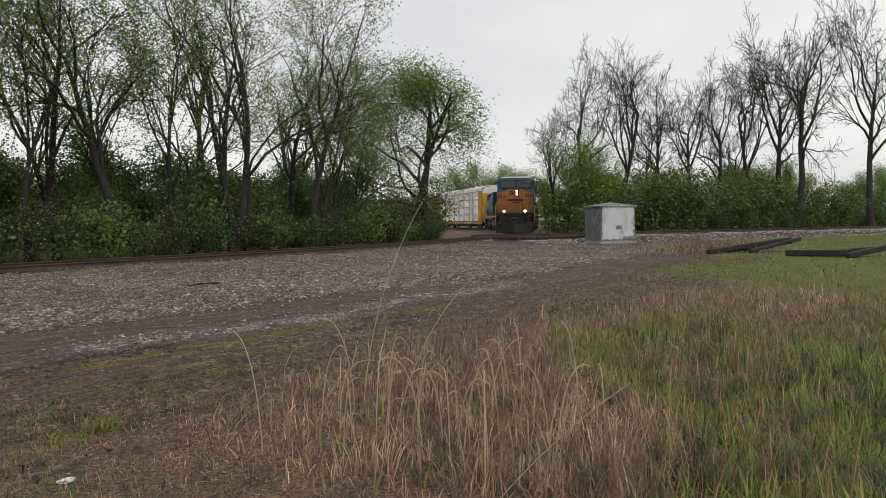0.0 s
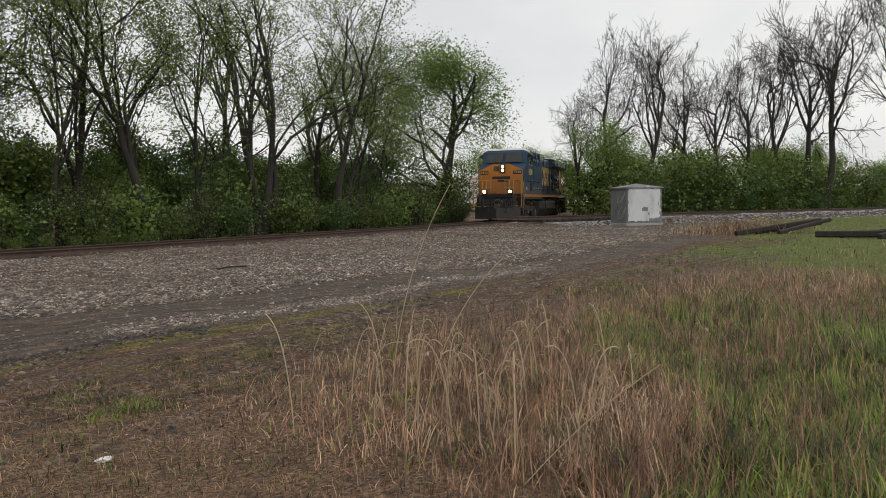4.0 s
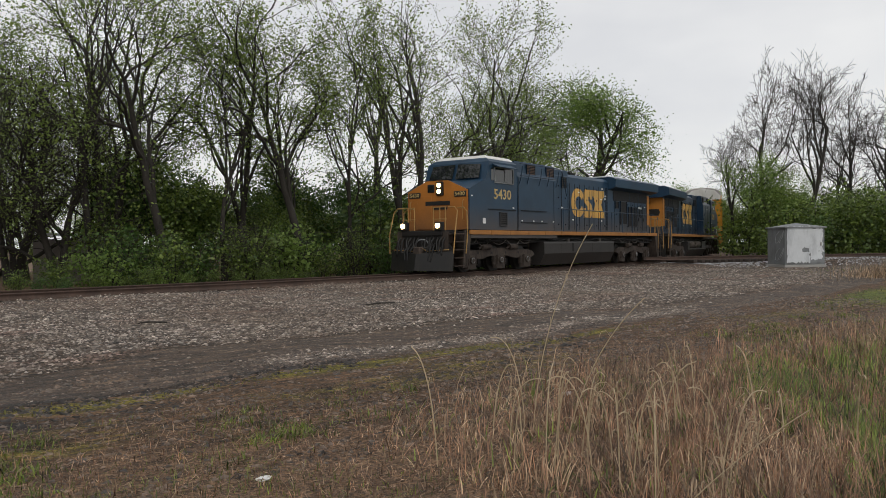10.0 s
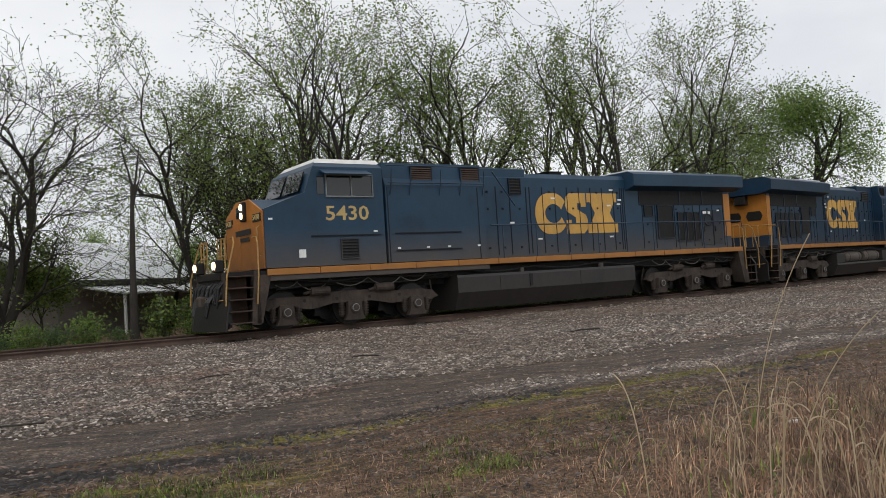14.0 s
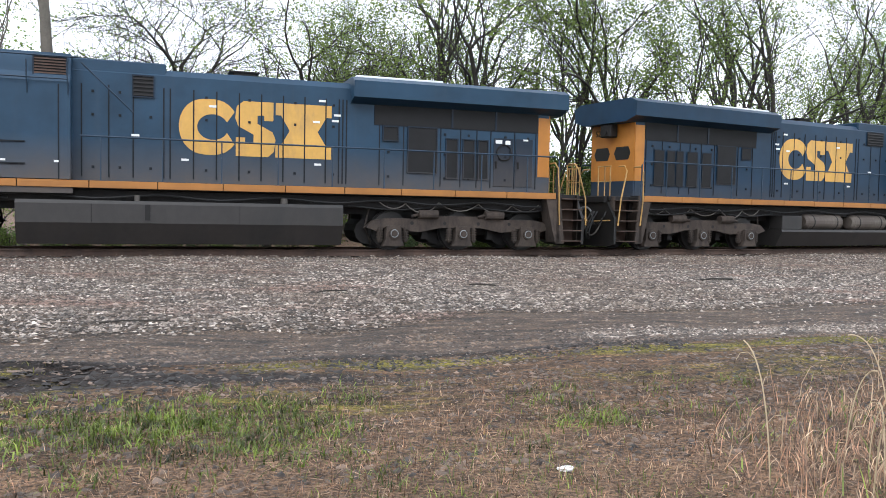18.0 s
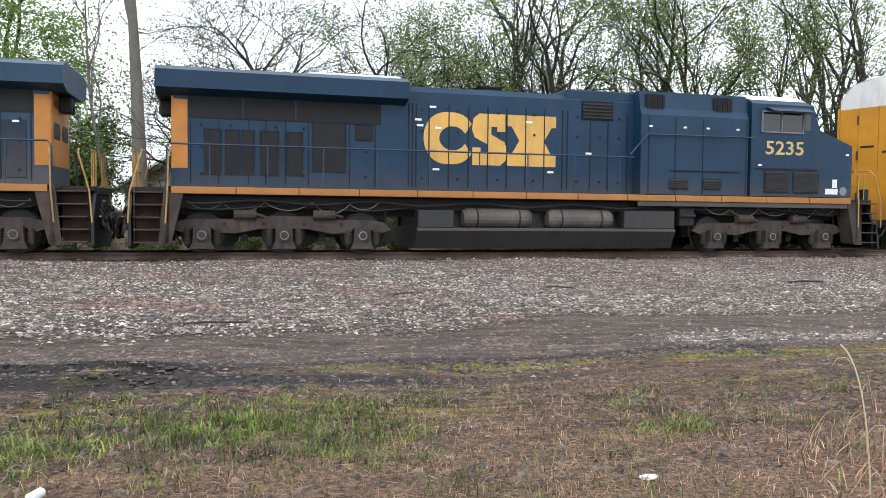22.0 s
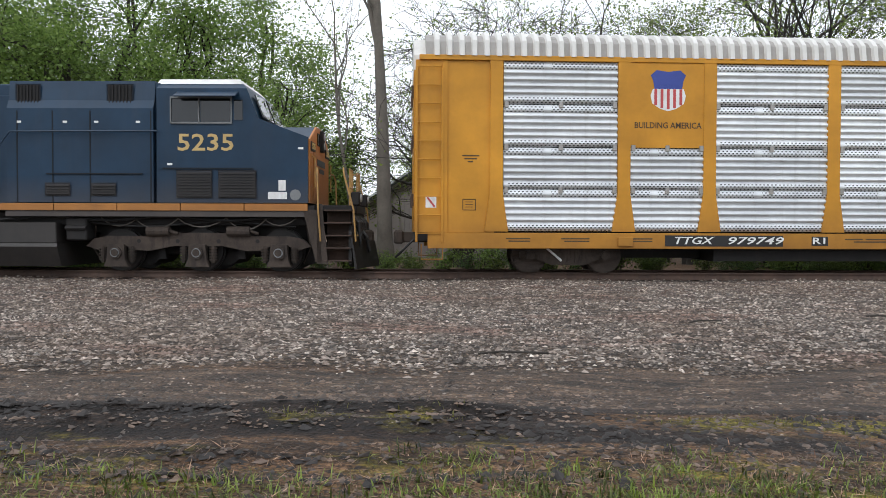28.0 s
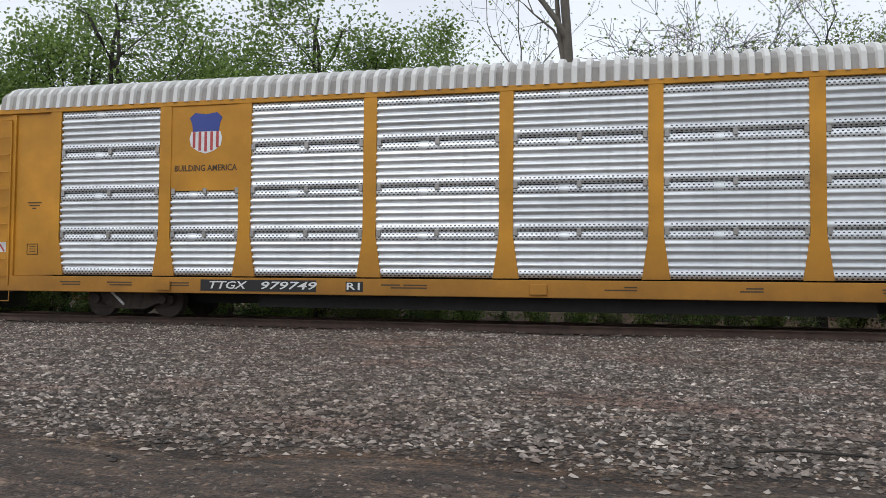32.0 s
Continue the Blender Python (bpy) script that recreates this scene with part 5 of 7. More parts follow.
            lettering("class_letters", "R1", "white", plate, 0.22, pose(4.05, s * 1.54, 0.79, 90, 0, turn), width=0.3)
        rng = random.Random(5)
        each("stencil_mark", "stencil", side, *[B(x, x + rng.uniform(0.2, 0.7), *sorted((s * 1.53, s * 1.535)), z, z + 0.03) for x in (11.0, 9.6, 8.1, 3.0, 2.4, -2.0, -4.4, -7.0) for z in (0.76, 0.82)])
        for x in (8.75, -8.75, 0.0):
            mk("jacking_pad", "rack_yellow", side, B(x - 0.18, x + 0.18, *sorted((s * 1.53, s * 1.58)), 0.66, 0.88, 0.01))
        if s > 0 and first:
            # plain shield
            cx, y0 = 7.75, 1.511
            mk("shield_top", "royal", side, X([(cx - 0.33, 4.36), (cx + 0.33, 4.36), (cx + 0.36, 4.55), (cx + 0.42, 4.68), (cx + 0.28, 4.8), (cx, 4.76), (cx - 0.28, 4.8), (cx - 0.42, 4.68), (cx - 0.36, 4.55)], y0, y0 + 0.008), B(cx - 0.27, cx + 0.27, y0 + 0.008, y0 + 0.012, 4.44, 4.48), label="blue head of a plain shield")
            low = lambda x: 3.86 + 0.16 * (abs(x) / 0.4) ** 2
            mk("shield_field", "white", side, X([(cx - 0.37, 4.36), (cx + 0.37, 4.36), (cx + 0.42, 4.2), (cx + 0.38, 4.02), (cx + 0.2, 3.9), (cx, 3.84), (cx - 0.2, 3.9), (cx - 0.38, 4.02), (cx - 0.42, 4.2)], y0, y0 + 0.006))
            for k in range(5):
                x = -0.3 + k * 0.15
                mk("shield_stripe", "red", side, X([(cx + x - 0.033, 4.355), (cx + x + 0.033, 4.355), (cx + x + 0.033, low(x) + 0.03), (cx + x - 0.033, low(x) + 0.03)], y0 + 0.006, y0 + 0.011))
            lettering("motto", "BUILDING AMERICA", "stencil", side, 0.2, pose(7.75, 1.512, 3.5, 90, 0, 180), width=1.6)
    # curved roof: white ribs over a sheet half as bright
    prof = []
    for k in range(13):
        a = math.pi * k / 12
        prof.append((1.5 * math.cos(a), 5.08 + 0.68 * math.sin(a) ** 0.55))
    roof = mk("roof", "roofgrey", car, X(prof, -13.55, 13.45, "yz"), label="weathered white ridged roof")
    n = 0
    rib = bmesh.new()
    vs, k2 = [], len(prof)
    for dx in (-0.05, 0.05):
        vs.append([rib.verts.new((dx, p[0] * 1.05, 5.07 + (p[1] - 5.08) * 1.13)) for p in prof])
    for dx in (-0.075, 0.075):
        vs.append([rib.verts.new((dx, p[0], p[1])) for p in prof])
    for k in range(k2 - 1):
        for a, b in ((0, 1), (2, 0), (1, 3)):
            rib.faces.new((vs[a][k], vs[a][k + 1], vs[b][k + 1], vs[b][k]))
    bmesh.ops.recalc_face_normals(rib, faces=rib.faces[:])
    me = bpy.data.meshes.new("roof_rib")
    rib.to_mesh(me)
    rib.free()
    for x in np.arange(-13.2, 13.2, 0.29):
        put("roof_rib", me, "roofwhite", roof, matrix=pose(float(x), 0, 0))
    # end doors: yellow below, white above
    for e in (1, -1):
        each("end_door", "rack_yellow", car, *[X([(y0, 0.98), (y1, 0.98), (y1, 4.75), (y0, 4.75)], *sorted((e * 13.5, e * 13.72)), "yz") for y0, y1 in ((-1.42, -0.75), (-0.73, -0.01), (0.01, 0.73), (0.75, 1.42))], label="yellow folding end doors")
        mk("end_cap", "roofwhite", car, X([(-1.42, 4.75), (1.42, 4.75), (1.42, 5.1), (0.95, 5.55), (0, 5.72), (-0.95, 5.55), (-1.42, 5.1)], *sorted((e * 13.44, e * 13.72)), "yz"), label="white end cap")
        each("door_hinge", "rusty", car, *[C((e * 13.74, y, z), (e * 13.74, y, z + 0.3), 0.035, 8) for y in (-0.74, 0.74) for z in (1.6, 3.0, 4.2)])
        each("end_bars", "blackplate", car, *[B(*sorted((e * 13.722, e * 13.73)), y, y + 0.5, 3.2 + 0.2 * k, 3.27 + 0.2 * k) for k, y in ((0, 0.15), (1, -0.65))])
        mk("coupler", "under", car, B(*sorted((e * 13.3, e * 14.0)), -0.11, 0.11, 0.72, 0.98, 0.02), B(*sorted((e * 13.95, e * 14.2)), -0.2, 0.18, 0.68, 1.02, 0.05))
        for s in (-1, 1):
            mk("end_step", "rack_yellow", car, T([(e * 13.05, s * 1.5, 0.7), (e * 13.05, s * 1.5, 0.35), (e * 13.55, s * 1.5, 0.35), (e * 13.55, s * 1.5, 0.7)], 0.016, 5))
        each("air_hose", "rubber", car, T([(e * 13.7, 0.4, 0.8), (e * 14.0, 0.42, 0.5), (e * 14.15, 0.3, 0.35)], 0.03))
        t = thing("truck", "two-axle freight truck", "")
        t.parent = car
        t.matrix_basis = pose(e * 9.95, 0, 0)
        TRUCKS.append((t, car, e * 9.95))
        for s in (-1, 1):
            mk("side_frame", "under", t, X([(-1.15, 0.5), (-0.95, 0.56), (-0.55, 0.74), (0.55, 0.74), (0.95, 0.56), (1.15, 0.5), (1.15, 0.36), (0.75, 0.34), (0.4, 0.2), (-0.4, 0.2), (-0.75, 0.34), (-1.15, 0.36)], *sorted((s * 0.95, s * 1.07))))
            each("coil_spring", "under", t, *[C((dx, s * 1.0, 0.26), (dx, s * 1.0, 0.56), 0.08, 10) for dx in (-0.18, 0.0, 0.18)])
            for ax in (-0.9, 0.9):
                mk("bearing_cap", "under", t, C((ax, s * 1.04, 0.43), (ax, s * 1.16, 0.43), 0.11, 12))
            mk("brake_rod", "white", t, T([(0.15, s * 1.1, 0.3), (0.5, s * 1.1, 0.6)], 0.03))
        mk("bolster", "black", t, B(-0.22, 0.22, -1.0, 1.0, 0.4, 0.72, 0.03))
        for ax in (-0.9, 0.9):
            w = put("wheelset", WHEEL_SMALL, "under", t, matrix=pose(ax, 0, 0.42))
            WHEELSETS.append((w, ax, 0.42, 0.42, car))
    return car


LOCO_A = locomotive("5430", False)
LOCO_B = locomotive("5235", True)
RACK_A = autorack(True)
RACK_B = autorack(False)
# car, arc behind the leading locomotive, half the truck distance, facing
CARS += [(LOCO_A, 0.0, 7.15, 1), (LOCO_B, 22.49, 7.15, -1), (RACK_A, 48.5, 9.95, 1), (RACK_B, 76.9, 9.95, 1)]

# ---------- things beside the line ----------
def floor_at(x, y):
    return float(height(x, y)[0])


def signal_cabinet():
    t = thing("signal_cabinet", "grey metal trackside cabinet with patchy white cover paint over graffiti", "cabinet", at=pose(41.1, 22.8, 0.12, 0, 0, -34.6))
    w, d, h = 1.05, 1.03, 2.0
    body = mk("body", "grey", t, B(-w, w, -d, d, 0.03, h, 0.02))
    mk("plinth", "concrete", t, B(-w - 0.04, w + 0.04, -d - 0.04, d + 0.04, -0.3, 0.03, 0.01))
    bm = bmesh.new()
    base = [bm.verts.new((sx * (w + 0.08), sy * (d + 0.08), h)) for sx, sy in ((-1, -1), (1, -1), (1, 1), (-1, 1))]
    low = [bm.verts.new((sx * (w + 0.08), sy * (d + 0.08), h - 0.07)) for sx, sy in ((-1, -1), (1, -1), (1, 1), (-1, 1))]
    top = bm.verts.new((0, 0, h + 0.22))
    for k in range(4):
        bm.faces.new((base[k], base[(k + 1) % 4], top))
        bm.faces.new((low[k], low[(k + 1) % 4], base[(k + 1) % 4], base[k]))
    bm.faces.new(low)
    bmesh.ops.recalc_face_normals(bm, faces=bm.faces[:])
    part("roof", bm, "grey", t, "low hipped grey metal lid")
    door = mk("door", "grey", t, B(-w + 0.06, w - 0.06, -d - 0.03, -d, 0.12, h - 0.1, 0.008))
    for z in (0.4, 1.1, 1.8):
        mk("hinge", "grey", door, C((-w + 0.08, -d - 0.04, z), (-w + 0.08, -d - 0.04, z + 0.15), 0.02, 8))
    mk("handle", "steel", door, B(w - 0.25, w - 0.2, -d - 0.08, -d - 0.03, 1.0, 1.2))
    rng = random.Random(3)
    # cover-paint patch with a ragged edge
    for x0, x1, z0, z1 in ((-0.98, -0.2, 0.15, 2.0), (-0.25, 0.35, 0.9, 2.0), (0.2, 0.95, 0.7, 1.9), (-0.2, 0.25, 0.15, 0.7), (0.3, 0.9, 0.3, 0.75)):
        pts, n = [], 9
        for k in range(n):
            pts.append((x0 + (x1 - x0) * k / n, z0 + rng.uniform(-0.06, 0.06)))
        for k in range(n):
            pts.append((x1 + rng.uniform(-0.06, 0.06), z0 + (z1 - z0) * k / n))
        for k in range(n):
            pts.append((x1 - (x1 - x0) * k / n, z1 + rng.uniform(-0.06, 0.06)))
        for k in range(n):
            pts.append((x0 + rng.uniform(-0.06, 0.06) * 0.3, z1 - (z1 - z0) * k / n))
        mk("cover_paint", "patchwhite", t, X(pts, -d - 0.037 - rng.uniform(0, 0.002), -d - 0.03), label="patch of white cover paint")
    for z in (0.55, 1.45):
        mk("graffiti", "patchwhite", t, T([(-w - 0.006, -0.4 + 0.5 * math.sin(k * 0.9), z + 0.35 * math.cos(k * 1.25)) for k in range(8)], 0.014, 4))
    return t


signal_cabinet()


def house():
    t = thing("house", "low grey-sided building with a pale metal roof", "building", at=pose(-5.6, 41.6, 0.1, 0, 0, -38))
    x0, x1, yb, h, ridge = -5.2, 5.2, 13.0, 2.3, 4.35
    mk("wall", "siding", t, X([(x0, -0.3), (x1, -0.3), (x1, h), (0, ridge), (x0, h)], 0, 0.2), B(x0, x0 + 0.2, 0.2, yb, -0.3, h), B(x1 - 0.2, x1, 0.2, yb, -0.3, h), B(x0, x1, yb, yb + 0.2, -0.3, h))
    for k in range(26):
        x = x0 + 0.3 + k * 0.39
        mk("siding_rib", "siding", t, B(x, x + 0.05, -0.02, 0.0, -0.2, ridge - abs(x) * (ridge - h) / 5.2 - 0.15))
    mk("roof", "metalroof", t, X([(x0 - 0.5, h - 0.2), (0, ridge + 0.02), (x1 + 0.5, h - 0.2), (x1 + 0.5, h - 0.06), (0, ridge + 0.16), (x0 - 0.5, h - 0.06)], -0.5, yb + 0.5), label="pale ribbed metal roof")
    for k in range(24):
        y = -0.4 + k * 0.58
        mk("roof_seam", "metalroof", t, X([(0, ridge + 0.15), (x1 + 0.5, h - 0.07), (x1 + 0.5, h - 0.03), (0, ridge + 0.19)], y, y + 0.04))
    mk("fascia", "blackplate", t, X([(x0 - 0.5, h - 0.32), (0, ridge - 0.1), (x1 + 0.5, h - 0.32), (x1 + 0.5, h - 0.2), (0, ridge + 0.02), (x0 - 0.5, h - 0.2)], -0.53, -0.5))
    # black strip standing in for the shadow below the eave
    mk("eave_gutter", "blackplate", t, B(x1 + 0.5, x1 + 0.56, -0.5, yb + 0.5, h - 0.3, h - 0.06))
    mk("porch_roof", "metalroof", t, X([(x1, 1.95), (x1 + 2.6, 1.5), (x1 + 2.6, 1.58), (x1, 2.03)], 1.0, yb), label="pale lean-to roof")
    for k in range(5):
        mk("porch_post", "white", t, B(x1 + 2.4, x1 + 2.5, 1.2 + k * 2.6, 1.3 + k * 2.6, -0.3, 1.55))
    w = mk("window", "glass", t, B(1.9, 2.4, -0.03, 0.02, 0.35, 1.0))
    mk("window_frame", "white", w, B(1.83, 1.9, -0.05, 0.02, 0.28, 1.07), B(2.4, 2.47, -0.05, 0.02, 0.28, 1.07), B(1.9, 2.4, -0.05, 0.02, 1.0, 1.07), B(1.9, 2.4, -0.05, 0.02, 0.28, 0.35))
    s = thing("shed", "small grey shed with a pale flat roof", "shed", at=pose(9.6, 39.5, 0.0, 0, 0, -20))
    mk("wall", "siding", s, B(-2.0, 2.0, -1.4, 1.4, -0.3, 1.75))
    mk("roof", "metalroof", s, X([(-2.3, 2.0), (2.3, 1.78), (2.3, 1.88), (-2.3, 2.1)], -1.7, 1.7))


house()


def debris():
    rng = random.Random(9)
    spots = [((30.1, 12.5), (34.3, 10.8), 0.1, 0.42), ((31.1, 12.1), (35.3, 11.1), 0.09, 0.3), ((31.2, 11.3), (34.9, 10.6), 0.08, 0.45), ((30.0, 9.6), (30.5, 7.5), 0.12, 0.03), ((29.8, 7.5), (31.9, 6.6), 0.1, 0.25), ((30.3, 8.9), (31.4, 6.9), 0.09, 0.2)]
    for (ax, ay), (bx, by), r, lift in spots:
        za, zb = floor_at(ax, ay) + r, floor_at(bx, by) + r + lift
        t = thing("discarded_tie", "weathered dark wooden railway tie lying in the grass", "railway tie", "discarded ties")
        d = Vector((bx - ax, by - ay, zb - za))
        t.matrix_basis = Matrix.Translation(Vector((ax, ay, za))) @ d.to_track_quat("X", "Z").to_matrix().to_4x4()
        mk("timber", "old_tie", t, B(0, d.length, -r, r, -r, r * 0.8, 0.03))
    for (x, y, l, a, r) in ((10.0, 15.4, 0.9, 12, 0.035), (-0.95, 10.28, 0.75, 8, 0.02), (1.7, 13.4, 0.6, 30, 0.02), (4.6, 14.6, 0.5, -15, 0.025)):
        z = floor_at(x, y) + 0.045
        tagged(mk("stick", "bark", None, T([(-l / 2, 0, 0), (-l / 6, 0.02, 0.02), (l / 6, -0.03, 0.015), (l / 2, 0.02, 0)], r * 0.6, 6), matrix=pose(x, y, z - 0.02, 0, 0, a)), "dark broken stick lying on the gravel", "stick", "fallen sticks")
    for (x, y, a, s) in ((-1.03, 4.25, 75, 1.0),):
        c = thing("drink_can", "crumpled white and silver drink can in short grass", "can", at=pose(x, y, floor_at(x, y) + 0.035, 0, 90, a) @ Matrix.Scale(0.72, 4))
        mk("body", "litter", c, C((0, 0, -0.06), (0, 0, 0.055), 0.034, 14), C((0, 0, 0.055), (0, 0, 0.065), 0.034, 14, 0.027), C((0, 0, -0.068), (0, 0, -0.06), 0.027, 14, 0.034))
        mk("lid", "can", c, C((0, 0, 0.065), (0, 0, 0.068), 0.027, 14))
    rng = np.random.default_rng(5)
    for (x, y, s, lab) in ((-1.37, 3.36, 0.11, "crumpled white paper bag in the grass"), (1.95, 4.31, 0.05, "scrap of white litter in dry grass"), (5.2, 5.0, 0.06, "torn white wrapper in dry grass")):
        bm = bmesh.new()
        bmesh.ops.create_icosphere(bm, subdivisions=2, radius=1)
        for v in bm.verts:
            k = 0.75 + 0.5 * rng.random()
            v.co = Vector((v.co.x * s * k, v.co.y * s * 0.6 * k, v.co.z * s * 0.28 * k))
        ob = part("litter", bm, "litter", None, matrix=pose(x, y, floor_at(x, y) + s * 0.2))
        tagged(ob, lab, "litter")


debris()

# ---------- plants ----------
def tubes_mesh(name, limbs, sides=6):
    """Tapered limbs: each a list of (point, radius)."""
    vs, fs, base = [], [], 0
    ang = np.arange(sides) * math.tau / sides
    ca, sa = np.cos(ang), np.sin(ang)
    for limb in limbs:
        p = np.array([q[0] for q in limb], float)
        r = np.array([q[1] for q in limb], float)
        d = np.gradient(p, axis=0)
        d /= np.linalg.norm(d, axis=1, keepdims=True) + 1e-9
        ref = np.where(np.abs(d[:, 2:3]) < 0.9, np.array([[0, 0, 1.0]]), np.array([[1.0, 0, 0]]))
        u = np.cross(d, ref)
        u /= np.linalg.norm(u, axis=1, keepdims=True) + 1e-9
        w = np.cross(d, u)
        ring = p[:, None] + (u[:, None] * ca[None, :, None] + w[:, None] * sa[None, :, None]) * r[:, None, None]
        n = len(p)
        vs.append(ring.reshape(-1, 3))
        i = base + np.arange(n * sides).reshape(n, sides)
        j = np.roll(i, -1, axis=1)
        fs.append(np.stack([i[:-1], j[:-1], j[1:], i[1:]], -1).reshape(-1, 4))
        base += n * sides
    return mesh_np(name, np.concatenate(vs), np.concatenate(fs))


def leaves_mesh(name, centres, spread, size, per, rng, droop=0.2):
    """Small folded leaves scattered in clumps."""
    c = np.repeat(np.asarray(centres, float), per, axis=0)
    n = len(c)
    c = c + rng.normal(0, 1, (n, 3)) * spread
    a, t = rng.uniform(0, math.tau, n), rng.normal(-droop, 0.5, n)
    d = np.stack([np.cos(a) * np.cos(t), np.sin(a) * np.cos(t), np.sin(t)], -1)
    s = np.cross(d, rng.normal(0, 1, (n, 3)))
    s /= np.linalg.norm(s, axis=1, keepdims=True) + 1e-9
    L = (size * rng.uniform(0.6, 1.35, n))[:, None]
    W = L * rng.uniform(0.28, 0.45, n)[:, None]
    up = np.cross(s, d) * L * 0.12
    v = np.stack([c, c + d * L * 0.45 + s * W + up, c + d * L, c + d * L * 0.45 - s * W + up], 1).reshape(-1, 3)
    f = np.arange(n * 4).reshape(n, 4)
    return mesh_np(name, v, f)


def grow(rng, lean=(0, 0), fork=0.3, levels=4, spread=0.5, twigs=4, wob=0.08, sweep=0.2, stems=1):
    """Trunk, limbs and twigs; returns trunks, thick limbs, thin limbs and twig ends."""
    out, ends = {0: [], 1: [], 2: []}, []

    def shoot(p, d, length, r, level):
        n = 8 if level == 0 else 6 if level == 1 else 4 if level == 2 else 3
        pts, q, dd = [(p.copy(), r)], p.copy(), d.copy()
        marks, curl = [], rng.normal(0, 0.03, 3)
        for k in range(1, n + 1):
            dd = dd + rng.normal(0, wob if level == 0 else 0.18, 3) + curl
            dd[2] += 0.05 if level == 0 else sweep * 0.3 if level < 3 else 0.0
            dd /= np.linalg.norm(dd)
            q = q + dd * length / n
            rr = r * (1 - 0.62 * k / n)
            pts.append((q.copy(), rr))
            marks.append((q.copy(), dd.copy(), rr))
        out[min(level, 2)].append(pts)
        if level >= levels - 1:
            ends.extend([m[0] for m in marks])
        if level >= levels:
            return
        kids = twigs + (3 if level == 0 else 0)
        for k in range(kids):
            f = fork + (1 - fork) * (k + rng.random()) / kids if level == 0 else 0.2 + 0.8 * (k + rng.random()) / kids
            m = marks[min(len(marks) - 1, int(f * len(marks)))]
            side = rng.normal(0, 1, 3)
            side -= m[1] * (side @ m[1])
            side /= np.linalg.norm(side) + 1e-9
            ang = spread * rng.uniform(0.6, 1.4)
            nd = m[1] * math.cos(ang) + side * math.sin(ang)
            shoot(m[0], nd, length * rng.uniform(0.4, 0.68) * (1.12 - 0.4 * f if level == 0 else 1.0), min(m[2] * 0.8, r * (0.46 if level == 0 else 0.42)), level + 1)

    for k in range(stems):
        d0 = np.array([lean[0] + (0.28 * math.cos(k * 2.3) if stems > 1 else 0), lean[1] + (0.2 * math.sin(k * 2.3) if stems > 1 else 0), 1.0])
        shoot(np.array([0.12 * k * math.cos(k * 2.3), 0.12 * k * math.sin(k * 2.3), 0.0]), d0 / np.linalg.norm(d0), 10.0 * (1 - 0.12 * k), 1.0 - 0.15 * k, 0)
    return out, np.array(ends)


def tree(seed, label, height_m, trunk_r, leafmat, per, size, puff, bark="bark", width=None, centred=False, fine=0.007, crown=None, **kw):
    rng = np.random.default_rng(seed)
    out, ends = grow(rng, **kw)
    allp = np.concatenate([ends] + [np.array([q[0] for q in l]) for l in out[1]])
    if centred:
        off = ends.mean(0)
        shear = lambda p: p - np.array([off[0], off[1], 0]) * (max(p[2], 0) / off[2])
        out = {g: [[(shear(p), r) for p, r in l] for l in ls] for g, ls in out.items()}
        ends = np.array([shear(p) for p in ends])
        allp = np.array([shear(p) for p in allp])
    if crown:
        # boughs carried out to an even round crown: middle height, half width, half height in trunk units
        cz, rw, rh, many = crown
        hub = np.array([q[0] for l in out[1] for q in l[1:]])
        keep = ((hub[:, 0] ** 2 + hub[:, 1] ** 2) / rw ** 2 + ((hub[:, 2] - cz) / rh) ** 2) < 0.9
        hub = hub[keep]
        ends = ends[((ends[:, 0] ** 2 + ends[:, 1] ** 2) / rw ** 2 + ((ends[:, 2] - cz) / rh) ** 2) < 1.05]
        v = rng.normal(0, 1, (many, 3))
        v /= np.linalg.norm(v, axis=1, keepdims=True)
        v *= (rng.uniform(0.35, 1.0, many) ** 0.5 * (1 + 0.1 * np.sin(5 * np.arctan2(v[:, 1], v[:, 0]) + 4 * v[:, 2])))[:, None]
        tips = v * np.array([rw, rw, rh]) + np.array([0, 0, cz])
        for p in tips:
            q = hub[np.argmin(((hub - p) ** 2).sum(1))]
            out[2].append([(q, 0.06), ((p + q) / 2 + rng.normal(0, 0.1, 3), 0.04), (p, 0.02)])
        ends = np.concatenate([ends, tips])
        inside = lambda p: (p[0] ** 2 + p[1] ** 2) / rw ** 2 + ((p[2] - cz) / rh) ** 2 < 0.85 or p[2] < cz
        out[1] = [[q for i, q in enumerate(l) if i < 2 or all(inside(w[0]) for w in l[:i + 1])] for l in out[1] if inside(l[0][0])]
        allp = ends
        out[2] = [l for l in out[2] if ((l[-1][0][0] ** 2 + l[-1][0][1] ** 2) / rw ** 2 + ((l[-1][0][2] - cz) / rh) ** 2) < 1.2]
    k = height_m / allp[:, 2].max()
    kx = k
    if width:
        kx = width / 2 / np.percentile(np.hypot(allp[:, 0], allp[:, 1]), 96)
    sc = np.array([kx, kx, k])
    fit = lambda ls: [[(p * sc, max(r * trunk_r, fine)) for p, r in l] for l in ls]
    t = thing("tree", label, "tree", "trees along the line")
    for l in fit(out[0]):
        l[0] = (l[0][0] - np.array([0, 0, 0.3]), l[0][1] * 1.5)
        put("trunk", tubes_mesh("trunk", [l], 9), bark, t, smooth=True)
    put("limbwork", tubes_mesh("limbwork", fit(out[1]), 5), bark, t, smooth=True)
    if out[2]:
        put("twigwork", tubes_mesh("twigwork", fit(out[2]), 3), bark, t)
    if per:
        put("crown", leaves_mesh("crown", ends * sc, puff, size, per, rng), leafmat, t)
    return t


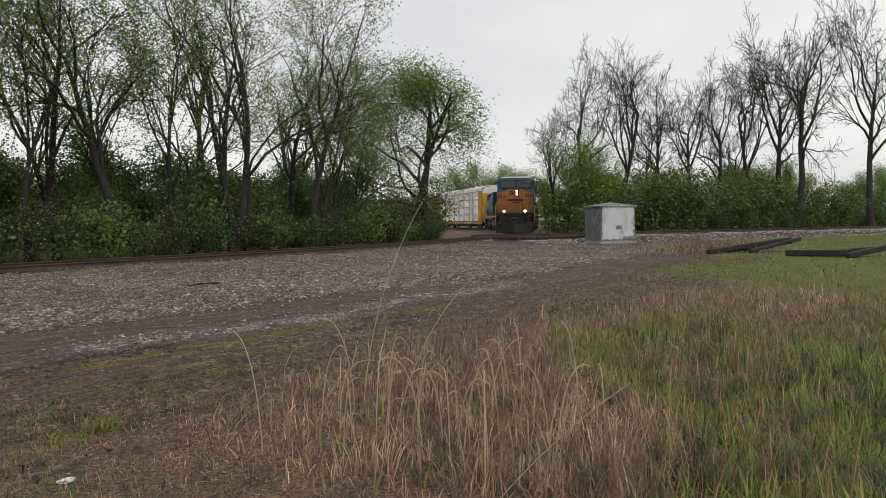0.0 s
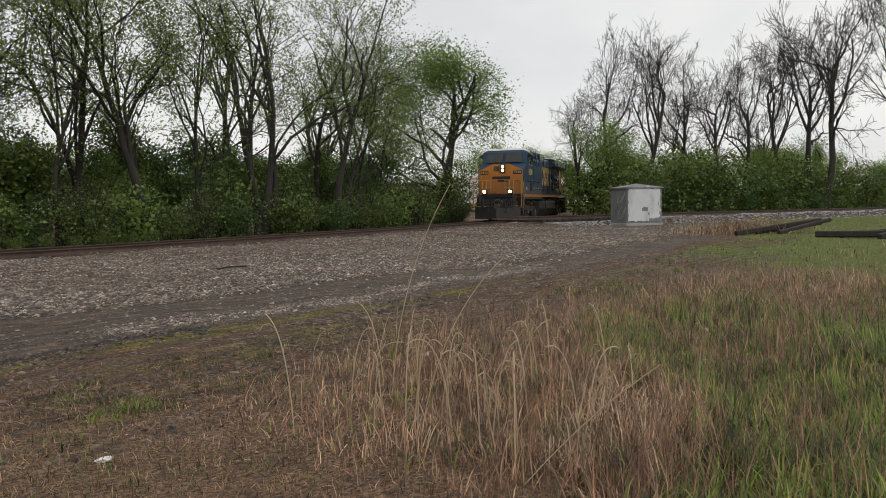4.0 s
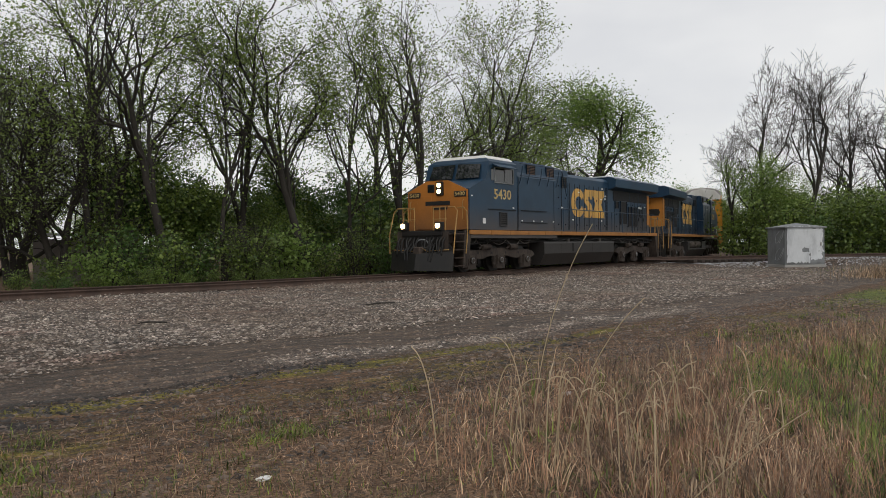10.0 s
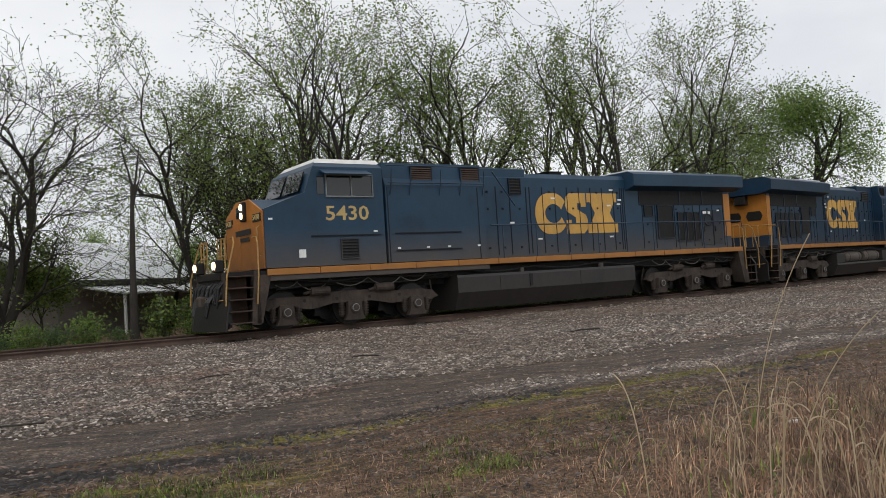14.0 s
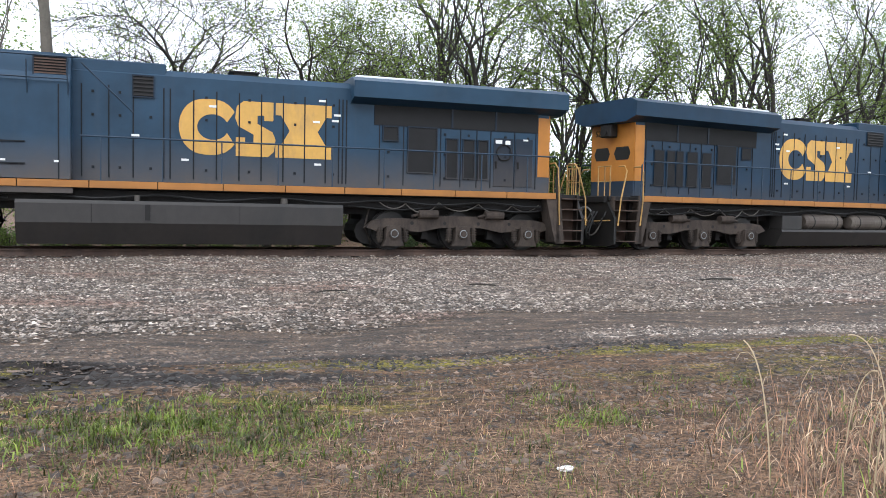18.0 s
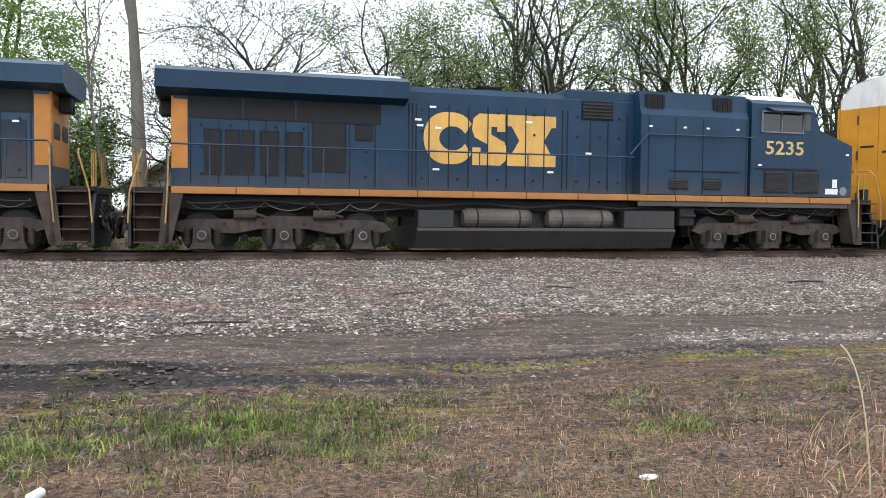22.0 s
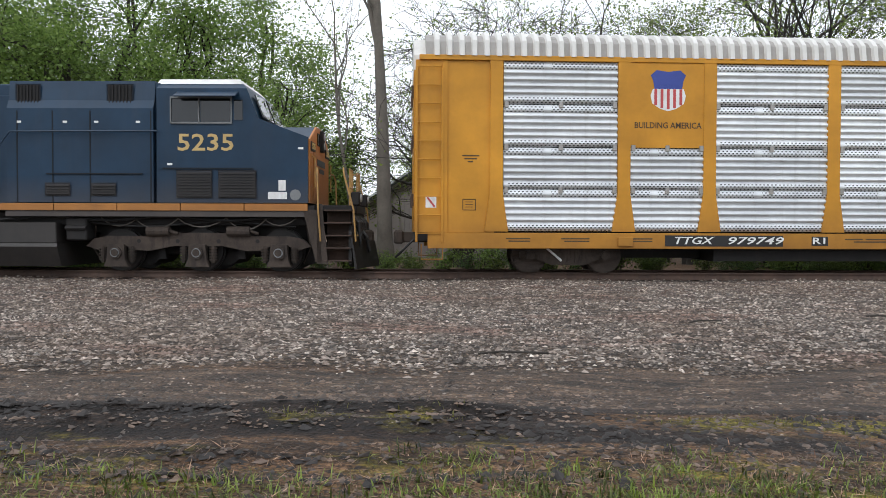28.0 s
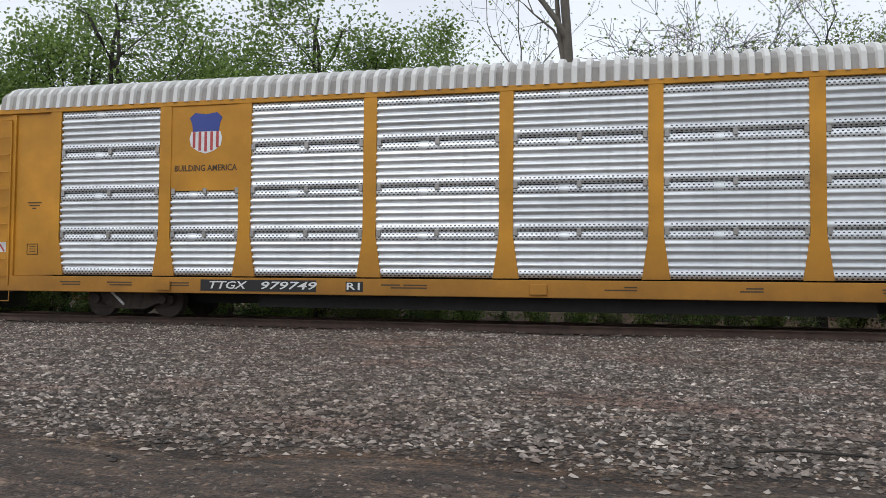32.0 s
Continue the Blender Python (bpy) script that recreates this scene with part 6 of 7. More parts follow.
def bush(seed, label, r, h, leafmat, n, size, twiggy=11):
    rng = np.random.default_rng(seed)
    t = thing("bush", label, "bush", "trackside bushes")
    limbs, tips = [], []
    for k in range(twiggy):
        a, o = rng.uniform(0, math.tau), rng.uniform(0.2, 1.0) * r
        L = h * rng.uniform(0.45, 1.0)
        p = [np.array([0.25 * o * math.cos(a), 0.25 * o * math.sin(a), -0.15])]
        for q in (0.35, 0.7, 1.0):
            p.append(np.array([o * q ** 1.2 * math.cos(a), o * q ** 1.2 * math.sin(a), L * q]) + rng.normal(0, 0.1, 3))
        limbs.append([(x, 0.03 * (1 - 0.75 * i / 3)) for i, x in enumerate(p)])
        for q in rng.uniform(0.15, 1.0, 13):
            i = min(2, int(q * 3))
            f = q * 3 - i
            b = p[i] * (1 - f) + p[i + 1] * f
            e = b + rng.normal(0, 0.26 * r, 3) * np.array([1, 1, 0.5])
            e[2] = max(e[2], 0.08)
            limbs.append([(b, 0.01), (e, 0.005)])
            for g in (0.45, 0.75, 1.0):
                tips.append(b * (1 - g) + e * g)
    tips = np.array(tips)
    put("stemwork", tubes_mesh("stemwork", limbs, 3), "bark", t)
    put("foliage", leaves_mesh("foliage", tips, 0.085 * r, size, max(1, n // len(tips)), rng, 0.35), leafmat, t)
    return t


def plant(model, places, used):
    """Sets the model at the first place and copies at the others."""
    for x, y, turn, scale in places:
        # the clearing inside the curve, over which the coming train is seen
        if radians(34) < math.atan2(y, x) < radians(40.9 if model.name.startswith("bush") else 45.5) and 22 < math.hypot(x, y) < 84 and line_offset(x, y)[1][0] < 5.0 and model is not MAPLE:
            continue
        m = pose(x, y, floor_at(x, y) - 0.1, 0, 0, turn) @ Matrix.Scale(scale, 4)
        if model not in used:
            model.matrix_basis = m
            used.add(model)
        else:
            copy_thing(model, m)


USED = set()
SPRING = "tall spring tree with sparse fresh leaves on dark limbs"
TALL = [
    tree(111, SPRING, 14.5, 0.2, "leaf_spring", 3, 0.105, 0.24, lean=(-0.2, 0.0), fork=0.3, wob=0.06, spread=0.55, sweep=0.06, fine=0.0075),
    tree(112, SPRING, 15.0, 0.19, "leaf_spring", 2, 0.11, 0.24, stems=2, fork=0.3, levels=4, twigs=3, wob=0.05, spread=0.55, sweep=0.06, fine=0.0075),
    tree(113, SPRING, 15.0, 0.2, "leaf_spring", 3, 0.105, 0.24, lean=(0.06, 0.05), fork=0.26, wob=0.07, spread=0.55, sweep=0.06, fine=0.0075),
    tree(114, SPRING, 14.5, 0.18, "leaf_spring", 3, 0.105, 0.24, lean=(0.13, 0), stems=2, fork=0.32, twigs=3, wob=0.06, spread=0.55, sweep=0.06, fine=0.0075),
]
THIN = [tree(121 + k, "slim leafy woodland tree with fine twigs", 12.5, 0.12, "leaf_spring", 5, 0.1, 0.22, levels=3, fork=0.2, spread=0.55, twigs=6, lean=(0.1 - 0.2 * k, 0), wob=0.07, sweep=0.12) for k in range(2)]
BARE = [tree(131 + k, "tall leafless tree with crooked limbs and fine twigs", 16.5, 0.24, "leaf_spring", 0, 0.1, 0.2, levels=4, fork=0.4, spread=0.65, twigs=5, sweep=0.12, wob=0.08, width=7.0, centred=True, fine=0.013) for k in range(3)]
MAPLE = tree(141, "round full-leaved green tree behind the line", 13.3, 0.3, "leaf_maple", 17, 0.14, 0.45, levels=4, fork=0.12, spread=0.7, twigs=4, stems=2, width=10.6, wob=0.08, centred=True, sweep=0.12, crown=(6.3, 4.4, 5.3, 430))
OPEN = [tree(151 + k, "spreading half-leafless tree with dark forked limbs", 11.5 + k, 0.21, "leaf_spring", 1, 0.09, 0.25, levels=4, fork=0.1, spread=0.6, twigs=5, stems=3, sweep=0.05, wob=0.07, fine=0.009, width=12.0, centred=True) for k in range(2)]
GREEN = [tree(161 + k, "dense green broadleaf tree with a full crown", 10.3, 0.18, "leaf_maple", 34, 0.115, 0.36, levels=4, fork=0.08, spread=0.65, twigs=3, width=8.0, wob=0.1, centred=True, sweep=0.08, crown=(6.0, 4.0, 5.4, 260)) for k in range(2)]
MID = [tree(165 + k, "bushy green understory tree in fresh leaf", 6.8, 0.09, ("leaf_dark", "leaf_shrub")[k], 10, 0.16, 0.3, levels=3, fork=0.06, spread=0.65, twigs=5, width=5.0, centred=True) for k in range(2)]
FARGREEN = [tree(168 + k, "hazy green tree in the wood beyond the line", 10.0, 0.16, ("leaf_maple", "leaf_spring")[k], 20, 0.15, 0.5, levels=3, fork=0.05, spread=0.65, twigs=4, width=7.5, centred=True) for k in range(2)]
SLIM = tree(171, "slender leaning young tree with few leaves", 12.5, 0.085, "leaf_spring", 1, 0.1, 0.25, bark="bark_pale", levels=3, fork=0.45, spread=0.5, twigs=3, lean=(-0.2, 0), wob=0.04)
POLE = tree(172, "straight pale-barked trunk close behind the line", 17.0, 0.29, "leaf_spring", 1, 0.1, 0.25, bark="bark_pale", levels=4, fork=0.72, spread=0.6, twigs=3, wob=0.012, width=6.0)
STUB = tree(173, "broken pale trunk with a few dead limbs", 6.6, 0.14, "leaf_spring", 0, 0.1, 0.2, levels=1, fork=0.75, spread=0.8, twigs=0, lean=(0.0, 0), wob=0.015, width=0.9)

plant(TALL[0], [(16.2, 30.7, 0, 1.00), (10.6, 31.2, 20, 1.00), (29.7, 37.0, 60, 1.00), (4.3, 36.0, 30, 0.95)], USED)
plant(TALL[1], [(22.2, 31.6, 0, 1.00), (8.6, 33.3, 70, 1.00), (24.2, 38.2, 250, 1.00)], USED)
plant(TALL[2], [(27.3, 32.0, 0, 1.00), (9.7, 34.5, 40, 1.00)], USED)
plant(TALL[3], [(22.7, 31.8, 180, 1.00), (14.4, 33.8, 250, 1.00), (33.3, 40.8, 60, 1.00)], USED)
plant(THIN[0], [(18.8, 31.5, 0, 1.00), (12.8, 31.1, 80, 0.95), (31.2, 34.8, 30, 0.90), (36.1, 38.3, 0, 0.85), (5.6, 39.5, 50, 0.95), (9.4, 37.6, 210, 0.9)], USED)
plant(THIN[1], [(17.1, 33.1, 0, 1.00), (29.0, 33.6, 150, 0.90), (3.6, 43.5, 120, 1.0), (11.6, 36.4, 20, 0.9), (7.6, 42.0, 300, 1.05)], USED)
plant(MAPLE, [(44.5, 40.8, 0, 1.00)], USED)
plant(BARE[0], [(57.1, 33.9, 0, 0.97), (69.6, 28.6, 90, 1.02), (83.8, 19.0, 200, 1.5), (70.5, 35.0, 130, 1.05), (66.6, 33.1, 20, 0.75)], USED)
plant(BARE[1], [(60.0, 32.3, 0, 0.99), (73.3, 26.3, 140, 1.06), (53.6, 34.5, 250, 0.62)], USED)
plant(BARE[2], [(66.2, 29.6, 30, 0.99), (75.3, 23.0, 60, 1.45), (79.0, 25.4, 200, 1.35), (76.1, 29.2, 33, 0.80)], USED)
plant(OPEN[0], [(-3.4, 33.2, 0, 1.00)], USED)
plant(OPEN[1], [(6.0, 36.4, 0, 0.96), (7.4, 34.4, 160, 0.82)], USED)
plant(GREEN[0], [(-20.5, 27.2, 200, 1.15), (-15.7, 29.5, 0, 1.00), (-24.2, 29.0, 120, 1.00), (-11.6, 33.8, 60, 0.95), (-18.4, 40.2, 10, 0.95)], USED)
plant(GREEN[1], [(-13.2, 31.0, 0, 1.00), (-22.0, 33.7, 200, 1.05), (-19.5, 30.5, 80, 1.00), (-14.4, 43.9, 40, 0.90), (-28.0, 27.0, 140, 1.00), (-17.2, 27.6, 300, 0.85), (-9.6, 29.6, 15, 0.72), (-25.5, 25.2, 75, 0.9), (-32.0, 25.5, 10, 1.0)], USED)
plant(SLIM, [(-6.4, 28.7, 0, 1.00)], USED)
plant(POLE, [(-5.4, 27.9, 0, 1.00)], USED)
plant(STUB, [(1.1, 27.0, 0, 0.99)], USED)
_rng = random.Random(77)
plant(MID[0], [(*on_line(u, -8.2 - _rng.uniform(0, 5))[:2], _rng.uniform(0, 360), _rng.uniform(0.75, 1.1)) for u in np.arange(13, 52, 2.9)], USED)
plant(MID[1], [(*on_line(u, -7.2 - _rng.uniform(0, 5))[:2], _rng.uniform(0, 360), _rng.uniform(0.7, 1.05)) for u in np.arange(14, 50, 3.6)] + [(-8.5, 31.5, 100, 0.9), (-2.0, 36.0, 40, 0.8)], USED)
_far = []
for _s in np.arange(8, 125, 1.9):
    _x, _y, _a = side_place(_s)
    _o = -8 - _rng.uniform(0, 14)
    _far.append((_x + _o * math.sin(_a), _y - _o * math.cos(_a), _rng.uniform(0, 360), _rng.uniform(0.6, 0.8) if _s < 24 else _rng.uniform(0.7, 1.0)))
_deep = [(*on_line(u, -15 - _rng.uniform(0, 12))[:2], _rng.uniform(0, 360), _rng.uniform(0.5, 0.85)) for u in np.arange(9, 66, 2.7)] + [(-6, 46, 0, 0.8), (-10, 40, 50, 0.8), (13, 46, 100, 0.8), (6, 52, 10, 0.8), (0, 56, 90, 0.8)]
_deep += [(*on_line(u, -24 - _rng.uniform(0, 10))[:2], _rng.uniform(0, 360), _rng.uniform(0.55, 0.8)) for u in np.arange(14, 62, 3.0)]
_deep += [(122 * math.cos(radians(a)), 122 * math.sin(radians(a)), 37 * a, 1.15 + 0.15 * math.sin(a)) for a in (30.5, 32, 33.5, 35, 36.5)]
# the wood behind the far bend
_deep += [(*on_line(u, -6.5 - _rng.uniform(0, 9))[:2], _rng.uniform(0, 360), _rng.uniform(0.7, 1.0)) for u in np.arange(150, 230, 5.0)]
_deep += [(*on_line(u, 7.5 + _rng.uniform(0, 9))[:2], _rng.uniform(0, 360), _rng.uniform(0.55, 0.85)) for u in np.arange(72, 200, 4.0)]
_deep += [(*on_line(u, 20 + _rng.uniform(0, 14))[:2], _rng.uniform(0, 360), _rng.uniform(0.7, 1.0)) for u in np.arange(80, 200, 6.0)]
_deep += [(r * math.sin(radians(a)), r * math.cos(radians(a)), 50 * a, k) for a, r, k in ((51.4, 142, 1.5), (52.6, 150, 1.65), (53.8, 146, 1.45), (55.0, 150, 1.5), (50.2, 150, 1.4))]
plant(FARGREEN[0], _far[::2] + _deep[::2], USED)
plant(FARGREEN[1], _far[1::2] + _deep[1::2], USED)

BUSHES = [
    bush(181, "dense dark green bush beside the rails", 1.9, 3.0, "leaf_dark", 1700, 0.17),
    bush(182, "dense bright leafy bush beside the rails", 2.0, 2.8, "leaf_shrub", 1600, 0.16),
    bush(183, "loose young bush with fresh leaves", 1.7, 2.2, "leaf_maple", 1400, 0.15),
    bush(187, "brown leafless thicket of tangled stems", 1.8, 3.2, "leaf_spring", 420, 0.1, 26),
    bush(184, "tall loose thicket of leafy stems", 2.1, 4.4, "leaf_shrub", 1700, 0.17),
    bush(185, "far green thicket beyond the second line", 2.6, 4.6, "leaf_shrub", 2600, 0.19, 10),
    bush(186, "far dark thicket beyond the second line", 2.6, 4.0, "leaf_dark", 2600, 0.19, 10),
]


def hedge():
    rng = random.Random(21)
    rows = []
    for u in np.arange(-26, 56, 1.9):
        for off, tall in ((-3.7, 0), (-5.6, 1), (-8.6, 1)):
            gap = -9 < u < 9.5
            if gap and (tall or rng.random() < 0.08):
                continue
            x, y, _ = on_line(u + rng.uniform(-0.9, 0.9), off - rng.uniform(0, 1.3))
            b = BUSHES[rng.choice((1, 2, 0, 0, 1, 3) if not tall else (0, 4, 1, 3, 0))] if not gap else BUSHES[rng.choice((1, 2, 2))]
            sc = rng.uniform(0.7, 1.2) if not gap else rng.uniform(0.4, 0.6) if u < 1 else rng.uniform(0.55, 0.85)
            rows.append((b, (x, y, rng.uniform(0, 360), sc)))
    for u in np.arange(-27, 16, 0.85):
        x, y, _ = on_line(u + rng.uniform(-0.3, 0.3), -2.75 - rng.uniform(0, 0.8))
        rows.append((BUSHES[rng.choice((0, 1, 2, 1))], (x, y, rng.uniform(0, 360), rng.uniform(0.24, 0.42))))
    for s in np.arange(14, 115, 3.2):
        for off in (-5.0, -9.0):
            x, y, a = side_place(s)
            o = off + rng.uniform(-1, 1)
            rows.append((BUSHES[rng.choice((5, 5, 6))], (x + o * math.sin(a), y - o * math.cos(a), rng.uniform(0, 360), rng.uniform(0.8, 1.25))))
    for a, r in ((41.5, 70), (42.3, 66), (43.2, 72), (44.2, 67)):
        rows.append((BUSHES[4], (r * math.cos(radians(a)), r * math.sin(radians(a)), 50 * a, 1.15)))
    for b, place in rows:
        plant(b, [place], USED)


hedge()


# ---------- gravel ----------
def lumps(name, x, y, size, flat, lift, mat, label, category, rng, tone=None):
    """Small angular lumps lying on the ground."""
    n = len(x)
    z = height(x, y)
    unit = np.array([[1, 0, 0], [0, 1, 0], [-1, 0, 0], [0, -1, 0], [0.1, 0.1, 0.5], [0, 0, -0.6]])
    tri = np.array([[0, 1, 4], [1, 2, 4], [2, 3, 4], [3, 0, 4]])
    k = unit[None] * (1 + 0.35 * rng.normal(0, 1, (n, 6, 1)).clip(-1.4, 1.4))
    k[:, 4, :2] = rng.normal(0, 0.38, (n, 2))
    k[:, :4, 2] -= 0.15
    a = rng.uniform(0, math.tau, n)
    ca, sa = np.cos(a)[:, None], np.sin(a)[:, None]
    px, py, pz = k[..., 0], k[..., 1] * rng.uniform(0.45, 0.95, n)[:, None], k[..., 2] * flat
    v = np.stack([px * ca - py * sa, px * sa + py * ca, pz], -1) * size[:, None, None]
    v += np.stack([x, y, z + size * lift * flat], -1)[:, None]
    f = (tri[None] + 6 * np.arange(n)[:, None, None]).reshape(-1, 3)
    ob = put(name, mesh_np(name, v.reshape(-1, 3), f), mat)
    return tagged(ob, label, category, kind="stuff")


def scatter_stones():
    rng = np.random.default_rng(12)
    n = 230000
    u = rng.uniform(-24, 40, n)
    d = 1.1 + 12.4 * rng.random(n) ** 0.85
    e = road_edge(u)
    keep = (rng.random(n) < np.clip(1.2 - np.abs(u - 1) / 36, 0.16, 1)) & (rng.random(n) < 1 - 0.96 * smoothstep(e - 0.6, e + 0.15, d))
    u, d = u[keep], d[keep]
    x, y, _ = on_line(u, d)
    n = len(x)
    lumps("gravel", x, y, rng.uniform(0.014, 0.042, n) * (1 + 0.5 * (rng.random(n) > 0.97)), 0.8, 0.3, "stone", "loose grey and brown ballast stones beside the rails", "gravel", rng)
    # stones between and beyond the rails
    u, d = rng.uniform(-24, 40, 9000), rng.uniform(-2.6, 1.2, 9000)
    x, y, _ = on_line(u, d)
    lumps("track_ballast", x, y, rng.uniform(0.02, 0.05, 9000), 0.8, 0.9, "stone", "grey ballast stones packed between the ties", "gravel", rng)
    # pale pebbles trodden into the muddy track and a pale streak of gravel
    u, d = rng.uniform(-20, 40, 5200), rng.uniform(11.4, 15.6, 5200)
    x, y, _ = on_line(u, d)
    lumps("pebbles", x, y, rng.uniform(0.006, 0.019, 5200), 0.7, 0.2, "stone", "scattered pale pebbles pressed into dark mud", "pebble", rng)
    u = rng.uniform(2.6, 13, 5200)
    d = 14.0 - 0.04 * (u - 3) + rng.normal(0, 0.2, 5200) + 0.12 * np.sin(u * 1.3)
    x, y, _ = on_line(u, d)
    lumps("gravel_streak", x, y, rng.uniform(0.014, 0.036, 5200), 0.7, 0.25, "stone", "pale streak of washed gravel in the muddy track", "gravel", rng)


scatter_stones()


def bank_stones():
    rng = np.random.default_rng(19)
    n = 16000
    s, o = rng.uniform(2, 75, n), rng.normal(0, 1.9, n)
    a = math.atan2(SIDE_B[1] - SIDE_A[1], SIDE_B[0] - SIDE_A[0])
    x, y = SIDE_A[0] + s * math.cos(a) + o * math.sin(a), SIDE_A[1] + s * math.sin(a) - o * math.cos(a)
    lumps("bank_gravel", x, y, rng.uniform(0.04, 0.085, n), 0.8, 0.5, "pale_stone", "pale grey ballast heaped along the second line", "gravel", rng)


bank_stones()


def scatter_soil():
    rng = np.random.default_rng(14)
    n = 22000
    u = rng.uniform(-16, 7, n)
    lane = rng.choice([14.85, 15.5, 16.2], n, p=[0.55, 0.28, 0.17])
    d = lane + rng.normal(0, 0.16, n) + 0.08 * np.sin(u * 0.9 + lane)
    keep = rng.random(n) < (0.06 + 0.9 * (np.sin(u * 0.9 + lane * 3) + 0.5 * np.sin(u * 2.3) > 0.0)) * np.where(u < -1.2, 1.0, 0.3)
    x, y, _ = on_line(u[keep], d[keep])
    lumps("clods", x, y, 0.01 + 0.055 * rng.random(len(x)) ** 2.2, 0.6, 0.1, "clod", "dark clods of churned mud along wheel ruts", "mud", rng)
    n = 60000
    u, d = rng.uniform(-13, 16, n), rng.uniform(13.4, 18.2, n)
    keep = rng.random(n) < 0.35 + 0.65 * (np.sin(u * 1.3 + 2 * np.sin(d * 2.1)) + np.sin(d * 6.0 + u * 0.4) > 0)
    x, y, _ = on_line(u[keep], d[keep])
    lumps("soil_crumbs", x, y, 0.007 + 0.034 * rng.random(len(x)) ** 2.5, 0.7, 0.15, "crumb", "crumbly brown soil lumps beside the muddy track", "soil", rng)
    n = 110000
    u, d = rng.uniform(-13, 26, n), 21.5 - 5.6 * rng.random(n) ** 0.8
    x, y, _ = on_line(u, d)
    keep = np.hypot(x, y - 1) < 17
    x, y = x[keep], y[keep]
    n = len(x)
    z = height(x, y) + 0.045 * rng.random(n) ** 1.5 + 0.003
    a, t = rng.uniform(0, math.tau, n), rng.normal(0, 0.3, n)
    dv = np.stack([np.cos(a), np.sin(a), t], -1)
    sv = np.stack([-np.sin(a), np.cos(a), rng.normal(0, 0.3, n)], -1)
    L, W = rng.uniform(0.025, 0.12, n)[:, None], rng.uniform(0.0013, 0.0034, n)[:, None]
    c = np.stack([x, y, z], -1)
    v = np.stack([c - dv * L / 2, c + sv * W, c + dv * L / 2, c - sv * W], 1).reshape(-1, 3)
    tagged(put("plant_litter", mesh_np("plant_litter", v, np.arange(4 * n).reshape(n, 4)), "straw"), "dead grass stalks and leaf scraps lying on bare soil", "plant litter", kind="stuff")


scatter_soil()


# ---------- grass ----------
def blades(name, x, y, length, width, bend, mat, label, rng, wind=None, lean=0.65):
    """Bent blades of three pieces each."""
    n = len(x)
    z = height(x, y) - 0.015
    a = rng.uniform(0, math.tau, n) if wind is None else rng.normal(wind, 1.1, n)
    d = np.stack([np.cos(a), np.sin(a), 0 * a], -1)
    s = np.stack([-np.sin(a), np.cos(a), 0 * a], -1)
    p0 = np.stack([x, y, z], -1)
    rows, seg = [p0], length[:, None] / 3
    ang = np.abs(rng.normal(0, lean, n))
    p = p0
    for k in range(3):
        p = p + seg * (d * np.sin(ang)[:, None] + np.array([0, 0, 1.0]) * np.cos(ang)[:, None])
        rows.append(p)
        ang = ang + bend * (0.55 + 0.35 * k)
    W = width[:, None]
    v = np.stack([rows[0] - s * W, rows[0] + s * W, rows[1] - s * W * 0.85, rows[1] + s * W * 0.85, rows[2] - s * W * 0.6, rows[2] + s * W * 0.6, rows[3]], 1).reshape(-1, 3)
    i = 7 * np.arange(n)[:, None]
    f = np.concatenate([i + [0, 1, 3], i + [0, 3, 2], i + [2, 3, 5], i + [2, 5, 4], i + [4, 5, 6]])
    return tagged(put(name, mesh_np(name, v, f), mat), label, "grass", kind="stuff")


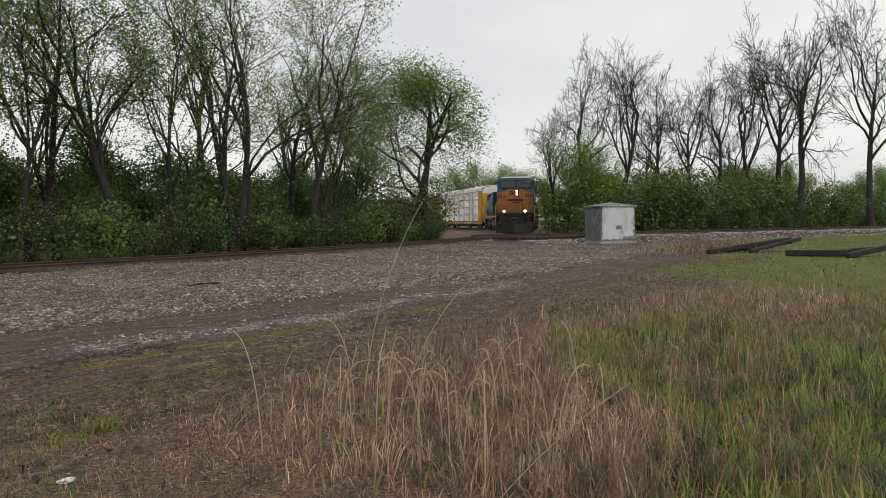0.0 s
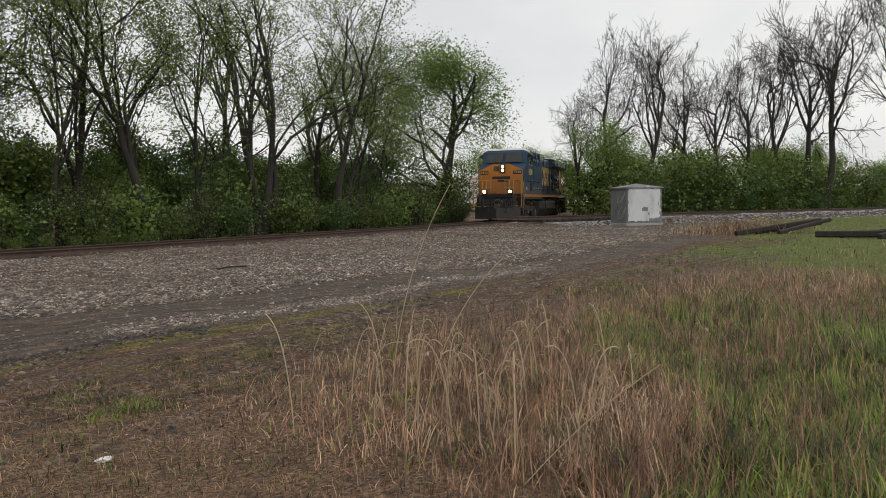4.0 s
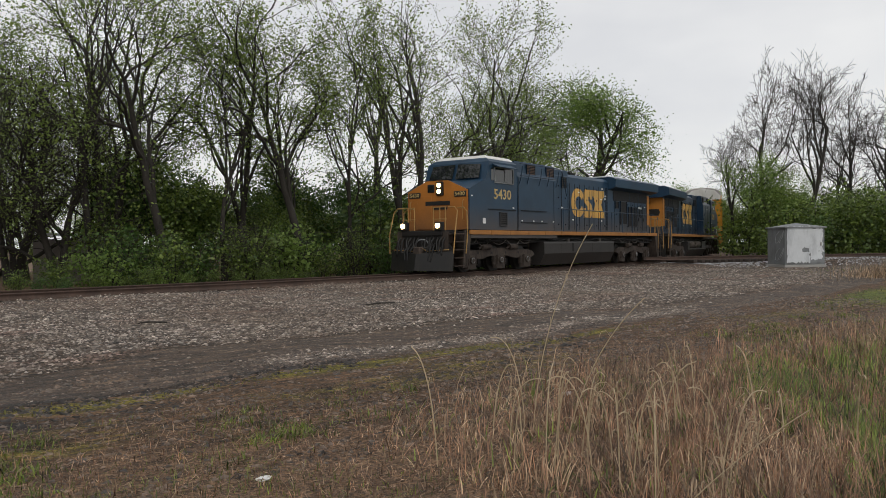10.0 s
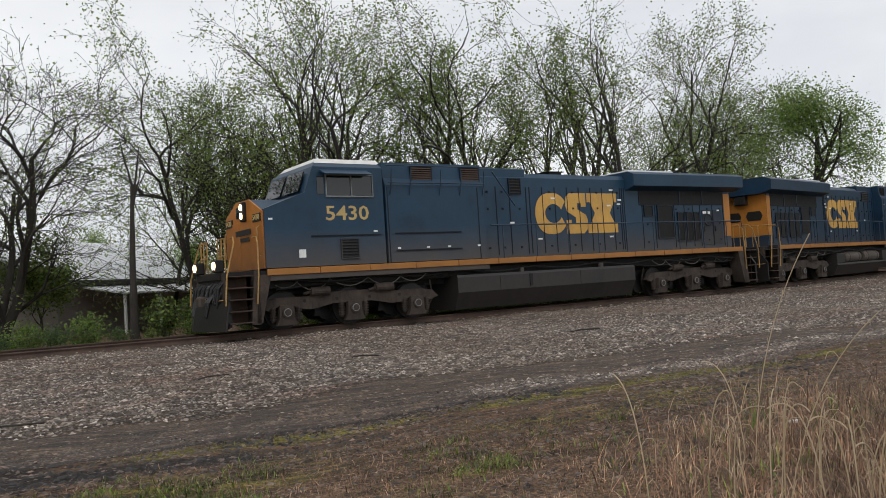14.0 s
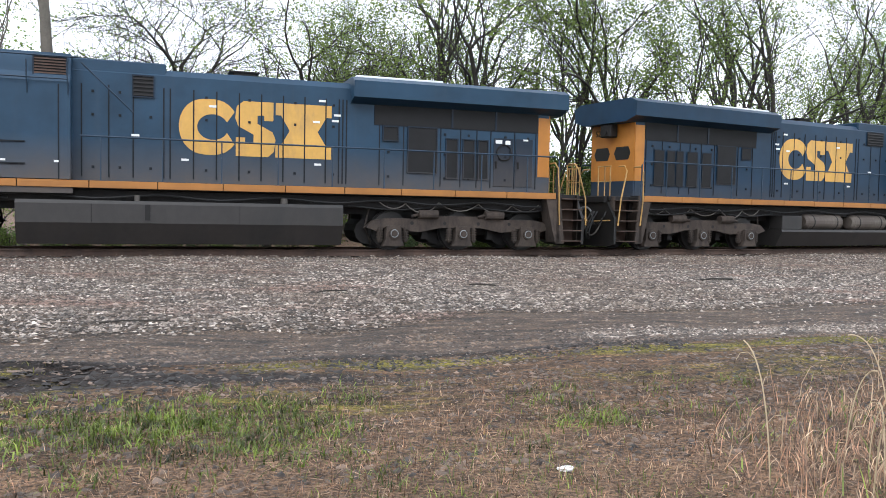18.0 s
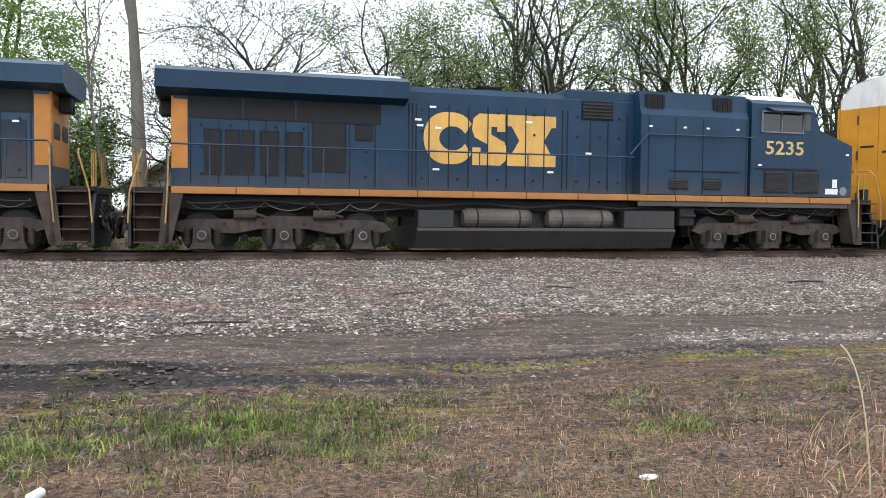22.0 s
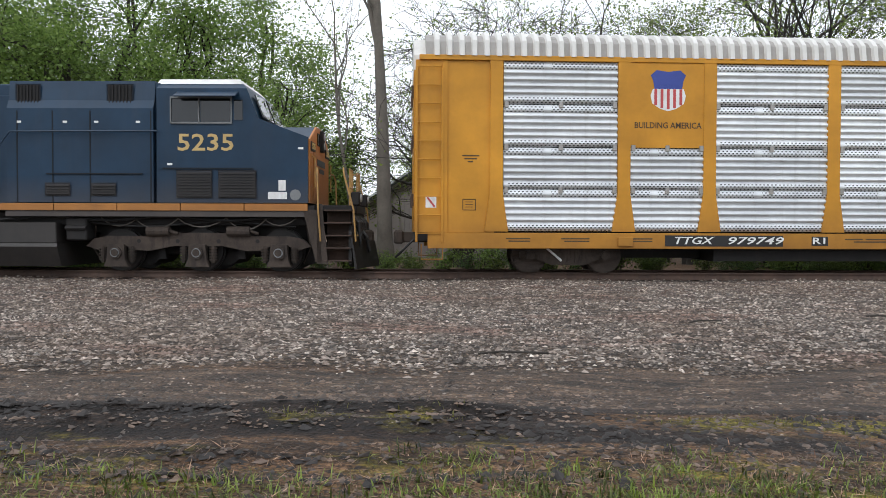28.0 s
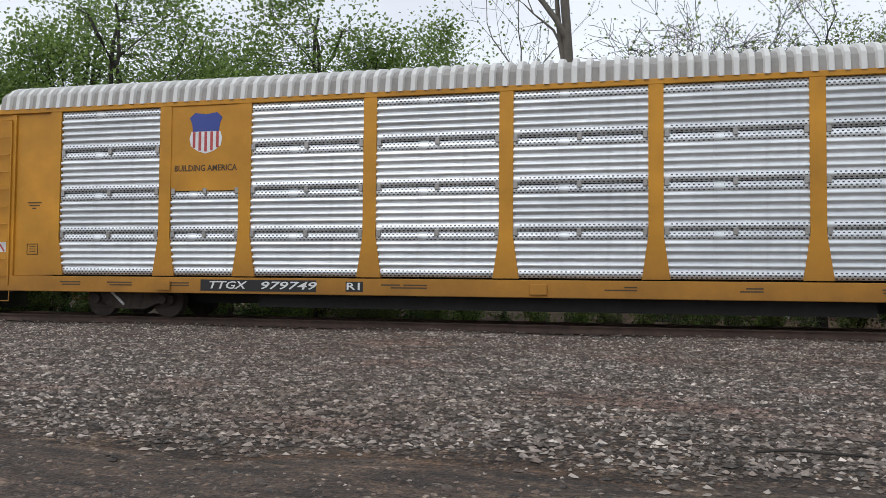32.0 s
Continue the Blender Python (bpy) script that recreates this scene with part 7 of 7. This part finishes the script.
def meadow():
    rng = np.random.default_rng(33)
    # clumps, so that the growth is uneven
    m = 13000
    r = 1.7 + 22 * rng.random(m) ** 1.5
    az = rng.uniform(radians(-48), radians(95), m)
    cx, cy = r * np.sin(az), r * np.cos(az)
    per = np.clip((34 - 0.7 * r), 10, 34).astype(int)
    x, y = np.repeat(cx, per), np.repeat(cy, per)
    tone = np.repeat(rng.random(m), per)
    size = np.repeat(rng.uniform(0.55, 1.25, m) * (1 + 0.25 * np.sin(cx * 1.7 + 2 * np.sin(cy * 1.1))), per)
    n = len(x)
    x, y = x + rng.normal(0, 0.11, n), y + rng.normal(0, 0.11, n)
    u, d = line_offset(x, y)
    wob = 0.5 * np.sin(x * 0.31 + 1) + 0.35 * np.sin(x * 0.83 + y * 0.2)
    patch = np.sin(x * 0.9 + 1.3 * np.sin(y * 0.7)) + np.sin(y * 1.1 + x * 0.5)
    tall = smoothstep(17.0, 18.8, d + 0.3 * wob) * smoothstep(2.0, 4.4, x - 0.12 * y) * (1 - 0.95 * smoothstep(13.0, 16.5, np.hypot(x, y) + 0.8 * patch))
    keep = rng.random(n) < tall * 0.95
    bear = np.degrees(np.arctan2(x, y))
    green = tone < 0.08 + 0.58 * smoothstep(55, 63, bear + 3.5 * patch) * (1 - smoothstep(9.0, 13.0, np.hypot(x, y))) + 0.3 * smoothstep(70, 80, bear)
    red = (tone > 0.5) & ~green
    dry = ~green & ~red
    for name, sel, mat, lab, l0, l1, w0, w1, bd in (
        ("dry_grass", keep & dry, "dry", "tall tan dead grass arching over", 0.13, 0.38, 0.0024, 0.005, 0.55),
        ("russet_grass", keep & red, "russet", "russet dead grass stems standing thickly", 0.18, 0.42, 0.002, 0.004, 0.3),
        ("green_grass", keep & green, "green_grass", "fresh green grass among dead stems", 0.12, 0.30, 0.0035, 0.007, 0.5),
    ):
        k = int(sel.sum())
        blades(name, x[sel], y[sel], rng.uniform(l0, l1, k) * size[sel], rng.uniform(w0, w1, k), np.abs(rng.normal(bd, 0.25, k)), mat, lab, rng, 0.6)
    # low growth everywhere on the turf
    n = 230000
    r = 1.4 + 20 * rng.random(n) ** 1.6
    az = rng.uniform(radians(-50), radians(95), n)
    x, y = r * np.sin(az), r * np.cos(az)
    u, d = line_offset(x, y)
    patch = np.sin(x * 1.3 + 1.3 * np.sin(y * 0.9)) + np.sin(y * 1.7 + x * 0.8) + 0.5 * np.sin(x * 3.1 - y * 2.2)
    short = smoothstep(15.6, 17.6, d + 0.5 * np.sin(x * 0.8))
    right = smoothstep(7, 12, x)
    for name, prob, mat, lab in (("short_dry_grass", short * 0.36, "dry", "short trodden dry grass"), ("short_russet_grass", short * 0.42, "russet", "short russet dead grass"), ("short_green_grass", short * (0.05 + 0.5 * smoothstep(0.3, 1.3, patch) + 0.4 * np.exp(-((d - 17.0) / 0.5) ** 2) * smoothstep(-0.4, 0.8, patch) + 0.25 * right), "green_grass", "short green grass in patches")):
        sel = rng.random(n) < prob
        k = int(sel.sum())
        blades(name, x[sel], y[sel], rng.uniform(0.025, 0.10, k), rng.uniform(0.0014, 0.0032, k), np.abs(rng.normal(0.45, 0.3, k)), mat, lab, rng)
    # fresh tufts along the edge of the turf
    m = 2500
    cu, cd = rng.uniform(-14, 14, m), rng.normal(17.1, 0.45, m)
    ok = ((np.sin(cu * 0.7 + 0.9) + 0.7 * np.sin(cu * 1.9 + cd) > 0.55) & (rng.random(m) < np.where(cu > 0, 0.17, 0.9))) | ((cu < -0.5) & (rng.random(m) < 0.65))
    cu, cd = cu[ok].repeat(42), cd[ok].repeat(42)
    x, y, _ = on_line(cu + rng.normal(0, 0.09, len(cu)), cd + rng.normal(0, 0.09, len(cu)))
    blades("green_tufts", x, y, rng.uniform(0.03, 0.115, len(x)), rng.uniform(0.003, 0.0065, len(x)), np.abs(rng.normal(0.6, 0.3, len(x))), "green_grass", "bright green weed tufts at the edge of the turf", rng)
    # moss and weeds along the edge of the track
    n = 9000
    u = rng.uniform(-12, 22, n)
    d = 15.02 + rng.normal(0, 0.13, n) + 0.05 * np.sin(u * 0.9)
    keep = (rng.random(n) < 0.9 * smoothstep(-1.5, -0.9, u) * (1 - smoothstep(6, 12, u))) | (np.abs(u + 3.45) < 0.3) | (np.abs(u + 2.65) < 0.25)
    x, y, _ = on_line(u[keep], d[keep])
    k = len(x)
    blades("verge_weeds", x, y, rng.uniform(0.015, 0.06, k), rng.uniform(0.003, 0.007, k), np.abs(rng.normal(0.5, 0.3, k)), "moss_blade", "low yellow-green weeds along the track edge", rng)
    # far green verge to the east
    n = 16000
    x, y = rng.uniform(16, 56, n), rng.uniform(2, 21, n)
    u, d = line_offset(x, y)
    keep = (d > 15.2) | ((u > 30) & (d > 10.5))
    x, y = x[keep], y[keep]
    k = len(x)
    sel = rng.random(k) < 0.8
    blades("verge_grass", x[sel], y[sel], rng.uniform(0.03, 0.11, int(sel.sum())), rng.uniform(0.006, 0.014, int(sel.sum())), np.abs(rng.normal(0.4, 0.3, int(sel.sum()))), "green_grass", "rough green grass on the far verge", rng)
    blades("verge_dry_grass", x[~sel], y[~sel], rng.uniform(0.04, 0.16, int((~sel).sum())), rng.uniform(0.005, 0.012, int((~sel).sum())), np.abs(rng.normal(0.3, 0.3, int((~sel).sum()))), "dry", "tan dead grass on the far verge", rng)
    # a stand of tall dead grass beyond the cabinet
    n = 2600
    x, y = 33.2 + rng.normal(0, 1.5, n), 13.7 + rng.normal(0, 0.9, n)
    blades("dead_grass_stand", x, y, rng.uniform(0.3, 0.75, n), rng.uniform(0.006, 0.011, n), np.abs(rng.normal(0.3, 0.2, n)), "dry", "stand of tall tan dead grass on the verge", rng)


meadow()


# ---------- tall dry stalks near the camera ----------
def stalks():
    rng = random.Random(8)

    def stalk(x, y, tip, mid, r=0.0032):
        z = floor_at(x, y)
        t = thing("grass_stalk", "single tall pale dry grass stalk bending over", "grass stalk", "tall dry stalks", at=pose(x, y, z - 0.02))
        p0, p2 = Vector((0, 0, 0)), Vector(tip)
        p1 = Vector(mid) * 2 - (p0 + p2) * 0.5
        pts = [p0 * (1 - f) ** 2 + p1 * 2 * f * (1 - f) + p2 * f * f for f in [k / 14 for k in range(15)]]
        mk("stem", "stalk", t, T(pts, r, 5))
        for k in range(3):
            a = pts[4 + 3 * k]
            g = rng.uniform(0, math.tau)
            d = Vector((math.cos(g), math.sin(g), 0)) * rng.uniform(0.05, 0.11)
            mk("frond", "stalk", t, T([a, a + d * 0.4 + Vector((0, 0, 0.04)), a + d * 0.8 + Vector((0, 0, 0.035)), a + d], 0.0018, 4))

    for x, y, tip, mid in STALKS:
        stalk(x, y, tip, mid)
    # a bunch of shorter arching stalks round them
    for k in range(36):
        x, y = 2.9 + 2.0 * rng.random(), 2.2 + 2.1 * rng.random()
        g, h, o = rng.uniform(0, math.tau), rng.uniform(0.52, 0.82), rng.uniform(0.1, 0.28)
        stalk(x, y, (o * math.cos(g), o * math.sin(g), h * rng.uniform(0.72, 1.0)), (o * 0.35 * math.cos(g), o * 0.35 * math.sin(g), h * 0.68), 0.004)


STALKS = [
    (3.99, 4.17, (0.22, -0.39, 1.52), (0.10, -0.09, 0.81)),
    (3.40, 3.32, (0.26, -0.43, 1.07), (0.13, -0.13, 0.62)),
    (3.41, 2.24, (0.00, -0.14, 0.68), (0.03, -0.03, 0.46)),
    (3.47, 3.83, (0.09, -0.22, 0.52), (0.03, -0.02, 0.40)),
    (3.09, 2.35, (0.29, -0.59, 0.64), (0.19, -0.26, 0.34)),
]
stalks()


# ---------- movement ----------
# seconds and arc length of the leading locomotive's middle
RUN = [(0, 65.12), (2, 58.95), (3.5, 53.98), (5.5, 46.5), (7, 40.73), (9.5, 31.03), (12, 21.25), (13, 17.27), (15.5, 8.4), (16, 6.5), (19, -4.83), (22, -16.03), (24.5, -25.33), (26.5, -32.77), (28, -38.45), (30.5, -48.0), (32, -53.67)]


def run_at(t):
    a, b = [r[0] for r in RUN], [r[1] for r in RUN]
    w = [-0.6, -0.3, 0.0, 0.3, 0.6]
    lo = [np.interp(min(max(t + d, 0), 32), a, b) for d in w]
    ext = [b[0] - 3.5 * (t + d) if t + d < 0 else b[-1] - 3.74 * (t + d - 32) if t + d > 32 else v for d, v in zip(w, lo)]
    return float(np.mean(ext))


def car_pose(t, back, half, facing):
    u = run_at(t) + back
    fx, fy, _ = on_line(u - half)
    rx, ry, _ = on_line(u + half)
    a = math.atan2(fy - ry, fx - rx)
    return (fx + rx) / 2, (fy + ry) / 2, a if facing > 0 else a + math.pi, u


def motions():
    times = [k * 0.5 for k in range(65)]
    for car, back, half, facing in CARS:
        rows = []
        for t in times:
            x, y, a, u = car_pose(t, back, half, facing)
            rows.append((t, pose(x, y, RAIL, 0, 0, math.degrees(a))))
        walk(car, rows)
    info = {c[0]: c for c in CARS}
    for truck, car, x in TRUCKS:
        _, back, half, facing = info[car]
        rows = []
        for k in range(17):
            t = k * 2.0
            _, _, a, u = car_pose(t, back, half, facing)
            h = on_line(u - facing * x)[2] + (math.pi if facing > 0 else 0)
            turn = (h - a + math.pi) % math.tau - math.pi
            rows.append((t, pose(x, 0, 0, 0, 0, math.degrees(turn))))
        walk(truck, rows)
    start = run_at(0)
    for wheel, x, z, r, car in WHEELSETS:
        facing = info[car][3]
        rows = []
        for k in range(161):
            t = k * 0.2
            rows.append((t, pose(x, 0, z, 0, facing * math.degrees((start - run_at(t)) / r), 0)))
        walk(wheel, rows)


motions()
